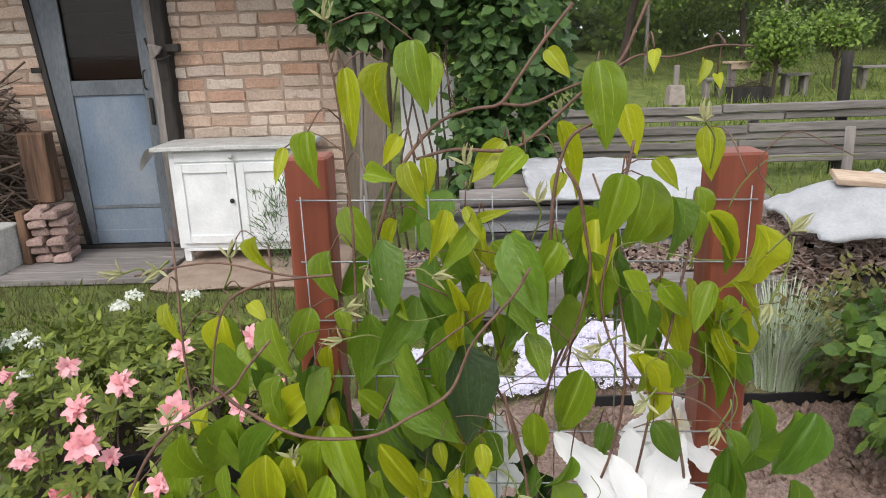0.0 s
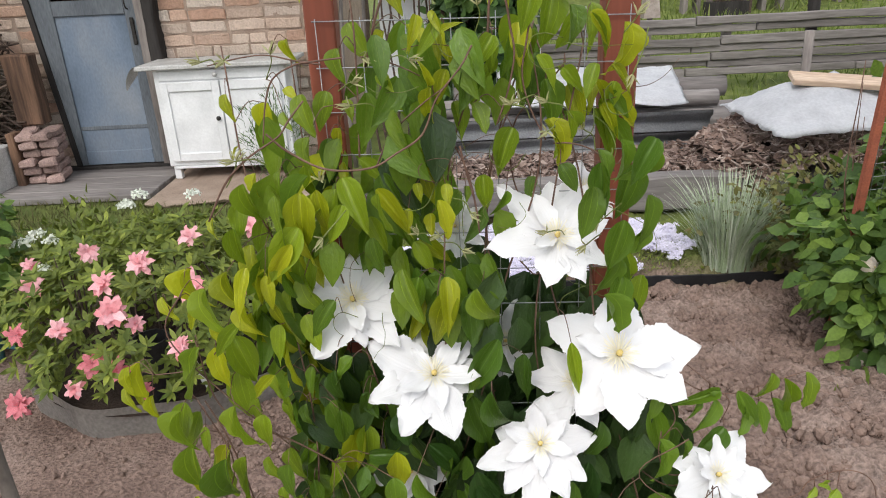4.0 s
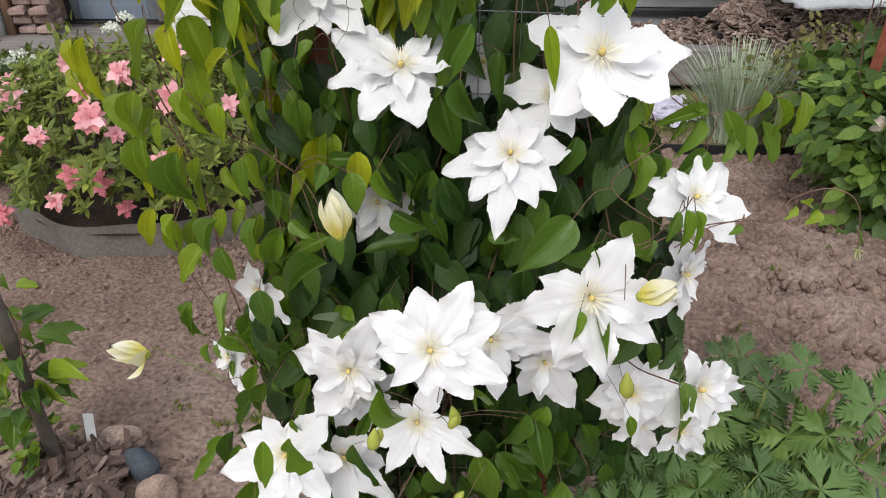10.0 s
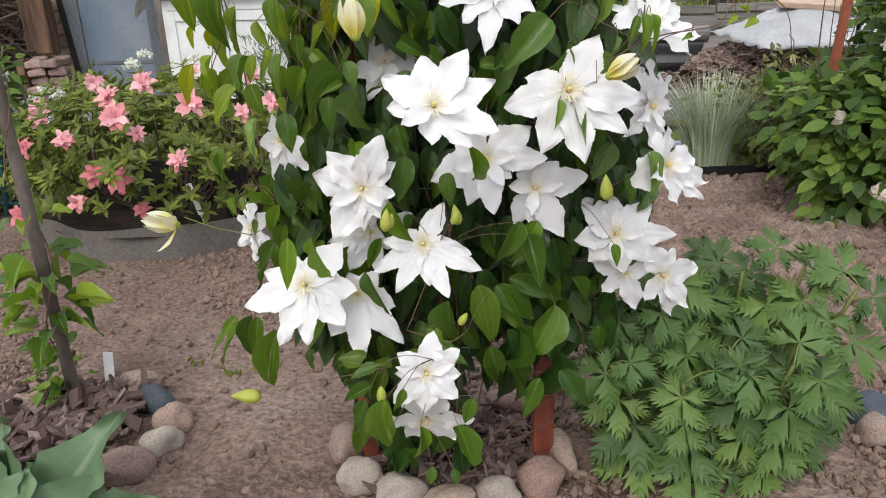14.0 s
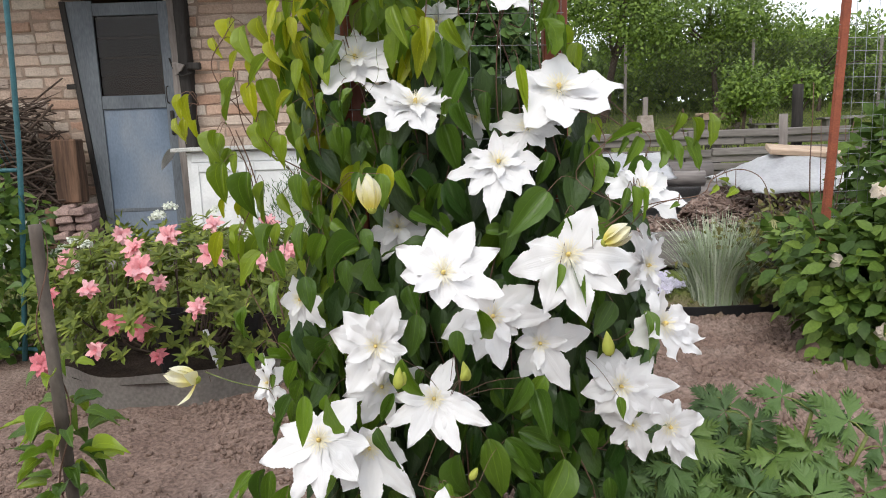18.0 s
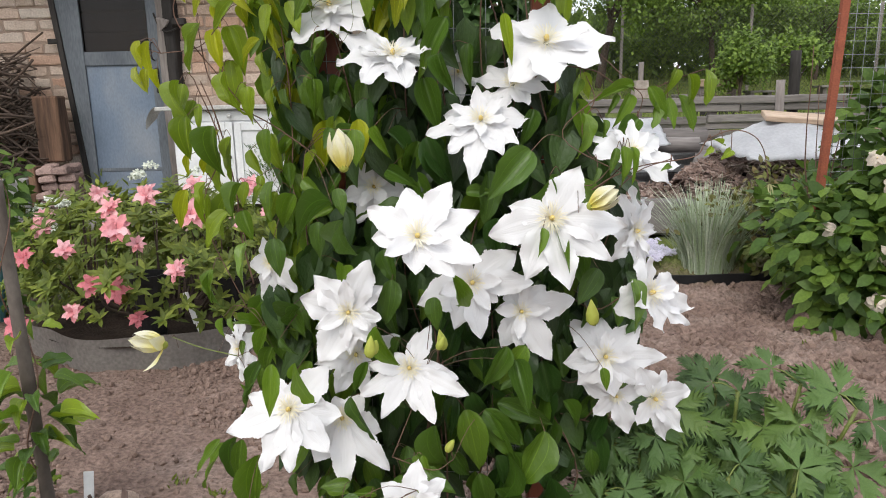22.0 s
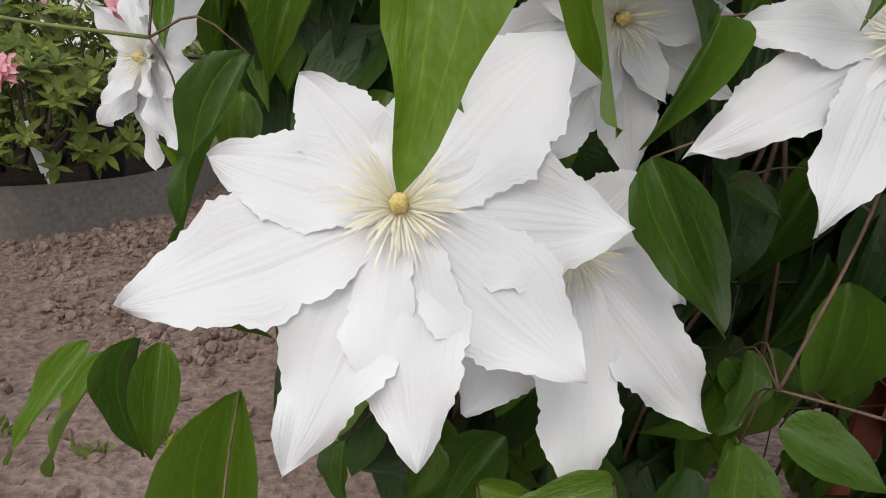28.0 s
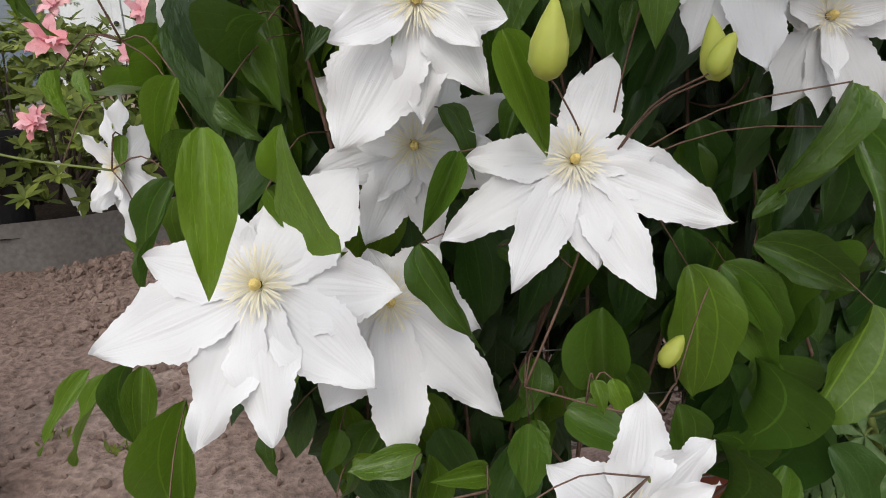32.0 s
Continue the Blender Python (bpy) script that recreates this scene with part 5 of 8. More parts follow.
leaf(-0.026, 0.520, 1.376, -0.020, 0.508, 1.353, 0.45, 0.75, 0)
leaf(0.009, 0.560, 1.366, 0.030, 0.548, 1.376, 0.40, 0.85, 0)
leaf(-0.006, 0.500, 1.317, -0.013, 0.488, 1.344, 0.37, 0.75, 0)
leaf(0.005, 0.540, 1.259, -0.001, 0.528, 1.248, 0.60, 0.8, 0)
leaf(-0.051, 0.520, 1.248, -0.052, 0.508, 1.233, 0.54, 0.82, 0)
leaf(-0.082, 0.560, 1.270, -0.090, 0.548, 1.258, 0.60, 0.7, 0)
leaf(-0.159, 0.500, 1.297, -0.153, 0.488, 1.279, 0.60, 0.66, 0)
leaf(-0.208, 0.540, 1.222, -0.208, 0.528, 1.191, 0.60, 0.72, 0)
leaf(-0.177, 0.520, 1.228, -0.176, 0.508, 1.194, 0.60, 0.6, 0)
leaf(-0.171, 0.560, 1.196, -0.160, 0.548, 1.173, 0.60, 0.62, 0)
leaf(0.007, 0.500, 1.211, 0.010, 0.488, 1.188, 0.57, 0.8, 0)
leaf(0.031, 0.540, 1.195, 0.031, 0.528, 1.179, 0.60, 0.5, 0)
leaf(0.067, 0.520, 1.407, 0.057, 0.508, 1.393, 0.60, 0.8, 0)
leaf(0.060, 0.560, 1.489, 0.074, 0.548, 1.470, 0.60, 0.72, 0)
leaf(0.119, 0.500, 1.487, 0.116, 0.488, 1.475, 0.54, 0.85, 0)
leaf(0.164, 0.540, 1.479, 0.159, 0.528, 1.464, 0.59, 0.85, 0)
leaf(0.166, 0.520, 1.470, 0.164, 0.508, 1.463, 0.55, 0.85, 0)
leaf(0.073, 0.500, 1.200, 0.059, 0.488, 1.175, 0.44, 0.42, 0)
leaf(-0.306, 0.490, 0.662, -0.311, 0.478, 0.609, 0.45, 0.5, 0)
leaf(-0.058, 0.500, 0.917, -0.059, 0.488, 0.870, 0.72, 0.15, 0)
leaf(-0.130, 0.470, 0.946, -0.127, 0.458, 0.896, 0.54, 0.4, 0)
leaf(-0.102, 0.480, 0.872, -0.057, 0.468, 0.876, 0.45, 0.35, 0)
leaf(-0.029, 0.500, 0.868, 0.018, 0.488, 0.824, 0.45, 0.15, 0)
leaf(0.049, 0.450, 0.976, 0.063, 0.438, 0.922, 0.45, 0.3, 0)
leaf(0.252, 0.500, 0.911, 0.267, 0.488, 0.841, 0.45, 0.45, 0)
leaf(0.253, 0.480, 0.940, 0.242, 0.468, 0.911, 0.54, 0.5, 0)
leaf(0.086, 0.460, 0.781, 0.123, 0.448, 0.786, 0.54, 0.3, 0)
leaf(-0.189, 0.480, 0.605, -0.163, 0.468, 0.561, 0.45, 0.2, 0)
leaf(-0.127, 0.500, 1.076, -0.162, 0.488, 1.035, 0.45, 0.45, 0)
leaf(-0.159, 0.500, 1.110, -0.148, 0.488, 1.051, 0.45, 0.5, 0)
leaf(-0.008, 0.520, 1.074, -0.014, 0.508, 1.014, 0.45, 0.4, 0)
leaf(0.044, 0.520, 1.072, 0.068, 0.508, 1.003, 0.45, 0.45, 0)
leaf(0.093, 0.500, 0.993, 0.091, 0.488, 0.921, 0.41, 0.35, 0)
leaf(0.032, 0.480, 0.986, 0.022, 0.468, 0.940, 0.36, 0.5, 0)
leaf(0.141, 0.460, 1.029, 0.151, 0.448, 0.960, 0.27, 0.5, 0)
leaf(0.244, 0.550, 1.068, 0.229, 0.538, 1.008, 0.45, 0.5, 0)
leaf(0.213, 0.550, 1.104, 0.224, 0.538, 1.042, 0.45, 0.4, 0)
leaf(-0.294, 0.520, 1.117, -0.300, 0.508, 1.067, 0.45, 0.99, 0)
leaf(-0.272, 0.493, 1.103, -0.271, 0.481, 1.042, 0.59, 0.67, 0)
leaf(-0.248, 0.505, 1.117, -0.239, 0.493, 1.066, 0.5, 0.77, 0)
leaf(-0.159, 0.520, 1.130, -0.161, 0.508, 1.069, 0.59, 0.5, 0)
leaf(-0.292, 0.493, 1.027, -0.313, 0.481, 0.959, 0.5, 0.67, 0)
leaf(-0.276, 0.505, 1.020, -0.268, 0.493, 0.962, 0.5, 0.99, 0)
leaf(-0.259, 0.520, 1.025, -0.235, 0.508, 0.960, 0.59, 0.59, 0)
leaf(-0.193, 0.493, 1.052, -0.201, 0.481, 1.000, 0.5, 0.67, 0)
leaf(-0.165, 0.505, 1.057, -0.149, 0.493, 1.012, 0.54, 0.67, 0)
leaf(-0.260, 0.520, 0.977, -0.256, 0.508, 0.906, 0.54, 0.62, 0)
leaf(-0.208, 0.493, 0.985, -0.195, 0.481, 0.946, 0.59, 0.62, 0)
leaf(-0.237, 0.505, 0.945, -0.225, 0.493, 0.886, 0.59, 0.77, 0)
leaf(-0.203, 0.520, 0.935, -0.198, 0.508, 0.885, 0.45, 0.67, 0)
leaf(-0.140, 0.493, 0.946, -0.128, 0.481, 0.890, 0.59, 0.4, 0)
leaf(-0.328, 0.505, 0.944, -0.343, 0.493, 0.882, 0.54, 0.77, 0)
leaf(-0.318, 0.520, 0.919, -0.345, 0.508, 0.857, 0.5, 0.72, 0)
leaf(-0.304, 0.493, 0.915, -0.304, 0.481, 0.872, 0.36, 0.77, 0)
leaf(-0.281, 0.505, 0.876, -0.310, 0.493, 0.812, 0.5, 0.92, 0)
leaf(-0.291, 0.520, 0.861, -0.306, 0.508, 0.782, 0.45, 0.77, 0)
leaf(-0.261, 0.493, 0.867, -0.263, 0.481, 0.797, 0.54, 0.67, 0)
leaf(-0.205, 0.505, 0.869, -0.189, 0.493, 0.800, 0.59, 0.62, 0)
leaf(-0.177, 0.520, 0.862, -0.200, 0.508, 0.832, 0.54, 0.45, 0)
leaf(-0.113, 0.493, 1.004, -0.139, 0.481, 0.975, 0.59, 0.4, 0)
leaf(-0.107, 0.505, 0.945, -0.088, 0.493, 0.914, 0.59, 0.3, 0)
leaf(-0.070, 0.520, 0.906, -0.071, 0.508, 0.862, 0.68, 0.15, 0)
leaf(-0.090, 0.493, 0.868, -0.119, 0.481, 0.835, 0.32, 0.55, 0)
leaf(-0.053, 0.505, 0.868, -0.024, 0.493, 0.827, 0.27, 0.5, 0)
leaf(-0.344, 0.520, 0.785, -0.364, 0.508, 0.730, 0.41, 0.97, 0)
leaf(-0.307, 0.493, 0.782, -0.309, 0.481, 0.733, 0.54, 0.72, 0)
leaf(-0.272, 0.505, 0.779, -0.302, 0.493, 0.721, 0.45, 0.72, 0)
leaf(-0.206, 0.520, 0.780, -0.224, 0.508, 0.730, 0.45, 0.77, 0)
leaf(-0.168, 0.493, 0.773, -0.184, 0.481, 0.719, 0.54, 0.5, 0)
leaf(-0.117, 0.505, 0.754, -0.182, 0.493, 0.723, 0.41, 0.4, 0)
leaf(-0.152, 0.520, 0.788, -0.146, 0.508, 0.752, 0.68, 0.35, 0)
leaf(-0.380, 0.493, 1.005, -0.384, 0.481, 0.968, 0.45, 0.99, 0)
leaf(-0.371, 0.505, 1.005, -0.370, 0.493, 0.958, 0.5, 0.99, 0)
leaf(-0.387, 0.520, 0.968, -0.386, 0.508, 0.932, 0.5, 0.99, 0)
leaf(-0.359, 0.493, 0.964, -0.357, 0.481, 0.935, 0.41, 0.99, 0)
leaf(-0.394, 0.505, 0.970, -0.393, 0.493, 0.937, 0.45, 0.99, 0)
leaf(-0.232, 0.520, 1.056, -0.223, 0.508, 1.016, 0.45, 0.92, 0)
leaf(-0.202, 0.493, 1.114, -0.195, 0.481, 1.075, 0.45, 0.87, 0)
leaf(-0.172, 0.505, 1.124, -0.178, 0.493, 1.089, 0.45, 0.77, 0)
leaf(-0.029, 0.520, 1.092, -0.043, 0.508, 1.042, 0.59, 0.3, 0)
leaf(-0.008, 0.493, 1.081, -0.007, 0.481, 1.043, 0.5, 0.35, 0)
leaf(-0.328, 0.505, 1.089, -0.319, 0.493, 1.061, 0.45, 0.97, 0)
leaf(-0.294, 0.520, 1.070, -0.308, 0.508, 1.041, 0.36, 0.99, 0)
leaf(-0.230, 0.493, 1.080, -0.225, 0.481, 1.038, 0.45, 0.72, 0)
leaf(-0.272, 0.505, 1.056, -0.266, 0.493, 1.023, 0.45, 0.97, 0)
leaf(-0.184, 0.520, 1.086, -0.179, 0.508, 1.048, 0.5, 0.62, 0)
leaf(-0.135, 0.493, 0.987, -0.131, 0.481, 0.950, 0.54, 0.35, 0)
leaf(-0.178, 0.505, 0.934, -0.173, 0.493, 0.901, 0.54, 0.52, 0)
leaf(-0.241, 0.520, 0.845, -0.231, 0.508, 0.807, 0.54, 0.67, 0)
leaf(-0.243, 0.493, 0.799, -0.252, 0.481, 0.763, 0.54, 0.77, 0)
leaf(-0.225, 0.505, 0.807, -0.220, 0.493, 0.779, 0.54, 0.77, 0)
leaf(-0.215, 0.520, 0.735, -0.209, 0.508, 0.707, 0.54, 0.67, 0)
leaf(-0.251, 0.493, 0.746, -0.249, 0.481, 0.714, 0.54, 0.72, 0)
leaf(-0.289, 0.505, 0.746, -0.292, 0.493, 0.713, 0.5, 0.77, 0)
leaf(-0.144, 0.520, 0.832, -0.135, 0.508, 0.794, 0.59, 0.3, 0)
leaf(-0.179, 0.493, 0.826, -0.173, 0.481, 0.789, 0.54, 0.57, 0)
leaf(-0.330, 0.505, 0.840, -0.333, 0.493, 0.812, 0.36, 0.92, 0)
leaf(-0.107, 0.520, 0.806, -0.126, 0.508, 0.773, 0.45, 0.3, 0)
leaf(-0.154, 0.493, 0.983, -0.158, 0.481, 0.954, 0.5, 0.55, 0)
leaf(-0.066, 0.280, 0.402, -0.105, 0.268, 0.391, 0.55, 0.3, 0)
leaf(-0.075, 0.280, 0.370, -0.115, 0.268, 0.357, 0.5, 0.3, 0)
leaf(-0.082, 0.270, 0.355, -0.102, 0.258, 0.302, 0.5, 0.35, 0)
leaf(-0.055, 0.260, 0.362, -0.067, 0.248, 0.274, 0.5, 0.4, 0)
leaf(-0.030, 0.260, 0.378, -0.041, 0.248, 0.344, 0.5, 0.6, 0)
leaf(-0.009, 0.270, 0.311, -0.008, 0.250, 0.261, 0.42, 0.4, 0)
leaf(0.044, 0.280, 0.304, 0.070, 0.268, 0.239, 0.45, 0.35, 0)
leaf(0.068, 0.320, 0.322, 0.053, 0.308, 0.284, 0.6, 0.25, 0)
leaf(0.005, 0.290, 0.226, 0.003, 0.278, 0.202, 0.7, 0.35, 0)
leaf(0.037, 0.290, 0.221, 0.044, 0.278, 0.202, 0.7, 0.35, 0)
leaf(0.218, 0.500, 0.300, 0.184, 0.488, 0.199, 0.5, 0.15, 0)
leaf(0.142, 0.480, 0.311, 0.126, 0.468, 0.191, 0.5, 0.15, 0)
leaf(-0.046, 0.270, 0.316, -0.054, 0.258, 0.293, 0.5, 0.6, 0)
leaf(-0.342, 0.585, 0.325, -0.395, 0.565, 0.251, 0.32, 0.55, 0)
leaf(-0.297, 0.535, 0.357, -0.307, 0.515, 0.288, 0.42, 0.4, 0)
leaf(-0.264, 0.500, 0.464, -0.278, 0.488, 0.476, 0.5, 0.4, 0)
# leaves of the side shoots over the log stack
leaf(0.357, 0.500, 0.927, 0.382, 0.488, 0.878, 0.40, 0.45, 0)
leaf(0.396, 0.500, 0.951, 0.381, 0.488, 0.917, 0.50, 0.62, 0)
leaf(0.412, 0.500, 0.943, 0.419, 0.488, 0.888, 0.36, 0.60, 0)
leaf(0.401, 0.500, 0.914, 0.430, 0.488, 0.866, 0.32, 0.58, 0)
leaf(0.385, 0.500, 0.910, 0.396, 0.488, 0.867, 0.36, 0.56, 0)
leaf(0.367, 0.500, 0.908, 0.363, 0.488, 0.866, 0.42, 0.56, 0)
leaf(0.438, 0.500, 0.950, 0.448, 0.488, 0.900, 0.34, 0.65, 0)
leaf(0.335, 0.500, 0.928, 0.276, 0.488, 0.918, 0.30, 0.50, 0)
leaf(0.321, 0.500, 0.932, 0.334, 0.488, 0.924, 0.60, 0.55, 0)
leaf(0.330, 0.500, 0.917, 0.306, 0.488, 0.870, 0.45, 0.45, 0)
leaf(0.311, 0.500, 0.917, 0.297, 0.488, 0.889, 0.40, 0.50, 0)
leaf(0.341, 0.490, 0.881, 0.301, 0.478, 0.844, 0.60, 0.36, 0)
leaf(0.251, 0.460, 0.891, 0.258, 0.448, 0.831, 0.45, 0.42, 0)
leaf(0.284, 0.470, 0.881, 0.287, 0.458, 0.855, 0.50, 0.50, 0)
leaf(0.260, 0.500, 0.949, 0.266, 0.488, 0.914, 0.60, 0.62, 0)
leaf(0.296, 0.400, 0.848, 0.300, 0.388, 0.796, 0.45, 0.45, 0)
leaf(0.288, 0.400, 0.846, 0.279, 0.388, 0.813, 0.36, 0.45, 0)
leaf(0.306, 0.400, 0.847, 0.318, 0.388, 0.800, 0.30, 0.45, 0)
leaf(0.259, 0.380, 0.822, 0.253, 0.368, 0.800, 0.50, 0.42, 0)
leaf(0.368, 0.420, 0.819, 0.352, 0.408, 0.813, 0.50, 0.58, 0)
leaf(0.451, 0.420, 0.839, 0.434, 0.408, 0.827, 0.60, 0.65, 0)
leaf(0.439, 0.420, 0.847, 0.422, 0.408, 0.855, 0.60, 0.65, 0)
leaf(0.424, 0.420, 0.844, 0.413, 0.408, 0.833, 0.50, 0.62, 0)

# stems: a few woody canes, thin shoots and stalks
CANEPTS = []


def cane(points, r0, r1, material=None):
    v, f = tube_data(points, r0, r1, 6, 6, 0.15)
    CANEPTS.extend(spline(points, 4))
    return put("stem", raw("stem", v, f, material or VINE), clematis, cinv)


for i in range(9):
    x = -0.1 + 0.32 * rnd.random()
    pts = [(0.03 + 0.05 * rnd.uniform(-1, 1), 0.6 + 0.03 * rnd.uniform(-1, 1), -0.01)]
    for zz in (0.2, 0.45, 0.7, 0.95, 1.2, 1.36):
        x += rnd.uniform(-0.07, 0.07)
        x = max(-0.24, min(0.3, x))
        pts.append((x, 0.56 + rnd.uniform(-0.05, 0.06), zz + rnd.uniform(-0.04, 0.04)))
    cane(pts, 0.0019, 0.0009)
cane([(-0.28, 0.5, 0.52), (-0.35, 0.53, 0.525), (-0.405, 0.555, 0.535)], 0.0010, 0.0008, GREENSTEM)
cane([(-0.06, 0.35, 0.36), (-0.15, 0.37, 0.33), (-0.25, 0.38, 0.31)], 0.0008, 0.0006)
cane([(0.224, 0.500, 0.961), (0.277, 0.500, 0.951), (0.312, 0.500, 0.930), (0.357, 0.500, 0.924), (0.400, 0.500, 0.939), (0.438, 0.500, 0.951)], 0.0010, 0.0006)
cane([(0.264, 0.500, 0.992), (0.303, 0.500, 0.957), (0.330, 0.500, 0.931), (0.348, 0.500, 0.912), (0.340, 0.500, 0.881)], 0.0008, 0.0006)
cane([(0.260, 0.420, 0.787), (0.293, 0.420, 0.807), (0.335, 0.420, 0.821), (0.401, 0.420, 0.831), (0.417, 0.420, 0.853), (0.450, 0.420, 0.866), (0.479, 0.420, 0.859), (0.496, 0.420, 0.838), (0.506, 0.420, 0.796)], 0.0010, 0.0007)
cane([(0.298, 0.420, 0.790), (0.327, 0.420, 0.814), (0.368, 0.420, 0.828)], 0.0008, 0.0007)
cane([(0.323, 0.470, 0.840), (0.271, 0.470, 0.828), (0.254, 0.470, 0.872), (0.271, 0.470, 0.910), (0.258, 0.470, 0.944)], 0.0009, 0.0007)
cane([(0.218, 0.420, 0.809), (0.260, 0.420, 0.794), (0.301, 0.420, 0.840), (0.303, 0.420, 0.848)], 0.0008, 0.0006)
cane([(0.27, 0.42, 0.92), (0.22, 0.43, 0.86), (0.32, 0.4, 0.8)], 0.0008, 0.0007)
cane([(-0.31, 0.5, 0.95), (-0.28, 0.5, 0.85), (-0.31, 0.49, 0.75), (-0.26, 0.5, 0.6)], 0.0010, 0.0008)
cane([(-0.3, 0.5, 1.1), (-0.33, 0.5, 1.04), (-0.27, 0.5, 0.95), (-0.2, 0.52, 0.85)], 0.0010, 0.0008)
cane([(0.0, 0.4, 0.2), (-0.02, 0.36, 0.3), (0.02, 0.32, 0.36), (0.01, 0.3, 0.4)], 0.0010, 0.0008, GREENSTEM)
cane([(-0.03, 0.39, 0.4), (0.03, 0.36, 0.395), (0.06, 0.38, 0.4)], 0.0007, 0.0007)
cane([(-0.03, 0.39, 0.4), (0.0, 0.4, 0.47), (0.02, 0.42, 0.52)], 0.0008, 0.0008)

TIPM = [blade_mesh("seed_tip", SEEDTIP, 1.0, 0.7, "petal", 8, 4, droop=-0.5 + 1.1 * i, fold=0.4, wave=0.1, seed=160 + i) for i in range(2)]


# feathery seed heads and curling tips of the top shoots
def seed_head(x, y, z, tx, ty, tz):
    b, t = Vector((x, y, z)), Vector((tx, ty, tz))
    cane([b, b.lerp(t, 0.5) + Vector((0.004, 0, 0.004)), t], 0.0006, 0.0008, GREENSTEM)
    w = (t - b).normalized()
    for i in range(6):
        a = i * 1.05
        side = w.orthogonal()
        side.rotate(Matrix.Rotation(a, 3, w))
        m = Matrix(turn_matrix(t, w + side * (0.15 + 0.2 * (i % 3)), side))
        put("seed_tip", TIPM[i % 2], clematis, cinv @ m @ Matrix.Diagonal((0.0036, 0.012 + 0.003 * (i % 2), 0.012, 1)))


cane([(-0.074, 0.55, 1.333), (-0.06, 0.52, 1.375), (-0.05, 0.52, 1.401), (-0.037, 0.52, 1.424), (-0.017, 0.52, 1.444), (0.006, 0.52, 1.452), (0.024, 0.52, 1.455), (0.036, 0.52, 1.471), (0.053, 0.52, 1.495), (0.071, 0.52, 1.517)], 0.0014, 0.0011)
cane([(0.024, 0.52, 1.455), (0.043, 0.52, 1.454), (0.066, 0.52, 1.463), (0.084, 0.52, 1.469), (0.102, 0.52, 1.472)], 0.0011, 0.0008)
cane([(-0.034, 0.53, 1.418), (-0.007, 0.53, 1.424), (0.032, 0.53, 1.423), (0.059, 0.53, 1.442), (0.082, 0.53, 1.462), (0.104, 0.53, 1.479), (0.114, 0.53, 1.5), (0.121, 0.53, 1.517)], 0.0012, 0.0012)
cane([(0.057, 0.51, 1.358), (0.059, 0.51, 1.393), (0.063, 0.51, 1.416), (0.07, 0.51, 1.433), (0.083, 0.51, 1.441), (0.097, 0.51, 1.448)], 0.0014, 0.001)
cane([(0.065, 0.5, 1.414), (0.074, 0.5, 1.399), (0.079, 0.5, 1.372), (0.083, 0.5, 1.344), (0.076, 0.5, 1.307), (0.064, 0.5, 1.273)], 0.0014, 0.001)
cane([(0.109, 0.5, 1.431), (0.102, 0.5, 1.394), (0.096, 0.5, 1.36), (0.091, 0.5, 1.324), (0.099, 0.5, 1.29), (0.116, 0.5, 1.254)], 0.0011, 0.0009)
cane([(-0.086, 0.52, 1.24), (-0.082, 0.52, 1.304), (-0.08, 0.52, 1.372), (-0.082, 0.52, 1.415), (-0.084, 0.52, 1.457), (-0.088, 0.52, 1.49), (-0.089, 0.52, 1.504)], 0.0012, 0.0008)
cane([(-0.179, 0.48, 1.269), (-0.172, 0.48, 1.306), (-0.161, 0.48, 1.333), (-0.138, 0.48, 1.346), (-0.115, 0.48, 1.349), (-0.089, 0.48, 1.351)], 0.0009, 0.0009)
cane([(-0.23, 0.5, 1.347), (-0.198, 0.5, 1.353), (-0.17, 0.5, 1.355), (-0.14, 0.5, 1.348), (-0.114, 0.5, 1.343)], 0.0007, 0.0009)
cane([(-0.242, 0.46, 1.194), (-0.219, 0.46, 1.233), (-0.192, 0.46, 1.259), (-0.159, 0.46, 1.279), (-0.146, 0.46, 1.295), (-0.129, 0.46, 1.314)], 0.0012, 0.0009)
cane([(-0.17, 0.46, 1.283), (-0.15, 0.46, 1.264), (-0.114, 0.46, 1.244), (-0.069, 0.46, 1.243), (-0.041, 0.46, 1.257), (-0.014, 0.46, 1.275), (0.002, 0.46, 1.31), (0.027, 0.46, 1.34), (0.038, 0.46, 1.359)], 0.0013, 0.001)
cane([(0.024, 0.5, 1.252), (0.031, 0.5, 1.22), (0.039, 0.5, 1.187), (0.043, 0.5, 1.152)], 0.0012, 0.0012)
cane([(-0.014, 0.5, 1.327), (-0.029, 0.5, 1.335), (-0.051, 0.5, 1.344), (-0.074, 0.5, 1.349)], 0.0008, 0.0008)
cane([(0.079, 0.51, 1.463), (0.11, 0.51, 1.483), (0.132, 0.51, 1.482), (0.16, 0.51, 1.488), (0.184, 0.51, 1.487)], 0.0009, 0.0006)
cane([(0.124, 0.5, 1.25), (0.144, 0.5, 1.249), (0.169, 0.5, 1.239), (0.191, 0.5, 1.216)], 0.0009, 0.0009)
cane([(-0.067, 0.5, 1.232), (-0.048, 0.5, 1.268), (-0.015, 0.5, 1.297), (0.013, 0.5, 1.316)], 0.001, 0.0008)
cane([(0.0, 0.52, 1.279), (0.02, 0.52, 1.246), (0.032, 0.52, 1.218), (0.039, 0.52, 1.188)], 0.0012, 0.001)
seed_head(0.159, 0.500, 1.411, 0.150, 0.490, 1.443)
seed_head(-0.221, 0.500, 1.347, -0.233, 0.490, 1.352)
seed_head(-0.089, 0.520, 1.497, -0.087, 0.510, 1.511)
seed_head(0.218, 0.500, 1.364, 0.202, 0.490, 1.320)
seed_head(0.001, 0.500, 1.401, -0.000, 0.490, 1.420)
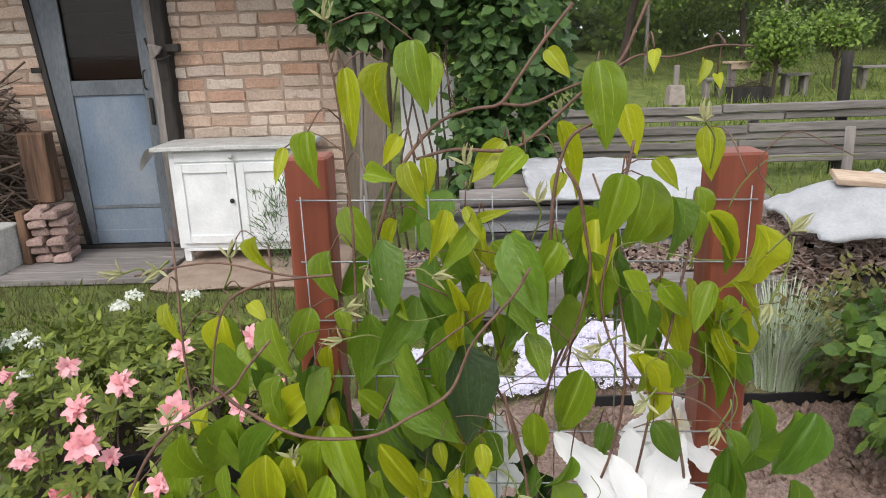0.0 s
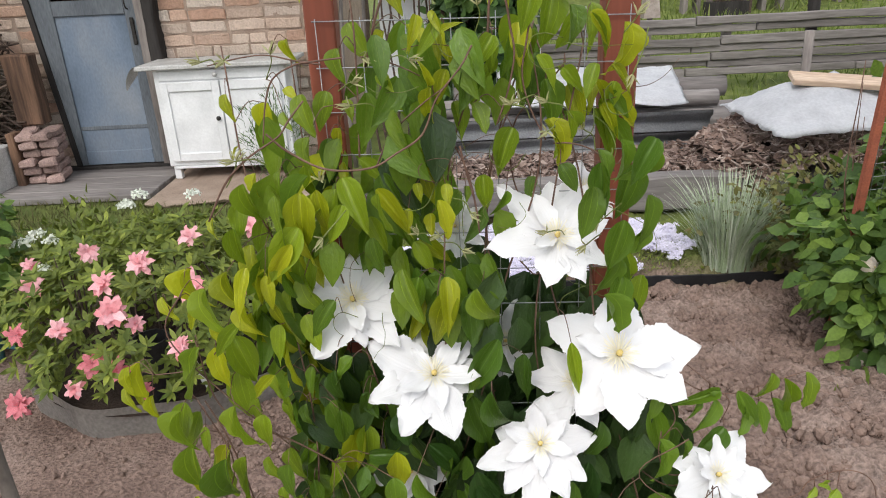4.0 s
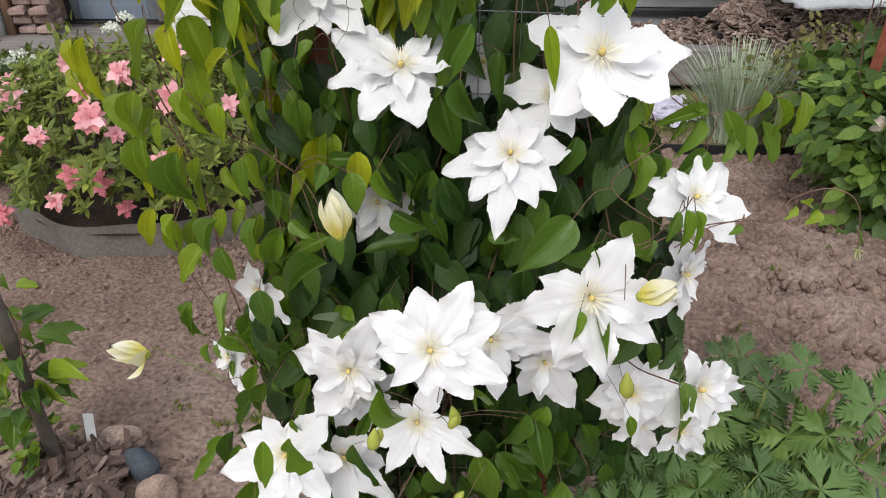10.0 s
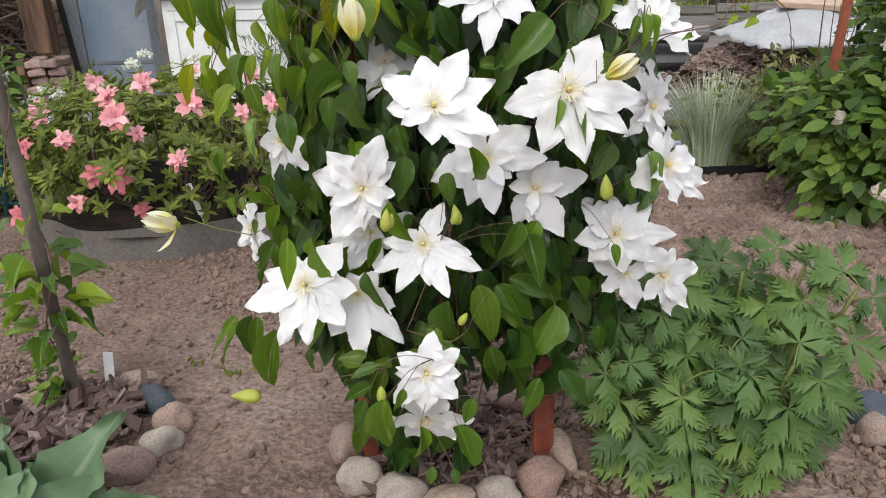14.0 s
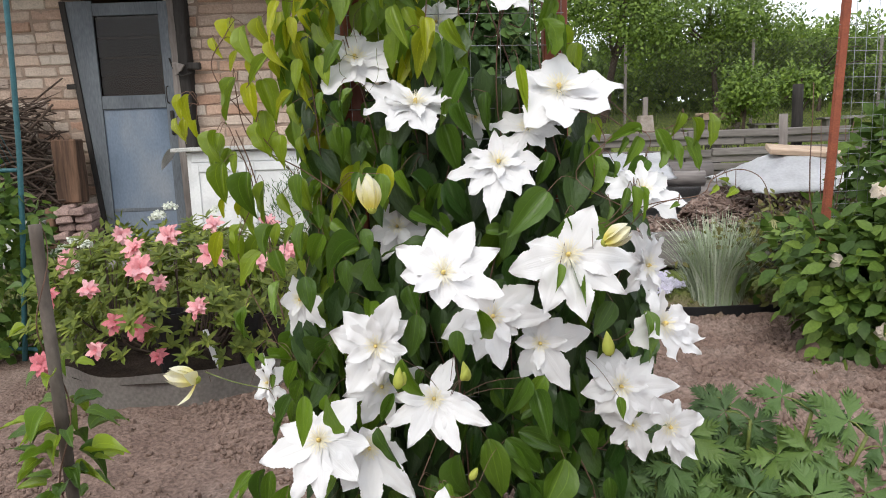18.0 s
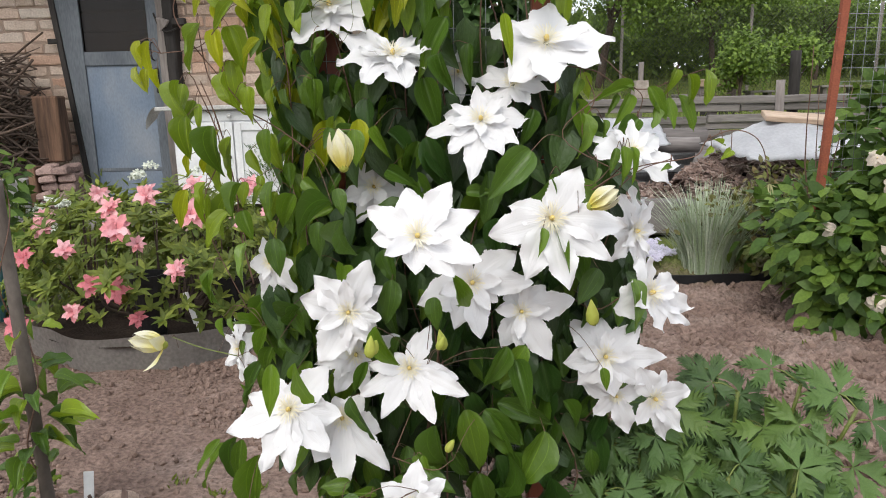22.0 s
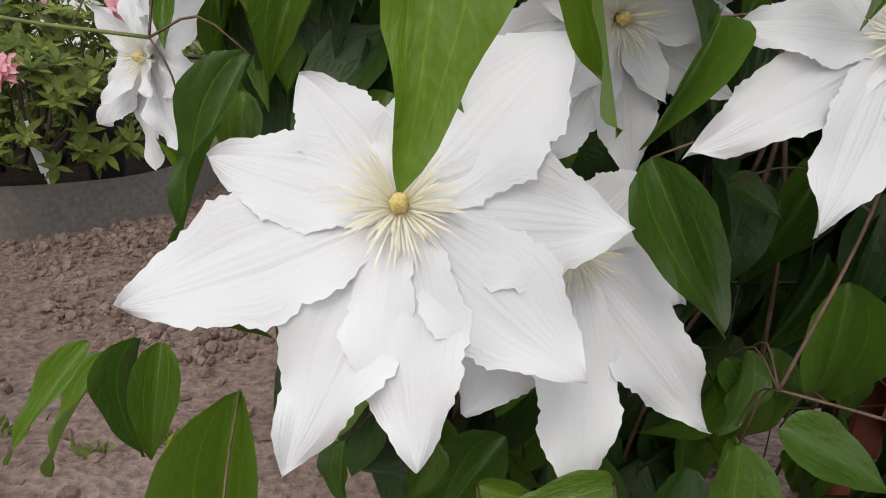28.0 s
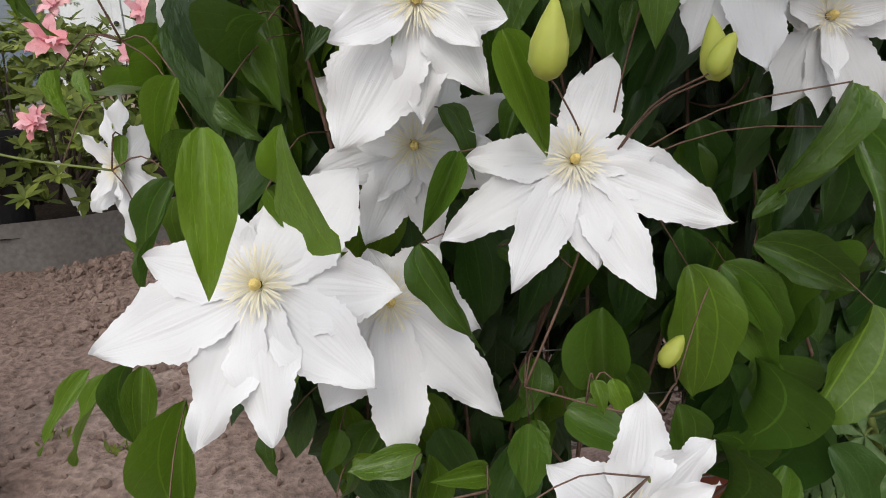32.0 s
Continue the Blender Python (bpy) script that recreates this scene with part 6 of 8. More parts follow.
seed_head(0.043, 0.500, 1.365, 0.046, 0.490, 1.394)
seed_head(-0.051, 0.500, 1.345, -0.024, 0.490, 1.345)
seed_head(-0.098, 0.490, 1.317, -0.082, 0.480, 1.326)
seed_head(-0.221, 0.470, 1.227, -0.203, 0.460, 1.258)
cane([(-0.15, 0.5, 0.846), (-0.201, 0.5, 0.883), (-0.252, 0.5, 0.911), (-0.277, 0.5, 0.93), (-0.291, 0.5, 0.965), (-0.298, 0.5, 1.033)], 0.0012, 0.0009)
cane([(-0.355, 0.5, 0.988), (-0.319, 0.5, 0.991), (-0.293, 0.5, 0.999), (-0.269, 0.5, 1.023)], 0.0007, 0.0008)
cane([(-0.246, 0.5, 0.639), (-0.259, 0.5, 0.714), (-0.262, 0.5, 0.787), (-0.28, 0.5, 0.886), (-0.301, 0.5, 0.948)], 0.0013, 0.001)
cane([(-0.184, 0.51, 0.765), (-0.174, 0.51, 0.846), (-0.173, 0.51, 0.934), (-0.18, 0.51, 1.021)], 0.0014, 0.001)

seed_head(0.499, 0.420, 0.817, 0.507, 0.420, 0.791)
# pale curling tips among the young shoots
for i in range(22):
    x, y, z = rnd.uniform(-0.22, 0.2), rnd.uniform(0.45, 0.52), rnd.uniform(1.08, 1.38)
    seed_head(x, y, z, x + rnd.uniform(-0.03, 0.03), y - rnd.uniform(0.005, 0.02), z + rnd.uniform(-0.035, 0.03))
# curly thin shoots and tendrils in the open top
for i in range(44):
    x, y, z = rnd.uniform(-0.14, 0.2), rnd.uniform(0.48, 0.57), rnd.uniform(1.05, 1.4)
    q, a, pts = Vector((x, y, z)), rnd.uniform(0, 6.28), []
    turn = rnd.uniform(-1.1, 1.1)
    for j in range(6):
        pts.append(tuple(q))
        q = q + Vector((math.cos(a), rnd.uniform(-0.4, 0.4), math.sin(a))) * rnd.uniform(0.012, 0.022)
        a += turn + rnd.uniform(-0.5, 0.5)
    cane(pts, 0.0005, 0.0003, (VINE, GREENSTEM, GREENSTEM)[i % 3])

# flower stalks in one part
pieces = []
for c, ax, r in STALKS:
    c = Vector(c)
    back = c - ax * 0.01
    root = Vector((max(-0.2, min(0.25, c.x * 0.75)), 0.57, c.z - 0.06))
    pieces.append(tube_data([root, (root + back) / 2 + Vector((0, 0, -0.03)), back - ax * 0.03, back], 0.001, 0.001, 5, 4))
for t in TIES:
    root = min(CANEPTS, key=lambda q: (q - t).length_squared + (0.002 if q.y < t.y else 0))
    if 0.004 < (root - t).length < 0.14:
        pieces.append(tube_data([t, (t + root) / 2 + Vector((0, 0, 0.012)), root], 0.0005, 0.0006, 4, 3))
tagged(merged("stalk_tangle", pieces, VINE, clematis), kind="stuff").matrix_basis = cinv


def reach(z):
    """How far the plant spreads to either side at a height."""
    zs = (0.08, 0.25, 0.4, 0.55, 0.7, 0.8, 0.95, 1.1, 1.25, 1.36)
    lo = (-0.12, -0.15, -0.25, -0.26, -0.22, -0.2, -0.22, -0.23, -0.18, -0.12)
    hi = (0.2, 0.27, 0.33, 0.38, 0.38, 0.35, 0.25, 0.23, 0.24, 0.23)
    return np.interp(z, zs, lo), np.interp(z, zs, hi)


def lo_side(z):
    """The left part of the plant, where young light leaves take over."""
    return np.interp(z, (0.6, 0.75, 1.0, 1.3), (-0.4, -0.12, -0.02, 0.1))


def clear_of_flowers(x, y, z):
    """True where a leaf would not hang before an open flower or in the gap beside the right post."""
    if 0.07 < x < 0.2 and 1.04 < z < 1.25 or 0.0 < x < 0.11 and 1.19 < z < 1.31 and y > 0.47:
        return False
    return all((x - c[0]) ** 2 + (z - 0.02 - c[2]) ** 2 > (0.95 * r) ** 2 or y > c[1] + 0.03 for c, ax, r in STALKS)


def wild_leaf():
    z = rng.uniform(0.1, 1.3)
    if z > 1.12 and rng.random() < 0.5:
        z = rng.uniform(0.1, 1.1)
    lo, hi = reach(z)
    x = rng.uniform(lo, hi)
    if x > 0.05 and z < 0.3:
        z += 0.35
    e = abs(2 * (x - lo) / (hi - lo) - 1)
    return x, z, e


count = 0
while count < 165:
    x, z, e = wild_leaf()
    y = 0.47 + 0.07 * e * e + rng.uniform(-0.03, 0.06)
    if not clear_of_flowers(x, y, z) or (z > 1.08 and rng.random() < 0.6) or (x < lo_side(z) and rng.random() < 0.3):
        continue
    ln = rng.uniform(0.05, 0.09)
    d = Vector((rng.normal(0, 0.45) + 0.4 * (x - 0.05), rng.uniform(-0.35, 0.1), -1)).normalized() * ln
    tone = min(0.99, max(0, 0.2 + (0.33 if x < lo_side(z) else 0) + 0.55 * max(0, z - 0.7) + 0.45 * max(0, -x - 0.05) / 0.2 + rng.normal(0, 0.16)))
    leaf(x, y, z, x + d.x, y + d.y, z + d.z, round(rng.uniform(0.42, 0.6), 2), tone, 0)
    count += 1
# leaves hanging before the upper part of the right post
for i in range(12):
    x, z = rng.uniform(0.15, 0.23), rng.uniform(1.08, 1.27)
    y, ln = rng.uniform(0.43, 0.48), rng.uniform(0.045, 0.07)
    d = Vector((rng.normal(0, 0.3), rng.uniform(-0.3, 0.1), -1)).normalized() * ln
    leaf(x, y, z, x + d.x, y + d.y, z + d.z, round(rng.uniform(0.4, 0.55), 2), rng.uniform(0.25, 0.5), 0)
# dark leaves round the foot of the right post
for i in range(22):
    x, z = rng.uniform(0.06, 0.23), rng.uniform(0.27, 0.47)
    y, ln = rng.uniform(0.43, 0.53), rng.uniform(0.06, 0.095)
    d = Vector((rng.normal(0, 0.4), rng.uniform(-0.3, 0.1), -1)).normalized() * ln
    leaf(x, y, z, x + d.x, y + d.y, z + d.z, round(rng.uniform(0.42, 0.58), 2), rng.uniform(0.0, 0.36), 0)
# curled young leaves near the top of the posts
for i in range(150):
    left = i < 65
    x = rng.uniform(-0.24, 0.02) if left else rng.uniform(-0.02, 0.2)
    z = rng.uniform(1.0, 1.24) if left else rng.uniform(1.2, 1.39)
    y = rng.uniform(0.46, 0.56) if left else rng.uniform(0.5, 0.57)
    if not clear_of_flowers(x, y, z - 0.01):
        continue
    ln = rng.uniform(0.045, 0.072) if left else rng.uniform(0.036, 0.06)
    d = Vector((rng.normal(0, 0.55), rng.uniform(-0.5, 0.1), -1)).normalized() * ln
    leaf(x, y, z, x + d.x, y + d.y, z + d.z, round(rng.uniform(0.32, 0.56), 2), min(0.99, max(0.36, rng.normal(0.7, 0.16))), 0)
# filling leaves behind the flowers, coloured dark to deepen the shade there
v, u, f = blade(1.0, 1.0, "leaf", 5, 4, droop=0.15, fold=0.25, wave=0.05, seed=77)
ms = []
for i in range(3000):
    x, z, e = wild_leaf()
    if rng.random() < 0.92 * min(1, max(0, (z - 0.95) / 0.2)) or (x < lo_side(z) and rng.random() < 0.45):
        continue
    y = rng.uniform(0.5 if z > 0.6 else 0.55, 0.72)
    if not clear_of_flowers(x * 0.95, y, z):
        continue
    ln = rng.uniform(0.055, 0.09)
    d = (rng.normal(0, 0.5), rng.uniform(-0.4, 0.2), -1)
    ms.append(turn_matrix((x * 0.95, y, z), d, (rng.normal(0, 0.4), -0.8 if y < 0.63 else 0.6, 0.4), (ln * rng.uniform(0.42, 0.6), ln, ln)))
inner = tagged(scatter("inner_leaves", (v, f, u), ms, LEAFSHADED, clematis, "dense inner leaves, green darkened for the shade inside the plant"), kind="stuff")
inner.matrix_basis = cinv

# lighter leaves of the young growth at the top and on the left side
ms = []
while len(ms) < 400:
    if rng.random() < 0.5:
        z = rng.uniform(1.05, 1.38)
        x = rng.uniform(-0.2 if z < 1.3 else -0.08, 0.13)
        y = rng.uniform(0.49, 0.66)
    else:
        z = rng.uniform(0.55, 1.25)
        lo, hi = reach(z)
        x = rng.uniform(lo, max(lo + 0.12, lo_side(z) + 0.05))
        y = rng.uniform(0.52, 0.68)
    if not clear_of_flowers(x, y, z) or (z > 1.12 and rng.random() < 0.6):
        continue
    ln = rng.uniform(0.042, 0.068) if z > 1.05 else rng.uniform(0.052, 0.085)
    ms.append(turn_matrix((x, y, z), (rng.normal(0, 0.4), rng.uniform(-0.5, 0.2), -1), (rng.normal(0, 0.5), -0.8, 0.3), (ln * rng.uniform(0.4, 0.62), ln, ln)))
young_leaves = tagged(scatter("young_leaves", (v, f, u), ms, YOUNGLEAF, clematis, "light yellow-green young leaves"), kind="stuff")
young_leaves.matrix_basis = cinv


# ---- bushes and beds ----
def crown(name, n, centre, radii, material, length, width, parent, label="", up=0.4, seed=1, lumpy=0.35, shell=0.55, droop=0.0, flat=-9.0):
    """Many small leaves through a lumpy crown with gaps, facing outwards."""
    r = np.random.default_rng(seed)
    ms = []
    while len(ms) < n:
        d = r.normal(size=3)
        d /= np.linalg.norm(d)
        k = (shell + (1 - shell) * r.random()) * (1 + lumpy * noise.noise(Vector(d * 2.2) + Vector((seed, 0, 0))) + 0.6 * lumpy * noise.noise(Vector(d * 5.0) + Vector((0, seed, 0))))
        p = np.array(centre) + d * np.array(radii) * k
        if p[2] < flat:
            continue
        if noise.noise(Vector(p * 3.1 / max(radii) ** 0.5)) < -0.28:
            continue
        way = d * 0.7 + r.normal(size=3) * 0.55 + np.array((0, 0, up - droop))
        s = length * r.uniform(0.65, 1.25)
        ms.append(turn_matrix(p, way, d + np.array((0, -0.2, 0.7)) + r.normal(size=3) * 0.3, (s, s, s)))
    return scatter(name, simple_leaf(1.0, width / length), ms, material, parent, label)


def azalea_flower(parent, x, y, z, size, seed):
    r = random.Random(seed)
    f = put("blossom", raw("stamens", *tube_data([(0, 0, 0), (0, 0, 0.5), (0.1, 0.1, 0.8)], 0.03, 0.015, 4, 2), PINK), parent)
    f.matrix_basis = parent.matrix_world.inverted() @ facing((x, y, z), (r.uniform(-0.6, 0.6), -1, r.uniform(0.2, 0.9)), (r.uniform(-0.4, 0.4), 0.1, 1), size * 1.28)
    n = r.choice((11, 13, 15))
    for i in range(n):
        a = 2 * math.pi * i / n + r.uniform(-0.2, 0.2)
        put("petal", (AZC if seed in (4, 6, 7, 9, 13) else AZP)[i % 3], f, Matrix.Rotation(a, 4, "Z") @ Matrix.Rotation(0.15 + 0.4 * (i % 3) + r.uniform(-0.2, 0.2), 4, "X") @ Matrix.Diagonal((1, r.uniform(0.7, 1.1), 1, 1)))


FADED = [blade_mesh("faded_petal", CREAMBLOOM, 1.0, 0.6, "petal", 6, 4, droop=0.3, fold=0.1, wave=0.25, seed=110 + i) for i in range(2)]
AZP = [blade_mesh("azalea_petal", PINK, 1.0, 0.8, "broad", 9, 4, droop=0.35, fold=0.1, wave=0.5, seed=90 + i) for i in range(3)]
AZC = [blade_mesh("azalea_petal", CORAL, 1.0, 0.8, "broad", 9, 4, droop=0.35, fold=0.1, wave=0.5, seed=90 + i) for i in range(3)]

bed = empty("azalea_bed", -1.08, 2.2, 0, "round raised bed with grey flexible plastic edging", "flower bed", kind="structure")
binv = bed.matrix_world.inverted()
bm = bmesh.new()
ring = []
for i in range(49):
    a = math.pi * (0.93 + 1.14 * i / 48)
    rr = 0.5 + 0.012 * math.sin(i * 0.7)
    for zz, dr in ((-0.02, 0.0), (0.05, 0.006), (0.125 + 0.006 * math.sin(i * 0.5), 0.012)):
        ring.append(bm.verts.new((-1.08 + (rr + dr) * math.cos(a) * 1.04, 2.22 + (rr + dr) * math.sin(a) * 0.95, zz)))
for i in range(48):
    for j in range(2):
        bm.faces.new([ring[3 * i + j], ring[3 * i + 3 + j], ring[3 * i + 4 + j], ring[3 * i + 1 + j]])
bmesh.ops.solidify(bm, geom=list(bm.faces), thickness=0.008)
part("edging", bm, RUBBER, bed, m=binv)
bm = bmesh.new()
bmesh.ops.create_circle(bm, cap_ends=True, segments=40, radius=0.5)
bmesh.ops.translate(bm, vec=(-1.08, 2.23, 0.09), verts=bm.verts)
part("bed_soil", bm, DARKSOIL, bed, "dark brown bed soil with litter", m=binv)

azalea = empty("azalea_bush", -1.08, 2.2, 0.09, "azalea bush with pink double flowers in the edged bed", "azalea")
ainv = azalea.matrix_world.inverted()
pieces = []
for i in range(46):
    a, t = rnd.uniform(0, 6.28), rnd.uniform(0.2, 1.0)
    e = Vector((-1.08 + 0.5 * t * math.cos(a), 2.2 + 0.47 * t * math.sin(a), rnd.uniform(0.3, 0.58)))
    s = Vector((-1.08 + 0.16 * math.cos(a), 2.2 + 0.14 * math.sin(a), 0.09))
    pieces.append(tube_data([s, (s + e) / 2 + Vector((0.06 * math.cos(a), 0.06 * math.sin(a), -0.04)), e], 0.007, 0.002, 5, 4))
tagged(merged("branch_tangle", pieces, BARK, azalea), kind="stuff").matrix_basis = ainv
# leaf rosettes at the shoot ends
ms = []
r = np.random.default_rng(3)
for i in range(800):
    d = r.normal(size=3)
    d /= np.linalg.norm(d)
    if d[2] < -0.55:
        continue
    k = 0.75 + 0.28 * r.random() + 0.22 * noise.noise(Vector(d * 3))
    c = np.array((-1.08, 2.2, 0.3)) + d * np.array((0.56, 0.56, 0.3)) * k
    if c[2] < 0.13 or (c[2] < 0.3 and c[0] > -1.3 and c[1] < 2.1 and r.random() < 0.6):
        continue
    ax = d * 0.6 + np.array((0, -0.15, 0.9)) + r.normal(size=3) * 0.25
    ax /= np.linalg.norm(ax)
    for j in range(8):
        w = 2 * math.pi * j / 8 + r.uniform(-0.3, 0.3)
        side = np.cross(ax, (math.cos(w), math.sin(w), 0.2))
        side /= np.linalg.norm(side)
        s = r.uniform(0.034, 0.062)
        ms.append(turn_matrix(c, side + ax * r.uniform(0.1, 0.9), ax, (s, s, s)))
tagged(scatter("leaves", simple_leaf(1.0, 0.36), ms, AZLEAF, azalea, "light green narrow leaves in rosettes"), kind="stuff").matrix_basis = ainv
for i, (fx, fy, fz, fs) in enumerate(((-0.99, 1.62, 0.53, 0.042), (-1.05, 1.72, 0.58, 0.036), (-0.8, 1.75, 0.55, 0.042), (-0.96, 1.8, 0.61, 0.036), (-1.36, 1.72, 0.42, 0.032), (-1.2, 1.68, 0.45, 0.03), (-1.11, 1.66, 0.34, 0.036),
                                      (-1.03, 1.64, 0.32, 0.042), (-0.83, 1.66, 0.38, 0.032), (-1.38, 1.66, 0.2, 0.036), (-1.2, 1.68, 0.24, 0.028), (-0.58, 1.95, 0.52, 0.034), (-0.66, 1.85, 0.5, 0.028), (-1.0, 1.71, 0.2, 0.03), (-0.87, 2.0, 0.62, 0.034),
                                      (-1.2, 1.95, 0.6, 0.03), (-0.7, 2.15, 0.6, 0.034), (-1.42, 1.95, 0.48, 0.036), (-1.5, 2.1, 0.5, 0.032), (-0.95, 1.66, 0.47, 0.024))):
    azalea_flower(azalea, fx, fy, fz, fs, i)

for i, (px, py, pr, ph) in enumerate(((-1.0, 1.83, 0.06, 0.24), (-0.75, 1.95, 0.055, 0.2))):
    bm = bmesh.new()
    prof = ((0.72, 0.0), (0.98, 0.9), (1.05, 0.9), (1.06, 1.0), (0.95, 1.0), (0.9, 0.85), (0.66, 0.05))
    vs = [[bm.verts.new((px + pr * a * math.cos(k * math.pi / 10), py + pr * a * math.sin(k * math.pi / 10), 0.091 + ph * b)) for k in range(20)] for a, b in prof]
    for q in range(len(prof) - 1):
        for k in range(20):
            bm.faces.new([vs[q][k], vs[q][(k + 1) % 20], vs[q + 1][(k + 1) % 20], vs[q + 1][k]])
    tagged(part("plant_pot", bm, BLACKPLASTIC, None), "black plastic plant pot standing in the azalea bed", "pot", "pots in the azalea bed")
tag = part("plant_tag", box(-0.01, 0.01, -0.0015, 0.0015, 0.0, 0.12, 0.002), WHITEPAINT, None, m=pose(-0.85, 1.84, 0.14, 0, -14, 0))
part("spike", box(-0.004, 0.004, -0.0013, 0.0013, -0.06, -0.0005, 0.001), WHITEPAINT, tag)
tagged(tag, "white plastic plant tag stuck in the azalea bed", "plant tag")

# white-flowering low shrub behind the azalea
snow = empty("white_flowering_shrub", -1.45, 2.75, 0, "low green shrub with round white flower heads", "shrub")
sinv = snow.matrix_world.inverted()
tagged(crown("leaves", 2600, (-1.45, 2.6, 0.2), (0.7, 0.32, 0.34), AZLEAF, 0.045, 0.022, snow, seed=5, flat=0.03), kind="stuff").matrix_basis = sinv
for i, (hx, hy, hz) in enumerate(((-1.24, 2.39, 0.62), (-1.2, 2.42, 0.65), (-1.28, 2.45, 0.6), (-1.55, 2.35, 0.5), (-1.62, 2.38, 0.52), (-1.5, 2.33, 0.44), (-1.58, 2.3, 0.4), (-1.68, 2.4, 0.48), (-1.75, 2.45, 0.45), (-1.02, 2.5, 0.62), (-1.9, 2.55, 0.5))):
    rr = np.random.default_rng(50 + i)
    ms = []
    for j in range(70):
        d = rr.normal(size=3)
        d[2] = abs(d[2]) + 0.1
        d /= np.linalg.norm(d)
        ms.append(turn_matrix(np.array((hx, hy, hz)) + d * 0.026 * np.array((1.1, 1.1, 0.8)), rr.normal(size=3), d, (0.014, 0.014, 0.014)))
    scatter("flower_head", simple_leaf(1.0, 0.9, 0.1), ms, WHITEBLOOM, snow, "rounded white flower head").matrix_basis = sinv

# grass clump, phlox and edging of the back bed
edge = part("bed_edging", box(0.55, 1.75, 2.70, 2.708, -0.01, 0.062, 0.003, 0.008, 16), BLACKPLASTIC, None)
tagged(edge, "black plastic strip edging the raised bed", "edging", kind="structure")
ms = []
r = np.random.default_rng(8)
pieces = []
for i in range(620):
    a, ln = r.uniform(0, 6.28), r.uniform(0.28, 0.5)
    rr = 0.13 * math.sqrt(r.random())
    b = Vector((1.35 + rr * math.cos(a), 2.82 + rr * 0.8 * math.sin(a), 0.05))
    lean = r.uniform(0.05, 0.75) * (0.4 + rr / 0.13 * 0.6)
    side = Vector((-math.sin(a), math.cos(a), 0))
    vv, ff = [], []
    for s in range(6):
        t = s / 5
        c = b + Vector((math.cos(a), math.sin(a), 0)) * ln * lean * t ** 1.6 + Vector((0, 0, ln * (t - 0.35 * lean * t ** 2.5)))
        w = 0.0042 * (1 - t ** 2) + 0.0004
        vv += [c - side * w, c + side * w]
        if s:
            ff.append([2 * s - 2, 2 * s - 1, 2 * s + 1, 2 * s])
    pieces.append((vv, ff))
tagged(merged("ornamental_grass", pieces, VARIEGATED), "clump of white and green striped ornamental grass", "grass")
phlox = empty("phlox_patch", 0.55, 2.95, 0.08, "carpet of pale lilac-white creeping phlox in bloom", "phlox")
pinv = phlox.matrix_world.inverted()
ms, mg = [], []
for i in range(6500):
    x, y = r.uniform(-0.25, 1.3), r.uniform(2.74, 3.42)
    d = noise.noise(Vector((x * 3, y * 3, 1)))
    z = ground_z(x, y) + 0.05 + 0.05 * max(0, d) + r.uniform(0, 0.02)
    rim = ((x - 0.52) / 0.72) ** 2 + ((y - 3.05) / 0.42) ** 2 + 0.5 * noise.noise(Vector((x * 5, y * 5, 4)))
    if d < -0.42 or rim > 1:
        continue
    ms.append(turn_matrix((x, y, z), r.normal(size=3) * (1, 1, 0.3), (0, -0.5, 1), (0.013, 0.013, 0.013)))
star = [], []
for j in range(5):
    a = 2 * math.pi * j / 5
    q = len(star[0])
    star[0].extend([(0, 0, 0), (math.cos(a - 0.42), math.sin(a - 0.42), 0.15), (1.1 * math.cos(a), 1.1 * math.sin(a), 0.1), (math.cos(a + 0.42), math.sin(a + 0.42), 0.15)])
    star[1].append([q, q + 1, q + 2, q + 3])
tagged(scatter("blossoms", star, ms, PHLOXW, phlox, "pale lilac-white star flowers"), kind="stuff").matrix_basis = pinv
for i in range(9000):
    x, y = r.uniform(-0.4, 1.35), r.uniform(2.73, 3.5)
    if ((x - 0.5) / 0.86) ** 2 + ((y - 3.08) / 0.46) ** 2 + 0.5 * noise.noise(Vector((x * 5, y * 5, 4))) > 1:
        continue
    z = ground_z(x, y) + r.uniform(0, 0.055)
    mg.append(turn_matrix((x, y, z), r.normal(size=3) * (1, 1, 0.6) + (0, 0, 0.6), (0, -0.3, 1), (0.02, 0.02, 0.02)))
tagged(scatter("leaves", simple_leaf(1.0, 0.3), mg, AZLEAF, phlox, "fine green needle leaves"), kind="stuff").matrix_basis = pinv

# timber edge, chips, slate sheets, logs and covered heap
tagged(part("timber_edge", box(-0.5, 1.95, 3.5, 3.62, 0.1, 0.3, 0.012, 0.012, 14), GREYWOOD, None), "weathered grey beam that holds the chip heap", "beam")
bm = bmesh.new()
bmesh.ops.create_cube(bm, size=1)
chip = ([(v.co.x * (1 - 0.3 * v.co.y), v.co.y * (0.5 + 0.25 * v.co.x), v.co.z * 0.09 + 0.1 * v.co.x * v.co.y) for v in bm.verts], [[v.index for v in f.verts] for f in bm.faces])
bm.free()


def chips(name, n, x0, x1, y0, y1, height, size, label, seed, material=None, slim=1.0):
    r = np.random.default_rng(seed)
    ms = []
    for i in range(n):
        x, y = r.uniform(x0, x1), r.uniform(y0, y1)
        m = np.eye(4)
        s = size * r.uniform(0.5, 1.3)
        m[:3, :3] = np.array(Euler((r.normal(0, 0.5), r.normal(0, 0.5), r.uniform(0, 6.28))).to_matrix()) * s * np.array((1, slim, 1))
        m[:3, 3] = (x, y, height(x, y) + r.uniform(0, 0.02))
        ms.append(m)
    tagged(scatter(name, chip, ms, material or CHIP, smooth=False), label, "wood chips", kind="stuff")


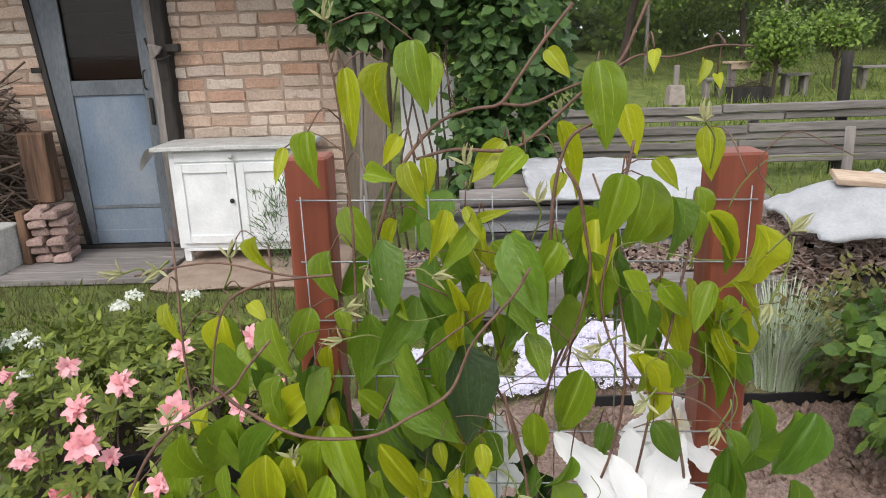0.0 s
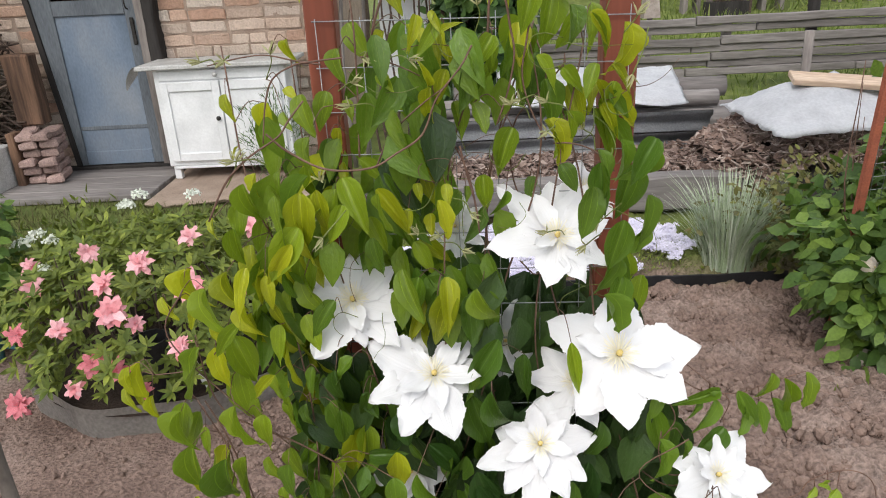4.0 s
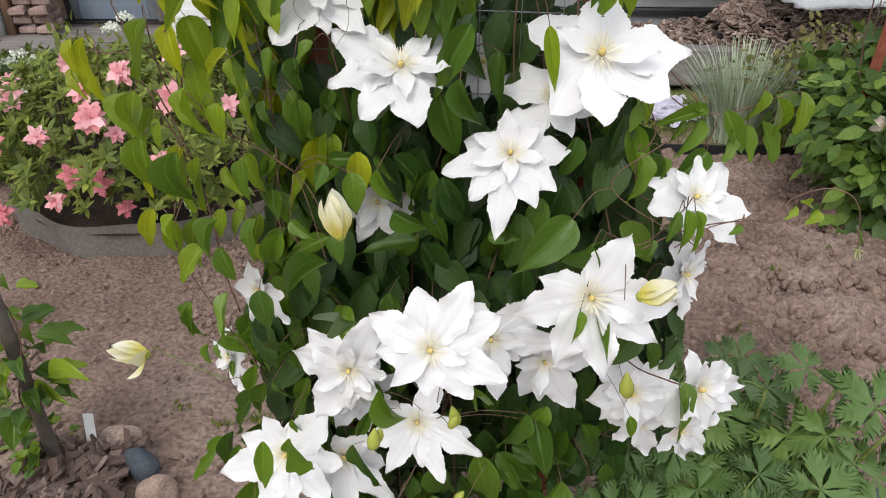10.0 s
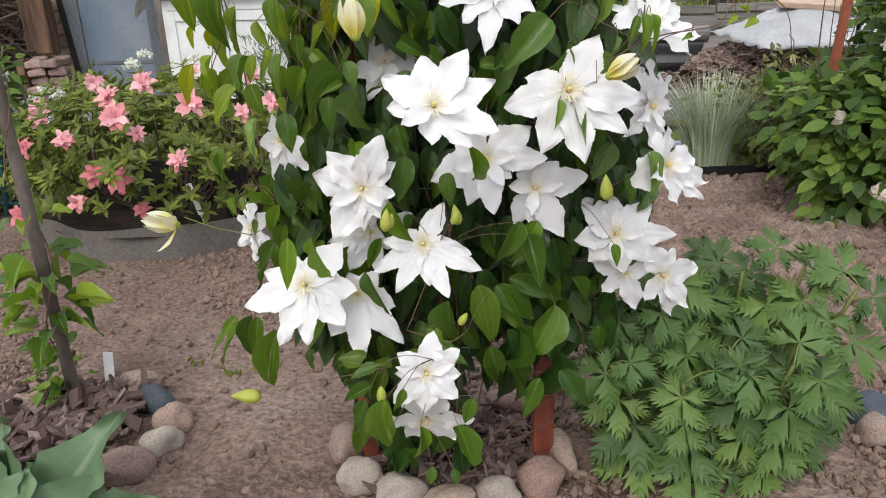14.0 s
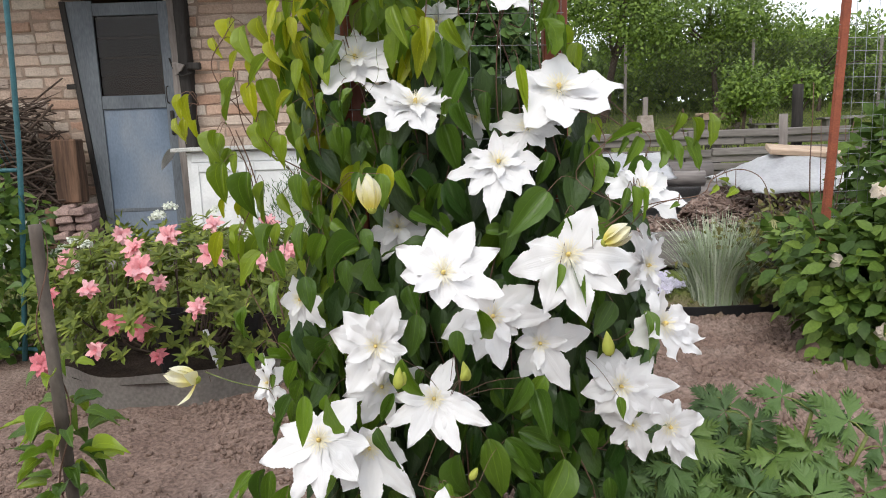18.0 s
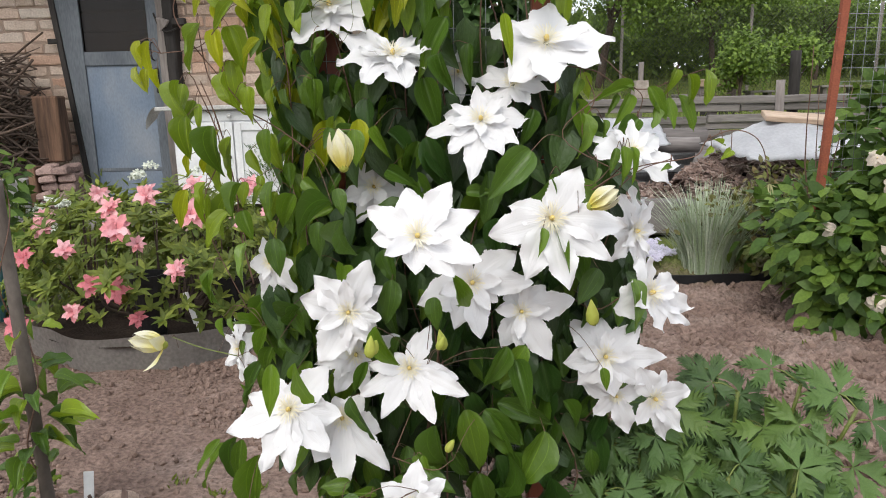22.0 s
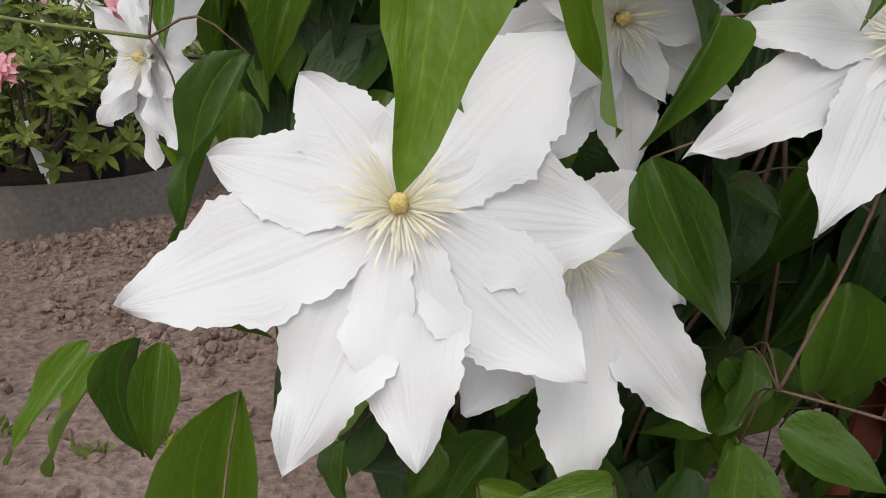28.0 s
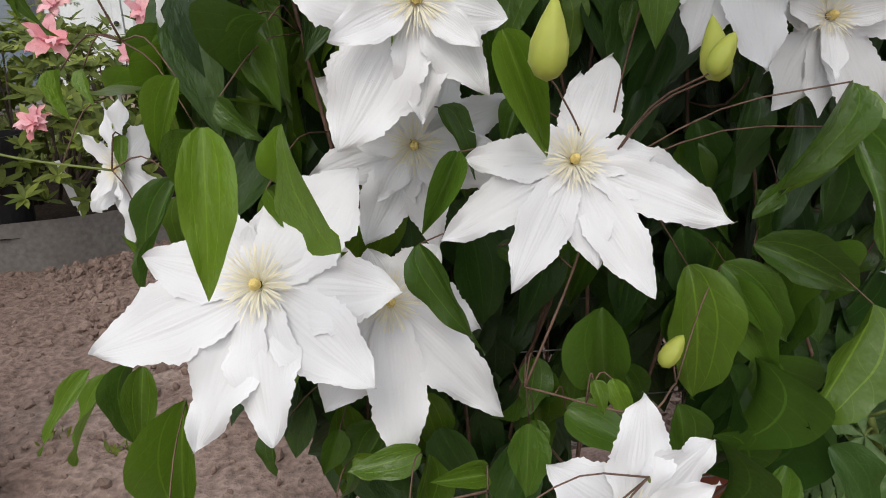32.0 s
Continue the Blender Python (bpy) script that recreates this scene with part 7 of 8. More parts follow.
chips("chip_heap", 3800, -0.4, 2.5, 3.55, 4.15, lambda x, y: 0.21 + 0.12 * (y - 3.5) + 0.12 * max(0, x - 1.2), 0.045, "brown and grey wood chips and dry leaves", 21)
tagged(part("heap_core", box(-0.4, 2.55, 3.63, 4.15, 0.0, 0.22, 0.03), SOIL, None), "dark rotting core of the chip heap", "compost", kind="stuff")
for i in range(2):
    bm = bmesh.new()
    nxs, wave = 24, []
    for q in range(nxs + 1):
        for j in range(3):
            wave.append(bm.verts.new((-0.2 + 1.95 * j / 2, 4.2 - 0.025 * math.cos(q * 0.27 + 0.6 * i) + 0.02 * i, 0.26 + 0.13 * i + 0.13 * q / nxs)))
    for q in range(nxs):
        for j in range(2):
            bm.faces.new([wave[3 * q + j], wave[3 * q + j + 1], wave[3 * q + 4 + j], wave[3 * q + 3 + j]])
    bmesh.ops.solidify(bm, geom=list(bm.faces), thickness=0.006)
    for f in bm.faces:
        f.smooth = True
    tagged(part("corrugated_sheet", bm, SLATE, None), "grey corrugated sheet standing on edge behind the chips", "sheet", "corrugated sheets")
logs = empty("log_stack", 1.1, 4.55, 0, "stack of grey weathered logs and planks", "logs")
linv = logs.matrix_world.inverted()
for i, (x0, x1, y0, z0, rr) in enumerate(((-0.3, 1.9, 4.36, 0.09, 0.09), (-0.25, 1.85, 4.55, 0.09, 0.09), (-0.2, 1.95, 4.35, 0.265, 0.085), (-0.3, 1.8, 4.54, 0.27, 0.085), (-0.1, 1.9, 4.34, 0.43, 0.078), (-0.2, 2.0, 4.52, 0.44, 0.08), (0.0, 1.84, 4.4, 0.56, 0.06), (0.1, 1.96, 4.6, 0.6, 0.075))):
    v, f = tube_data([(x0, y0, z0), ((x0 + x1) / 2, y0 + 0.012, z0 + 0.008), (x1, y0, z0)], rr, rr * 0.93, 10, 8, 0.12)
    put("log", raw("log", v, f, GREYWOOD), logs, linv)


def sheet(name, corners, sag, label, seed):
    """A creased cover stretched between four corners, given round its edge."""
    a, b, c, d = (Vector(q) for q in corners)
    bm = bmesh.new()
    n, vs = 36, []
    for i in range(n + 1):
        for j in range(n + 1):
            u, v = i / n, j / n
            p = (a * (1 - u) + b * u) * (1 - v) + (d * (1 - u) + c * u) * v
            rim = min(u, v, 1 - u, 1 - v)
            p.z += sag * math.sin(math.pi * u) * math.sin(math.pi * v)
            p.z += 0.022 * abs(noise.noise(Vector((u * 3.5 + seed, v * 4, 0)))) + 0.022 * (0.5 - abs(noise.noise(Vector((u * 7 + v * 3, v * 6 - u * 2, seed + 9))))) + 0.007 * noise.noise(Vector((u * 14, v * 11, seed)))
            p += Vector((noise.noise(Vector((u * 9, v * 9, seed))), noise.noise(Vector((v * 9, u * 9, seed + 4))), -0.5 if rim < 0.02 else 0)) * (0.018 if rim < 0.04 else 0.004)
            vs.append(bm.verts.new(p))
    for i in range(n):
        for j in range(n):
            q = i * (n + 1) + j
            bm.faces.new([vs[q], vs[q + n + 1], vs[q + n + 2], vs[q + 1]])
    bmesh.ops.solidify(bm, geom=list(bm.faces), thickness=0.004)
    for f in bm.faces:
        f.smooth = True
    return tagged(part(name, bm, TARP, None), label, "tarpaulin")


sheet("white_cover", ((0.42, 4.12, 0.6), (1.56, 4.12, 0.575), (1.62, 4.68, 0.73), (0.4, 4.7, 0.76)), 0.03, "white plastic sheet spread over the log stack", 1)
heap = rock_data(2.15, 3.75, 0.08, 0.55, 0.3, 0.42, 31, 0, 4)
for v in heap.verts:
    v.co += Vector(noise.noise_vector(v.co * 14)) * 0.025
tagged(part("compost_mound", heap, DARKWOOD, None), "dark brown mound of plant waste under a white cover", "compost", kind="stuff")
chips("plant_waste", 2600, 1.55, 2.75, 3.42, 4.1, lambda x, y: 0.1 + 0.46 * max(0, 1 - ((x - 2.15) / 0.75) ** 2 - ((y - 3.85) / 0.52) ** 2) ** 0.5, 0.06, "brown stalks and leaves heaped under the cover", 29)
sheet("heap_cover", ((1.74, 3.27, 0.55), (2.7, 3.42, 0.53), (2.4, 4.05, 0.74), (1.68, 3.95, 0.6)), 0.13, "white tarpaulin over a compost heap", 2)
bd = part("loose_plank", box(-0.33, 0.33, -0.07, 0.07, -0.016, 0.016, 0.004, 0.003, 5), PALEWOOD, None)
bd.matrix_basis = pose(2.3, 3.66, 0.748, 14, 5, -10)
tagged(bd, "pale sawn plank lying on the white cover", "plank")


# ---- flowering clematis bush by the iron pole ----
bush = empty("leafy_clematis_bush", 1.95, 2.15, 0, "dense green clematis bush with faded cream flowers", "bush")
uinv = bush.matrix_world.inverted()
for sd, c, rad, n in ((11, (2.0, 2.1, 0.36), (0.6, 0.46, 0.4), 3400), (12, (2.2, 2.3, 0.72), (0.5, 0.45, 0.42), 2500), (13, (1.82, 2.5, 0.3), (0.4, 0.32, 0.28), 900), (14, (1.66, 2.02, 0.26), (0.28, 0.24, 0.3), 1100), (15, (1.95, 2.0, 0.52), (0.3, 0.26, 0.26), 800)):
    o = tagged(crown("leaves", n, c, rad, BUSHLEAF, 0.08, 0.05, bush, seed=sd, up=-0.25, lumpy=0.45, flat=0.03), kind="stuff")
    o.matrix_basis = uinv
pieces = []
for i in range(30):
    a = rnd.uniform(0, 6.28)
    e = Vector((1.95 + 0.6 * math.cos(a) * rnd.random(), 2.2 + 0.45 * math.sin(a), rnd.uniform(0.4, 1.15)))
    s = Vector((1.9 + 0.1 * math.cos(a), 2.25 + 0.1 * math.sin(a), 0.0))
    pieces.append(tube_data([s, (s + e) / 2 + Vector((0.1 * math.cos(a), 0.05, -0.05)), e], 0.005, 0.0015, 5, 4))
tagged(merged("stem_tangle", pieces, VINE, bush), kind="stuff").matrix_basis = uinv
for i, (fx, fy, fz) in enumerate(((1.46, 1.93, 0.42), (1.6, 1.85, 0.6), (1.62, 1.75, 0.28), (1.56, 1.8, 0.18), (1.66, 1.72, 0.16), (1.72, 1.78, 0.72), (1.58, 1.92, 0.68), (1.82, 1.7, 0.42), (1.6, 1.82, 0.35))):
    rr = random.Random(70 + i)
    f = put("bloom", CENTRE, bush, uinv @ facing((fx, fy, fz), (-0.4 + rr.uniform(-0.3, 0.3), -1, 0.25), (rr.uniform(-0.4, 0.4), 0.1, 1), 0.05))
    for j in range(7):
        put("petal", FADED[j % 2], f, Matrix.Rotation(j * 0.898 + rr.uniform(-0.2, 0.2), 4, "Z") @ Matrix.Rotation(rr.uniform(-0.7, 0.3), 4, "X") @ Matrix.Diagonal((1, rr.uniform(0.7, 1.1), 1.4, 1)))
low = crown("low_shrub", 1300, (1.78, 2.82, 0.3), (0.48, 0.24, 0.3), OLIVELEAF, 0.042, 0.022, None, seed=47, up=0.2, lumpy=0.6, flat=0.08)
tagged(low, "low twiggy shrub with olive and brownish leaves", "shrub")
pole = empty("iron_pole", 1.53, 2.25, 0, "rust-red angle iron pole with welded wire mesh", "pole")
pinv = pole.matrix_world.inverted()
for lim in ((1.519, 1.547, 2.2, 2.206), (1.519, 1.525, 2.207, 2.225)):
    bm = box(*lim, -0.05, 1.85, 0.001)
    for v in bm.verts:
        v.co.x += 0.04 * (v.co.z - 0.2)
    part("flange", bm, RUST, pole, m=pinv)
for i in range(26):
    z = 0.45 + i * 0.05
    put("horizontal_wire", raw("wire", *tube_data([(1.552, 2.21, z), (2.1, 2.33, z), (2.7, 2.45, z)], 0.0011, 0.0011, 4, 2), STEEL), pole, pinv)
for i in range(22):
    x = 1.58 + i * 0.05
    y = 2.21 + 0.21 * (x - 1.552)
    put("vertical_wire", raw("wire", *tube_data([(x, y, 0.42), (x, y, 1.0), (x, y, 1.72)], 0.0011, 0.0011, 4, 1), STEEL), pole, pinv)


# ---- tall climber and poles at the corner of the shed ----
hop = empty("climbing_shrub", -0.1, 4.95, 0, "tall dark green leafy climber beside the shed corner", "shrub")
hinv = hop.matrix_world.inverted()
for sd, c, rad, n in ((31, (0.36, 5.0, 1.5), (0.4, 0.35, 0.85), 2600), (32, (-0.35, 5.05, 1.95), (0.6, 0.3, 0.45), 1500), (33, (0.3, 4.95, 0.8), (0.4, 0.3, 0.45), 900), (34, (-0.75, 4.9, 1.8), (0.3, 0.2, 0.26), 420)):
    tagged(crown("leaves", n, c, rad, HOPLEAF, 0.1, 0.085, hop, seed=sd, up=-0.2, lumpy=0.5), kind="stuff").matrix_basis = hinv
for i in range(14):
    x = -0.45 + 0.8 * i / 13
    v, f = tube_data([(x, 5.05, 0), (x + rnd.uniform(-0.08, 0.08), 5.0, 0.6), (x + rnd.uniform(-0.15, 0.15), 5.02, 1.3), (x + rnd.uniform(-0.2, 0.2), 5.0, 1.9)], 0.011, 0.005, 6, 4)
    put("stem", raw("stem", v, f, BARK), hop, hinv)
for i, (x, lean) in enumerate(((-0.76, 0.05), (-0.68, -0.03), (-0.58, 0.04))):
    v, f = tube_data([(x, 5.15, 0), (x + lean, 5.17, 0.8), (x + 1.8 * lean, 5.2, 1.5)], 0.018, 0.014, 8, 4, 0.1)
    tagged(put("leaning_pole", raw("pole", v, f, GREYPOST)), "grey wooden pole leaning at the shed corner", "pole", "poles at the corner")
tagged(part("white_board", box(-0.42, -0.02, 5.28, 5.3, 0.55, 1.35, 0.004), WHITEPAINT, None), "white painted board behind the climber", "board")
tagged(crown("dry_shoots", 620, (-1.2, 4.7, 0.34), (0.24, 0.1, 0.4), HOPLEAF, 0.06, 0.007, None, seed=41, up=0.9), "thin blue-green twigs growing before the cabinet", "plant", kind="stuff")


# ---- teal mesh frame with a vine, left of the bed ----
rack = empty("mesh_frame", -1.9, 2.3, 0, "teal metal frame with green plastic mesh", "trellis")
rinv = rack.matrix_world.inverted()
for pts in (((-1.72, 2.3, 1.9), (-1.76, 2.3, 0.9), (-1.84, 2.28, 0.02)), ((-2.6, 2.5, 1.9), (-2.64, 2.5, 0.9), (-2.7, 2.5, 0.02))):
    put("upright", raw("upright", *tube_data(pts, 0.011, 0.011, 8, 3), TEAL), rack, rinv)
for z in (0.06, 0.84, 1.6):
    put("crossbar", raw("crossbar", *tube_data(((-1.765, 2.3, z), (-2.2, 2.4, z), (-2.64, 2.5, z)), 0.009, 0.009, 8, 3), TEAL), rack, rinv)
pieces = []
for i in range(34):
    for sgn in (1, -1):
        x0 = -1.78 - 0.026 * i
        x1 = x0 + sgn * 0.35
        if not -2.64 < x1 < -1.76:
            continue
        pieces.append(tube_data(((x0, 2.3 - (x0 + 1.765) * 0.228, 0.86), (x1, 2.3 - (x1 + 1.765) * 0.228, 1.6)), 0.0016, 0.0016, 3, 0))
tagged(merged("mesh", pieces, TEAL, rack), kind="stuff").matrix_basis = rinv
vine = tagged(crown("leafy_vine", 1900, (-2.1, 2.35, 0.45), (0.42, 0.25, 0.5), BUSHLEAF, 0.06, 0.04, None, seed=44, up=-0.1, flat=0.02), "green leafy vine growing on the mesh frame", "vine")


# ---- young clematis on a stake, stones, hosta ----
stake = put("wooden_stake", raw("stake", *tube_data([(-0.81, 0.8, -0.03), (-0.815, 0.8, 0.3), (-0.82, 0.802, 0.6), (-0.822, 0.803, 0.775)], 0.0138, 0.013, 10, 5, 0.1), STAKEWOOD))
tagged(stake, "grey weathered wooden stake in the soil", "stake")
young = empty("young_clematis", -0.81, 0.8, 0, "young clematis twining round a wooden stake", "clematis")
yinv = young.matrix_world.inverted()
sp = [(-0.812 - 0.012 * t + 0.02 * math.cos(t * 14), 0.8 + 0.02 * math.sin(t * 14), 0.78 * t) for t in np.linspace(0, 1, 22)]
put("stem", raw("stem", *tube_data(sp, 0.0022, 0.0012, 5, 3), VINE), young, yinv)
k = 0
for zz, cnt, ln in ((0.05, 20, 0.035), (0.1, 22, 0.035), (0.16, 14, 0.04), (0.24, 12, 0.055), (0.31, 14, 0.07), (0.37, 10, 0.06), (0.45, 4, 0.045), (0.55, 3, 0.04), (0.66, 3, 0.035)):
    for i in range(cnt):
        a = rnd.uniform(0, 6.28)
        rad = rnd.uniform(0.015, 0.07)
        if zz < 0.2 and math.cos(a) > 0.1:
            a = math.pi - a
        b = Vector((-0.812 - 0.012 * zz + rad * math.cos(a), 0.8 + rad * math.sin(a), zz + rnd.uniform(-0.03, 0.03)))
        d = Vector((math.cos(a), math.sin(a), rnd.uniform(-0.7, 0.4)))
        s = ln * rnd.uniform(0.8, 1.3)
        m = Matrix(turn_matrix(b, d, (0, -0.3, 1)))
        put("leaf", TONED[1 + (k * 7) % 3][k % 8], young, yinv @ m @ Matrix.Diagonal((s * 0.58, s, s, 1)))
        k += 1


def stone(x, y, sx, sy, sz, seed, yaw, material, label, group):
    o = part("stone", rock_data(x, y, sz * 0.6 + ground_z(x, y), sx * 1.12, sy * 1.12, sz * 1.12, seed, yaw, 3), material, None)
    for p in o.data.polygons:
        p.use_smooth = True
    tagged(o, label, "stone", group)


RING = "stones round the clematis"
for i, (x, y, sx, sy, sz, yaw, mt, lb) in enumerate((
        (-0.142, 0.53, 0.035, 0.03, 0.038, 0.2, PALESTONE, "speckled pale granite stone on the soil"), (-0.065, 0.478, 0.045, 0.035, 0.03, 0.5, PALESTONE, "pale brown flat stone on the soil"),
        (0.03, 0.462, 0.042, 0.03, 0.026, 0.1, STONE, "brownish rounded stone on the soil"), (0.123, 0.478, 0.038, 0.028, 0.03, -0.3, PALESTONE, "whitish rounded stone on the soil"),
        (0.205, 0.51, 0.038, 0.04, 0.036, -0.4, STONE, "pinkish rounded stone on the soil"), (0.245, 0.6, 0.024, 0.055, 0.03, 0.15, STONE, "long pinkish stone on the soil"),
        (-0.175, 0.63, 0.032, 0.045, 0.034, 0.1, STONE, "reddish rounded stone on the soil"), (-0.13, 0.73, 0.035, 0.035, 0.03, 0.1, STONE, "brown rounded stone on the soil"),
        (0.17, 0.78, 0.05, 0.035, 0.03, 0.1, STONE, "brown flat stone on the soil"), (0.0, 0.8, 0.045, 0.035, 0.03, 0.6, STONE, "brown rounded stone on the soil"))):
    stone(x, y, sx, sy, sz, i + 1, yaw, mt, lb, RING)
RING = "stones round the young clematis"
for i, (x, y, sx, sy, sz, yaw, mt, lb) in enumerate((
        (-0.57, 0.735, 0.034, 0.034, 0.034, 0.3, STONE, "rounded pinkish-brown stone on the soil"), (-0.565, 0.655, 0.04, 0.026, 0.028, 0.9, PALESTONE, "angular pale stone on the soil"),
        (-0.61, 0.572, 0.055, 0.035, 0.034, 0.3, STONE, "large rounded brown stone on the soil"), (-0.675, 0.535, 0.03, 0.034, 0.03, 0.3, STONE, "small reddish stone on the soil"),
        (-0.635, 0.805, 0.036, 0.027, 0.036, -0.5, BLUESTONE, "dark blue-grey rounded stone on the soil"), (-0.705, 0.882, 0.042, 0.034, 0.034, 0.1, STONE, "rounded brown stone on the soil"),
        (-0.93, 0.8, 0.035, 0.07, 0.034, -0.5, STONE, "long rounded brown stone on the soil"), (-0.98, 0.7, 0.04, 0.05, 0.032, 0.3, BLUESTONE, "dark grey stone on the soil"), (-0.96, 0.62, 0.04, 0.04, 0.03, 0.3, STONE, "small brown stone on the soil"))):
    stone(x, y, sx, sy, sz, i + 21, yaw, mt, lb, RING)
RING = "stones by the cut-leaved plant"
for i, (x, y, sx, sy, sz, yaw, mt) in enumerate(((0.93, 0.69, 0.045, 0.04, 0.04, 0, BLUESTONE), (1.02, 0.69, 0.045, 0.035, 0.036, 0.3, STONE), (0.9, 0.64, 0.03, 0.03, 0.03, 0.2, STONE), (0.95, 0.62, 0.035, 0.028, 0.03, 0.4, PALESTONE), (1.09, 0.64, 0.045, 0.04, 0.035, 0.3, STONE))):
    stone(x, y, sx, sy, sz, i + 41, yaw, mt, "rounded field stone on the soil", RING)
RING = "stones along the bush"
for i in range(9):
    stone(1.42 + 0.07 * i + rnd.uniform(-0.02, 0.02), 2.0 - 0.055 * i, rnd.uniform(0.035, 0.06), 0.035, rnd.uniform(0.03, 0.045), i + 61, rnd.uniform(-0.5, 0.5), (STONE, PALESTONE, STONE)[i % 3], "grey and brown field stone edging the bush", RING)

chips("bark_mulch", 520, -0.95, -0.665, 0.58, 0.86, lambda x, y: 0.008 + 0.02 * rnd.random(), 0.07, "reddish-brown bark pieces inside a ring of stones", 23, MULCH, 0.55)
chips("mulch_at_trellis", 420, -0.14, 0.22, 0.5, 0.76, lambda x, y: 0.01, 0.045, "dark bark pieces at the foot of the trellis", 24, MULCH, 0.6)
lab = part("plant_label", box(-0.011, 0.011, -0.0012, 0.0012, 0.04, 0.12, 0.0012), WHITEPAINT, None)
part("spike", box(-0.003, 0.003, -0.0011, 0.0011, -0.02, 0.0395, 0.001), WHITEPAINT, lab)
lab.matrix_basis = pose(-0.757, 0.845, 0.0, -6, 4, 8)
tagged(lab, "plain white plastic plant label stuck in the mulch", "plant label")

hosta = empty("hosta", -0.68, 0.37, 0, "hosta with broad wavy blue-green leaves", "hosta")
oinv = hosta.matrix_world.inverted()
HM = [blade_mesh("hosta_leaf", HOSTA, 1.0, 1.0, "leaf", 24, 10, droop=(0.25, 0.4, 0.12, 0.32)[i], fold=(0.55, 0.35, 0.7, 0.45)[i], wave=(0.5, 0.38, 0.45, 0.55)[i], twist=(0.4, -0.3, 0.5, -0.5)[i], curl=0.1, seed=120 + i) for i in range(4)]
for i, (b, t, w) in enumerate((
    ((-0.662, 0.412, 0.030), (-0.573, 0.520, 0.184), 0.67),
    ((-0.718, 0.425, 0.030), (-0.656, 0.500, 0.123), 0.80),
    ((-0.729, 0.412, 0.030), (-0.805, 0.550, 0.156), 0.72),
    ((-0.768, 0.412, 0.030), (-0.915, 0.550, 0.114), 0.80),
    ((-0.604, 0.374, 0.030), (-0.458, 0.450, 0.042), 0.64),
    ((-0.667, 0.337, 0.030), (-0.569, 0.420, 0.128), 0.88),
    ((-0.704, 0.337, 0.030), (-0.684, 0.430, 0.143), 0.96),
    ((-0.628, 0.315, 0.030), (-0.518, 0.380, 0.059), 0.80),
    ((-0.740, 0.337, 0.030), (-0.810, 0.420, 0.106), 0.96),
    ((-0.642, 0.292, 0.030), (-0.609, 0.360, 0.100), 0.96),
)):
    b, t = Vector(b), Vector(t)
    ln = (t - b).length
    m = Matrix(turn_matrix(b, t - b, (0.3 * (t.x - b.x) / ln - 0.1, -0.75, 0.8)))
    put("leaf", HM[i % 4], hosta, oinv @ m @ Matrix.Diagonal((ln * w, ln, ln * 0.8, 1)))



# ---- cut-leaved plant right of the trellis ----
def palmate(name, seed):
    """A palm-shaped leaf of five wedge lobes with deep pointed teeth, each lobe folded along its rib."""
    r = random.Random(seed)
    verts, faces, uvs = [], [], []
    rim = ((0.04, 0.1), (0.1, 0.27), (0.2, 0.42), (0.34, 0.64), (0.22, 0.56), (0.33, 0.86), (0.17, 0.7), (0.21, 1.0), (0.1, 0.82), (0.1, 1.08), (0.045, 0.93), (0.004, 1.18))
    for i in range(5):
        a = radians((-122, -60, 0, 60, 122)[i] + r.uniform(-7, 7))
        ln = (0.82, 1.0, 1.1, 1.0, 0.82)[i] * r.uniform(0.92, 1.08)
        d, s = Vector((math.sin(a), math.cos(a), 0)), Vector((math.cos(a), -math.sin(a), 0))
        b, sag, lift = len(verts), r.uniform(0.2, 0.42), r.uniform(-0.02, 0.03)
        for j, (u, v) in enumerate(((0.0, 0.0),) + rim):
            for e in (-1, 0, 1):
                k = u * (1 + r.uniform(-0.14, 0.14))
                q = d * ln * (v if e else j / len(rim)) + s * e * k * ln
                q.z = 0.35 * k * abs(e) + lift + 0.14 * v - sag * v * v
                verts.append(q)
                uvs.append((0.5 + e * k, v))
        for q in range(len(rim)):
            for k in range(2):
                e = b + 3 * q + k
                faces.append([e, e + 1, e + 4, e + 3])
    return raw(name, verts, faces, CUTLEAF, uvs)


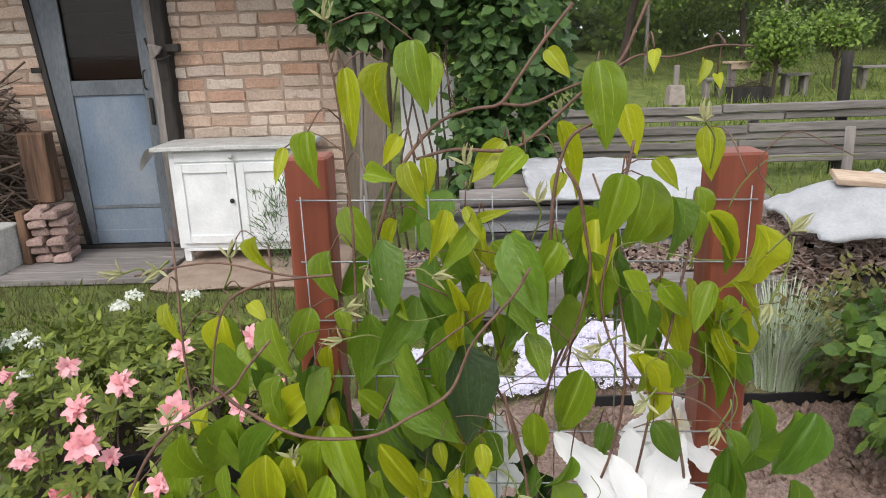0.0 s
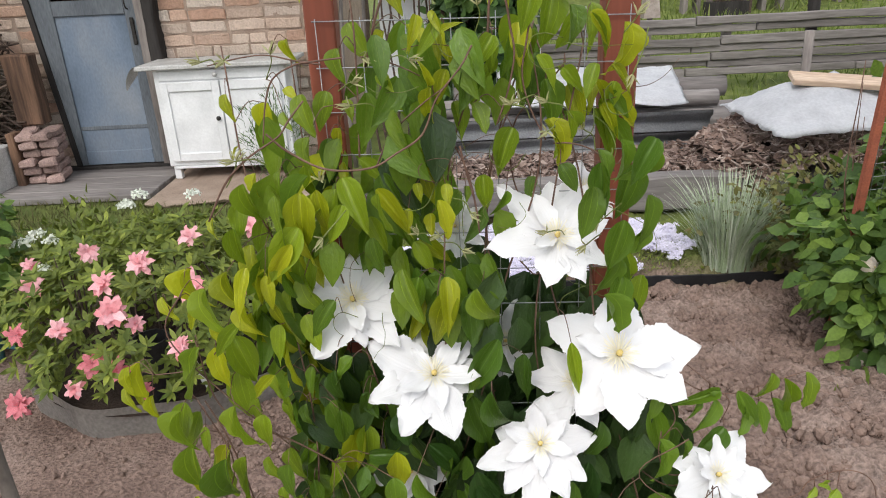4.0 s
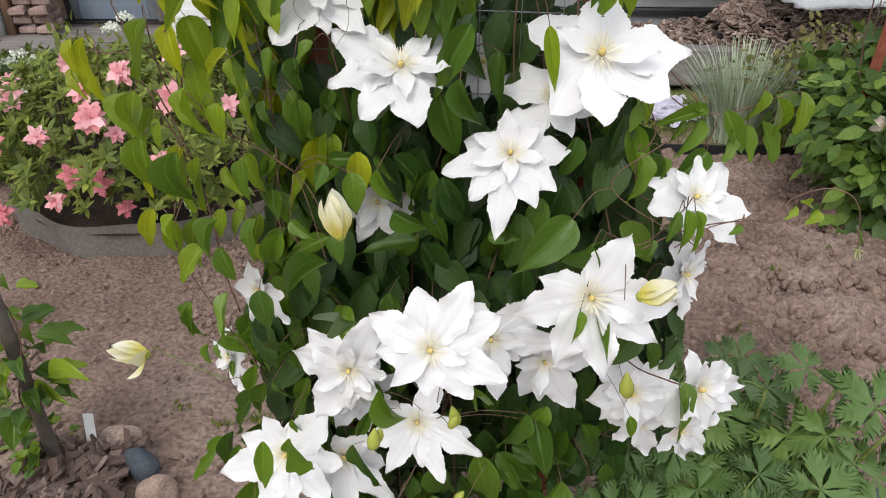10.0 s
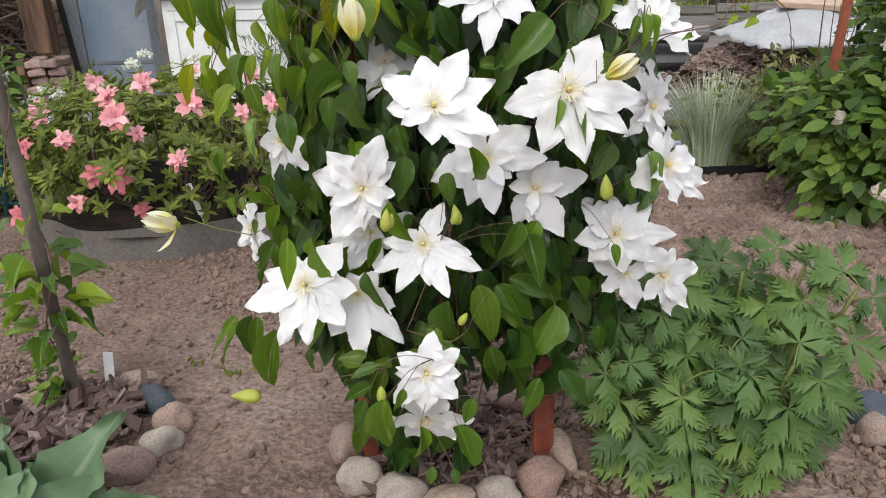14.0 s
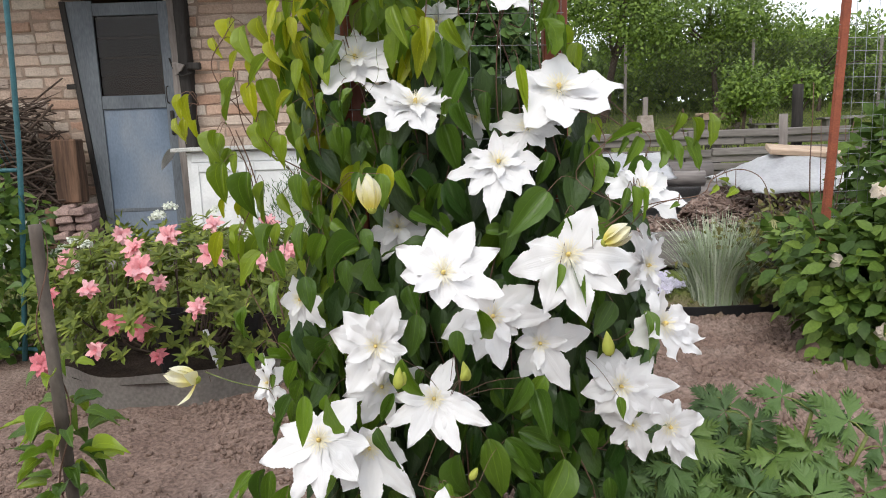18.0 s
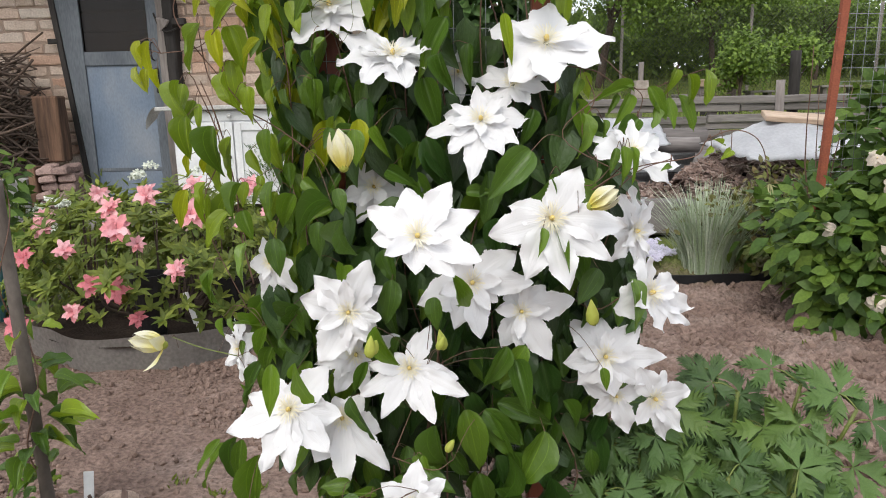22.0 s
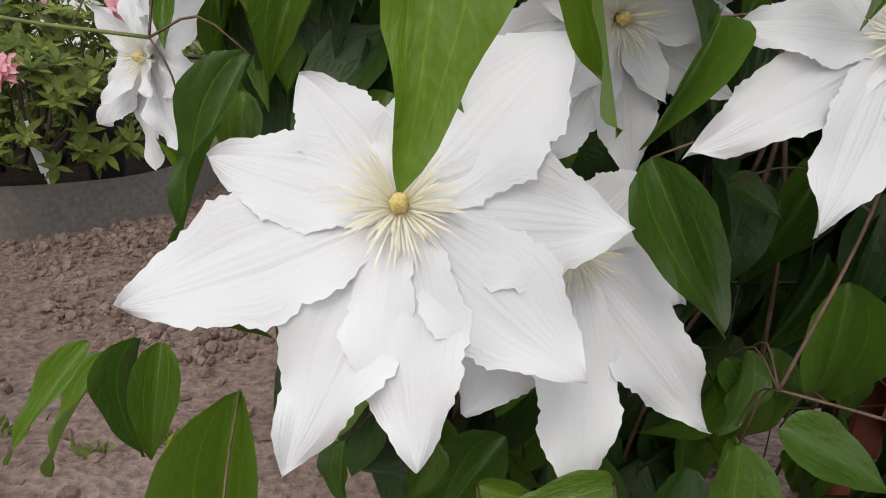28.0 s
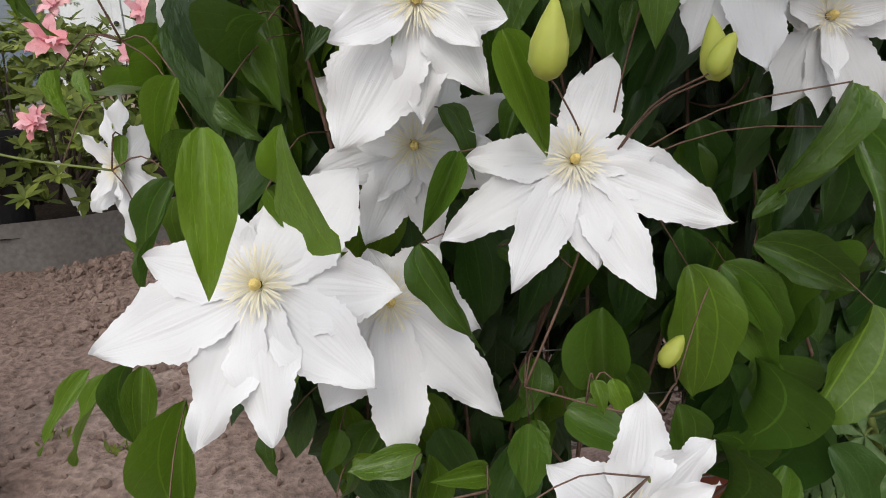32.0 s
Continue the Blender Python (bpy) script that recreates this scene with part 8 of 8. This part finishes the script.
PALM = [palmate("cut_leaf", 130 + i) for i in range(6)]
delph = empty("cut_leaved_plant", 0.54, 0.6, 0, "bushy green perennial with deeply cut leaves", "plant")
dinv = delph.matrix_world.inverted()
k = 0
for i in range(15):
    a, rad = i * 2.4, 0.16 * math.sqrt((i + 0.5) / 15)
    top = Vector((0.52 + rad * 1.6 * math.cos(a), 0.6 + rad * 1.1 * math.sin(a), rnd.uniform(0.2, 0.4)))
    foot = Vector((0.54 + 0.04 * math.cos(a), 0.62 + 0.04 * math.sin(a), 0))
    put("stem", raw("stem", *tube_data([foot, (foot + top) / 2 + Vector((0.02 * math.cos(a), 0.02 * math.sin(a), 0)), top], 0.005, 0.0035, 6, 4), GREENSTEM), delph, dinv)
    for j in range(11):
        t = 0.1 + 0.9 * j / 10
        c = foot.lerp(top, t)
        w = a + j * 2.1
        out = Vector((math.cos(w), math.sin(w), 0.35))
        pl = rnd.uniform(0.05, 0.1) * (1.25 - 0.65 * t)
        c2 = c + out * pl
        s = rnd.uniform(0.055, 0.095) * (1.1 - 0.35 * t)
        nrm = Vector((0.35 * math.cos(w) - 0.2 + rnd.uniform(-0.25, 0.25), 0.3 * math.sin(w) - 0.75, 0.85))
        put("leaf", PALM[k % 6], delph, dinv @ Matrix(turn_matrix(c2, (math.cos(w), 0.3 * math.sin(w), 0.6 * math.sin(w) - 0.25), nrm)) @ Matrix.Scale(s, 4))
        put("leaf_stalk", raw("stalk", *tube_data([c, c + out * pl * 0.6 + Vector((0, 0, 0.006)), c2], 0.0018, 0.0014, 4, 2), GREENSTEM), delph, dinv)
        k += 1


# ---- grass ----
def tuft(n, x0, x1, y0, y1, h, seed, keep):
    r = np.random.default_rng(seed)
    ms = []
    while len(ms) < n:
        x, y = r.uniform(x0, x1), r.uniform(y0, y1)
        if not keep(x, y, r):
            continue
        s = h * r.uniform(0.5, 1.4)
        ms.append(turn_matrix((x, y, ground_z(x, y)), (r.normal(0, 0.35), r.normal(0, 0.35), 1), (r.normal(), r.normal(), 0.1), (s * 0.16, s, s)))
    return ms


tri = ([(-0.3, 0, 0), (0.3, 0, 0), (0.22, 0.55, 0.08), (-0.22, 0.55, 0.08), (0, 1, 0.3)],)
lawn_ms = tuft(16000, -4.5, 0.3, 2.7, 4.5, 0.045, 91, lambda x, y, r: y > 2.9 + 0.4 * noise.noise(Vector((x * 2, y * 2, 0))))
tagged(scatter("lawn_grass", (tri[0], [[0, 1, 2], [0, 2, 3], [3, 2, 4]]), lawn_ms, LAWN), "short dry olive-brown lawn before the shed", "grass", kind="stuff")
ms = tuft(9000, 0.5, 8.0, 4.9, 11.0, 0.11, 92, lambda x, y, r: True)
ms += tuft(5000, 3.0, 16.0, 8.0, 20.0, 0.22, 93, lambda x, y, r: True)
tagged(scatter("meadow_grass", (tri[0], [[0, 1, 2], [0, 2, 3], [3, 2, 4]]), ms, GRASSY), "short green and dry meadow grass", "grass", kind="stuff")
ms = []
r = np.random.default_rng(95)
for cx, cy, n in ((-0.42, 0.98, 26), (-0.5, 0.96, 16), (-0.2, 1.05, 10), (0.85, 1.3, 14), (1.05, 1.6, 14), (0.3, 0.95, 20), (-0.62, 1.02, 12), (1.3, 1.75, 12)):
    for i in range(n):
        s = r.uniform(0.014, 0.032)
        x, y = cx + r.normal(0, 0.015), cy + r.normal(0, 0.012)
        ms.append(turn_matrix((x, y, ground_z(x, y)), (r.normal(0, 0.6), r.normal(0, 0.6), 1), (r.normal(), r.normal(), 0.2), (s * 0.3, s, s)))
tagged(scatter("weed_seedlings", simple_leaf(1.0, 0.9), ms, AZLEAF), "tiny green weeds on the bare soil", "weeds", kind="stuff")


# ---- plank fence, posts, tables, trees in the distance ----
fence = empty("plank_fence", 3.0, 7.0, 0, "low fence of stacked grey weathered planks", "fence")
finv = fence.matrix_world.inverted()
for i, (z0, z1) in enumerate(((0.3, 0.375), (0.38, 0.45), (0.455, 0.525), (0.53, 0.6), (0.605, 0.685), (0.725, 0.797), (0.8, 0.876))):
    x = 0.4 + 0.2 * (i % 3)
    while x < 9.5:
        ln = rnd.uniform(1.6, 2.8)
        o = part("plank", box(x, x + ln, 6.96 + 0.03 * (i % 2), 7.02 + 0.03 * (i % 2), z0, z1, 0.008, 0.012, 8), GREYWOOD, fence, m=finv @ Matrix.Translation((x, 7, z0)) @ Matrix.Rotation(rnd.uniform(-0.006, 0.006), 4, "Y") @ Matrix.Translation((-x, -7, -z0)))
        x += ln + 0.01
for x in (1.7, 2.9, 5.4, 7.2):
    part("post", box(x, x + 0.08, 7.05, 7.13, 0.0, 0.87, 0.008, 0.01, 4), GREYPOST, fence, m=finv)
for nm, x, y, w, h in (("pale grey", 2.235, 4.08, 0.06, 0.99), ("dark", 3.82, 7.15, 0.12, 1.34)):
    tagged(put("fence_post", raw("post", *tube_data([(x, y, 0), (x + 0.01, y, h / 2), (x, y, h)], w / 2, w / 2.2, 9, 4, 0.06), GREYPOST if w < 0.1 else DARKWOOD)), nm + " round wooden post standing in the garden", "post")
bm = bmesh.new()
bmesh.ops.create_cone(bm, cap_ends=True, segments=4, radius1=0.12, radius2=0.095, depth=0.19)
o = part("concrete_block", bm, PALESTONE, None, m=pose(2.2, 7.25, 0.965, 0, 0, 45))
part("stub_post", box(-0.024, 0.024, -0.024, 0.024, -0.95, 0.29, 0.004), GREYPOST, o, m=Matrix.Rotation(radians(-45), 4, "Z"))
tagged(o, "pale tapered concrete block on a post", "concrete block")
for i, (x, y, w, h) in enumerate(((4.08, 11.5, 0.28, 0.3), (5.37, 11.5, 0.4, 0.34), (4.72, 11.7, 0.76, 0.52), (6.9, 11.9, 0.7, 0.36))):
    g = ground_z(x, y)
    t = empty("garden_bench", x, y, g, "simple wooden garden table or bench in the meadow", "bench", "benches in the meadow")
    tv = t.matrix_world.inverted()
    part("top", box(x - w / 2, x + w / 2, y - 0.16, y + 0.16, g + h - 0.035, g + h, 0.005), PALEWOOD if i == 2 else GREYWOOD, t, m=tv)
    for sx in (-1, 1):
        part("leg", box(x + sx * w * 0.36 - 0.035, x + sx * w * 0.36 + 0.035, y - 0.1, y + 0.1, g - 0.03, g + h - 0.036, 0.005), GREYPOST, t, m=tv)
    if i == 2:
        part("apron", box(x - w * 0.45, x + w * 0.45, y - 0.15, y - 0.13, g + h - 0.12, g + h - 0.036, 0.004), PALEWOOD, t, m=tv)
gz = ground_z(4.5, 11.1)
planter = empty("planter_box", 4.5, 11.1, gz, "dark weathered planter box with dry stalks", "planter")
pv = planter.matrix_world.inverted()
for lim in ((4.2, 4.8, 10.95, 10.97), (4.2, 4.8, 11.23, 11.25), (4.2, 4.22, 10.971, 11.229), (4.78, 4.8, 10.971, 11.229)):
    part("panel", box(*lim, gz - 0.03, gz + 0.22, 0.004), DARKWOOD, planter, m=pv)
tagged(merged("dry_stalks", [tube_data([(4.5 + rnd.uniform(-0.25, 0.25), 11.1, gz), (4.5 + rnd.uniform(-0.3, 0.3), 11.08, gz + 0.2), (4.5 + rnd.uniform(-0.38, 0.38), 11.0, gz + rnd.uniform(0.25, 0.42))], 0.006, 0.003, 4, 3) for _ in range(26)], BARK, planter), kind="stuff").matrix_basis = pv


def tree(x, y, h, spread, seed, leaves, size, label, lean=0.0):
    g0 = ground_z(x, y)
    t = empty("tree", x, y, g0, label, "tree", "trees behind the meadow")
    tv = t.matrix_world.inverted()
    r = random.Random(seed)
    put("trunk", raw("trunk", *tube_data([(x, y, g0 - 0.1), (x + lean * 0.3, y, g0 + h * 0.25), (x + lean * 0.7, y, g0 + h * 0.5), (x + lean, y, g0 + h * 0.85)], 0.05 * h / 2, 0.012 * h, 8, 4, 0.15), BARK), t, tv)
    for i in range(7):
        a, z = r.uniform(0, 6.28), g0 + h * r.uniform(0.25, 0.6)
        e = Vector((x + lean * 0.6 + spread * 0.8 * math.cos(a), y + spread * 0.8 * math.sin(a), z + h * r.uniform(0.12, 0.3)))
        put("limb", raw("limb", *tube_data([(x + lean * (z - g0) / h, y, z), (Vector((x, y, z)) + e) / 2 + Vector((0, 0, 0.1 * h)), e], 0.02 * h / 2, 0.006, 6, 4), BARK), t, tv)
    nb = 5
    ms = []
    g = np.random.default_rng(seed)
    for b in range(nb):
        a = 2 * math.pi * b / nb + r.uniform(-0.5, 0.5)
        c = np.array((x + lean * 0.8 + 0.45 * spread * math.cos(a), y + 0.45 * spread * math.sin(a), g0 + h * r.uniform(0.5, 0.8)))
        rad = np.array((spread * 0.68, spread * 0.68, h * 0.3))
        for q in range(leaves // nb):
            d = g.normal(size=3)
            d /= np.linalg.norm(d)
            k = (0.35 + 0.7 * g.random()) * (1 + 0.5 * noise.noise(Vector(d * 2.6) + Vector((seed, b, 0))))
            p = c + d * rad * k
            if p[2] < g0 + 0.22 * min(1.5, h) or noise.noise(Vector(p * 1.1)) < -0.2:
                continue
            s = size * g.uniform(0.6, 1.3)
            ms.append(turn_matrix(p, d * 0.5 + g.normal(size=3) * 0.7, d + np.array((0, -0.3, 0.7)), (s, s, s)))
    scatter("crown", simple_leaf(1.0, 0.62), ms, TREELEAF, t).matrix_basis = tv


for i, (x, y, h, sp, n, ln) in enumerate(((3.2, 14.0, 3.6, 1.9, 14000, 0.5), (5.6, 14.2, 2.6, 1.5, 12000, -0.2), (7.8, 14.4, 1.75, 1.5, 9000, 0.1), (10.2, 15.0, 1.6, 1.9, 8000, 0.0), (1.2, 14.5, 5.0, 2.2, 7000, 0.2), (13.5, 16.5, 1.5, 2.2, 6000, 0.1), (-1.5, 15.0, 5.5, 2.4, 2600, 0.1),
                                          (17.5, 19.0, 2.0, 2.6, 2600, 0.0), (5.0, 19.0, 6.5, 3.0, 2600, 0.2), (10.0, 21.0, 2.5, 3.0, 2600, 0.2), (22.0, 24.0, 2.3, 3.2, 2200, 0.0), (-6.0, 17.0, 6.0, 3.0, 2200, 0.0), (15.0, 26.0, 2.3, 3.4, 2200, 0.0), (4.95, 11.3, 1.35, 0.5, 1500, 0.05), (6.05, 11.6, 1.3, 0.45, 1300, 0.0))):
    tree(x, y, h, sp, 200 + i, int(n * 1.8), 0.07 if y < 18 else 0.2, "leafy green fruit tree at the edge of the meadow" if h > 1.4 else "small young fruit tree in the meadow", ln)
tagged(crown("field_scrub", 12000, (8.0, 16.9, 1.75), (13.0, 1.0, 1.0), TREELEAF, 0.2, 0.11, None, seed=303, flat=1.2), "dense green scrub behind the wire-netting fence", "scrub", kind="stuff")
tagged(crown("far_hedge", 9000, (6.0, 19.0, 1.7), (24.0, 2.5, 1.2), TREELEAF, 0.42, 0.22, None, seed=301, flat=1.2), "dense green hedge beyond the meadow", "hedge", kind="stuff")

# wire-netting fence in front of the trees
net = empty("wire_netting_fence", 4.0, 13.0, 0.7, "wire-netting fence on thin posts before the trees", "fence")
nv = net.matrix_world.inverted()
for x in (1.0, 3.4, 5.8, 8.2, 10.6):
    put("post", raw("post", *tube_data([(x, 13.0, 0.5), (x, 13.0, 1.5), (x, 13.0, 2.5)], 0.03, 0.03, 7, 2), GREYPOST), net, nv)
pieces = []
for i in range(150):
    for sg in (1, -1):
        x0 = 0.6 + i * 0.07
        x1 = x0 + sg * 1.7
        pieces.append(tube_data([(x0, 12.96, 0.78), (x1, 12.96, 2.48)], 0.0022, 0.0022, 3, 0))
tagged(merged("netting", pieces, NETTING, net), kind="stuff").matrix_basis = nv

# ---- bricks of the shed wall ----
BRICKS = []
for i in range(9):
    row = []
    for ln in (0.275, 0.132):
        bm = box(0, ln * (1, 0.97, 1.02)[i % 3], -0.002 - 0.004 * (i % 3), 0.1, 0, 0.074 + 0.004 * (i % 2), 0.007, 0.0, 2)
        for v in bm.verts:
            v.co += Vector(noise.noise_vector(v.co * 17 + Vector((i * 3, 0, ln * 20)))) * 0.011
        me = bpy.data.meshes.new("brick")
        bm.to_mesh(me)
        bm.free()
        me.materials.append(BRICK)
        row.append(me)
    BRICKS.append(row)
z, k, course = 0.06, 0, 0
while z < 2.42:
    opening = -2.965 - 0.17 * (z - 0.08) / 2.02
    for lo, hi in (((-4.6, opening), (-2.08, -0.87)) if z < 2.1 else ((-4.6, -0.87),)):
        x = hi
        first = course % 2 == 0
        while x > lo:
            head = rnd.random() < 0.25 or first
            first = False
            x -= 0.132 if head else 0.275
            turn = Matrix.Rotation(rnd.uniform(-0.012, 0.012), 4, "Y")
            put("brick", BRICKS[rnd.randrange(9)][1 if head else 0], wall, wall_in @ Matrix.Translation((x, WALL_Y + rnd.uniform(-0.003, 0.006), z + rnd.uniform(-0.004, 0.004))) @ turn)
            x -= rnd.uniform(0.008, 0.018)
    z += 0.091
    course += 1
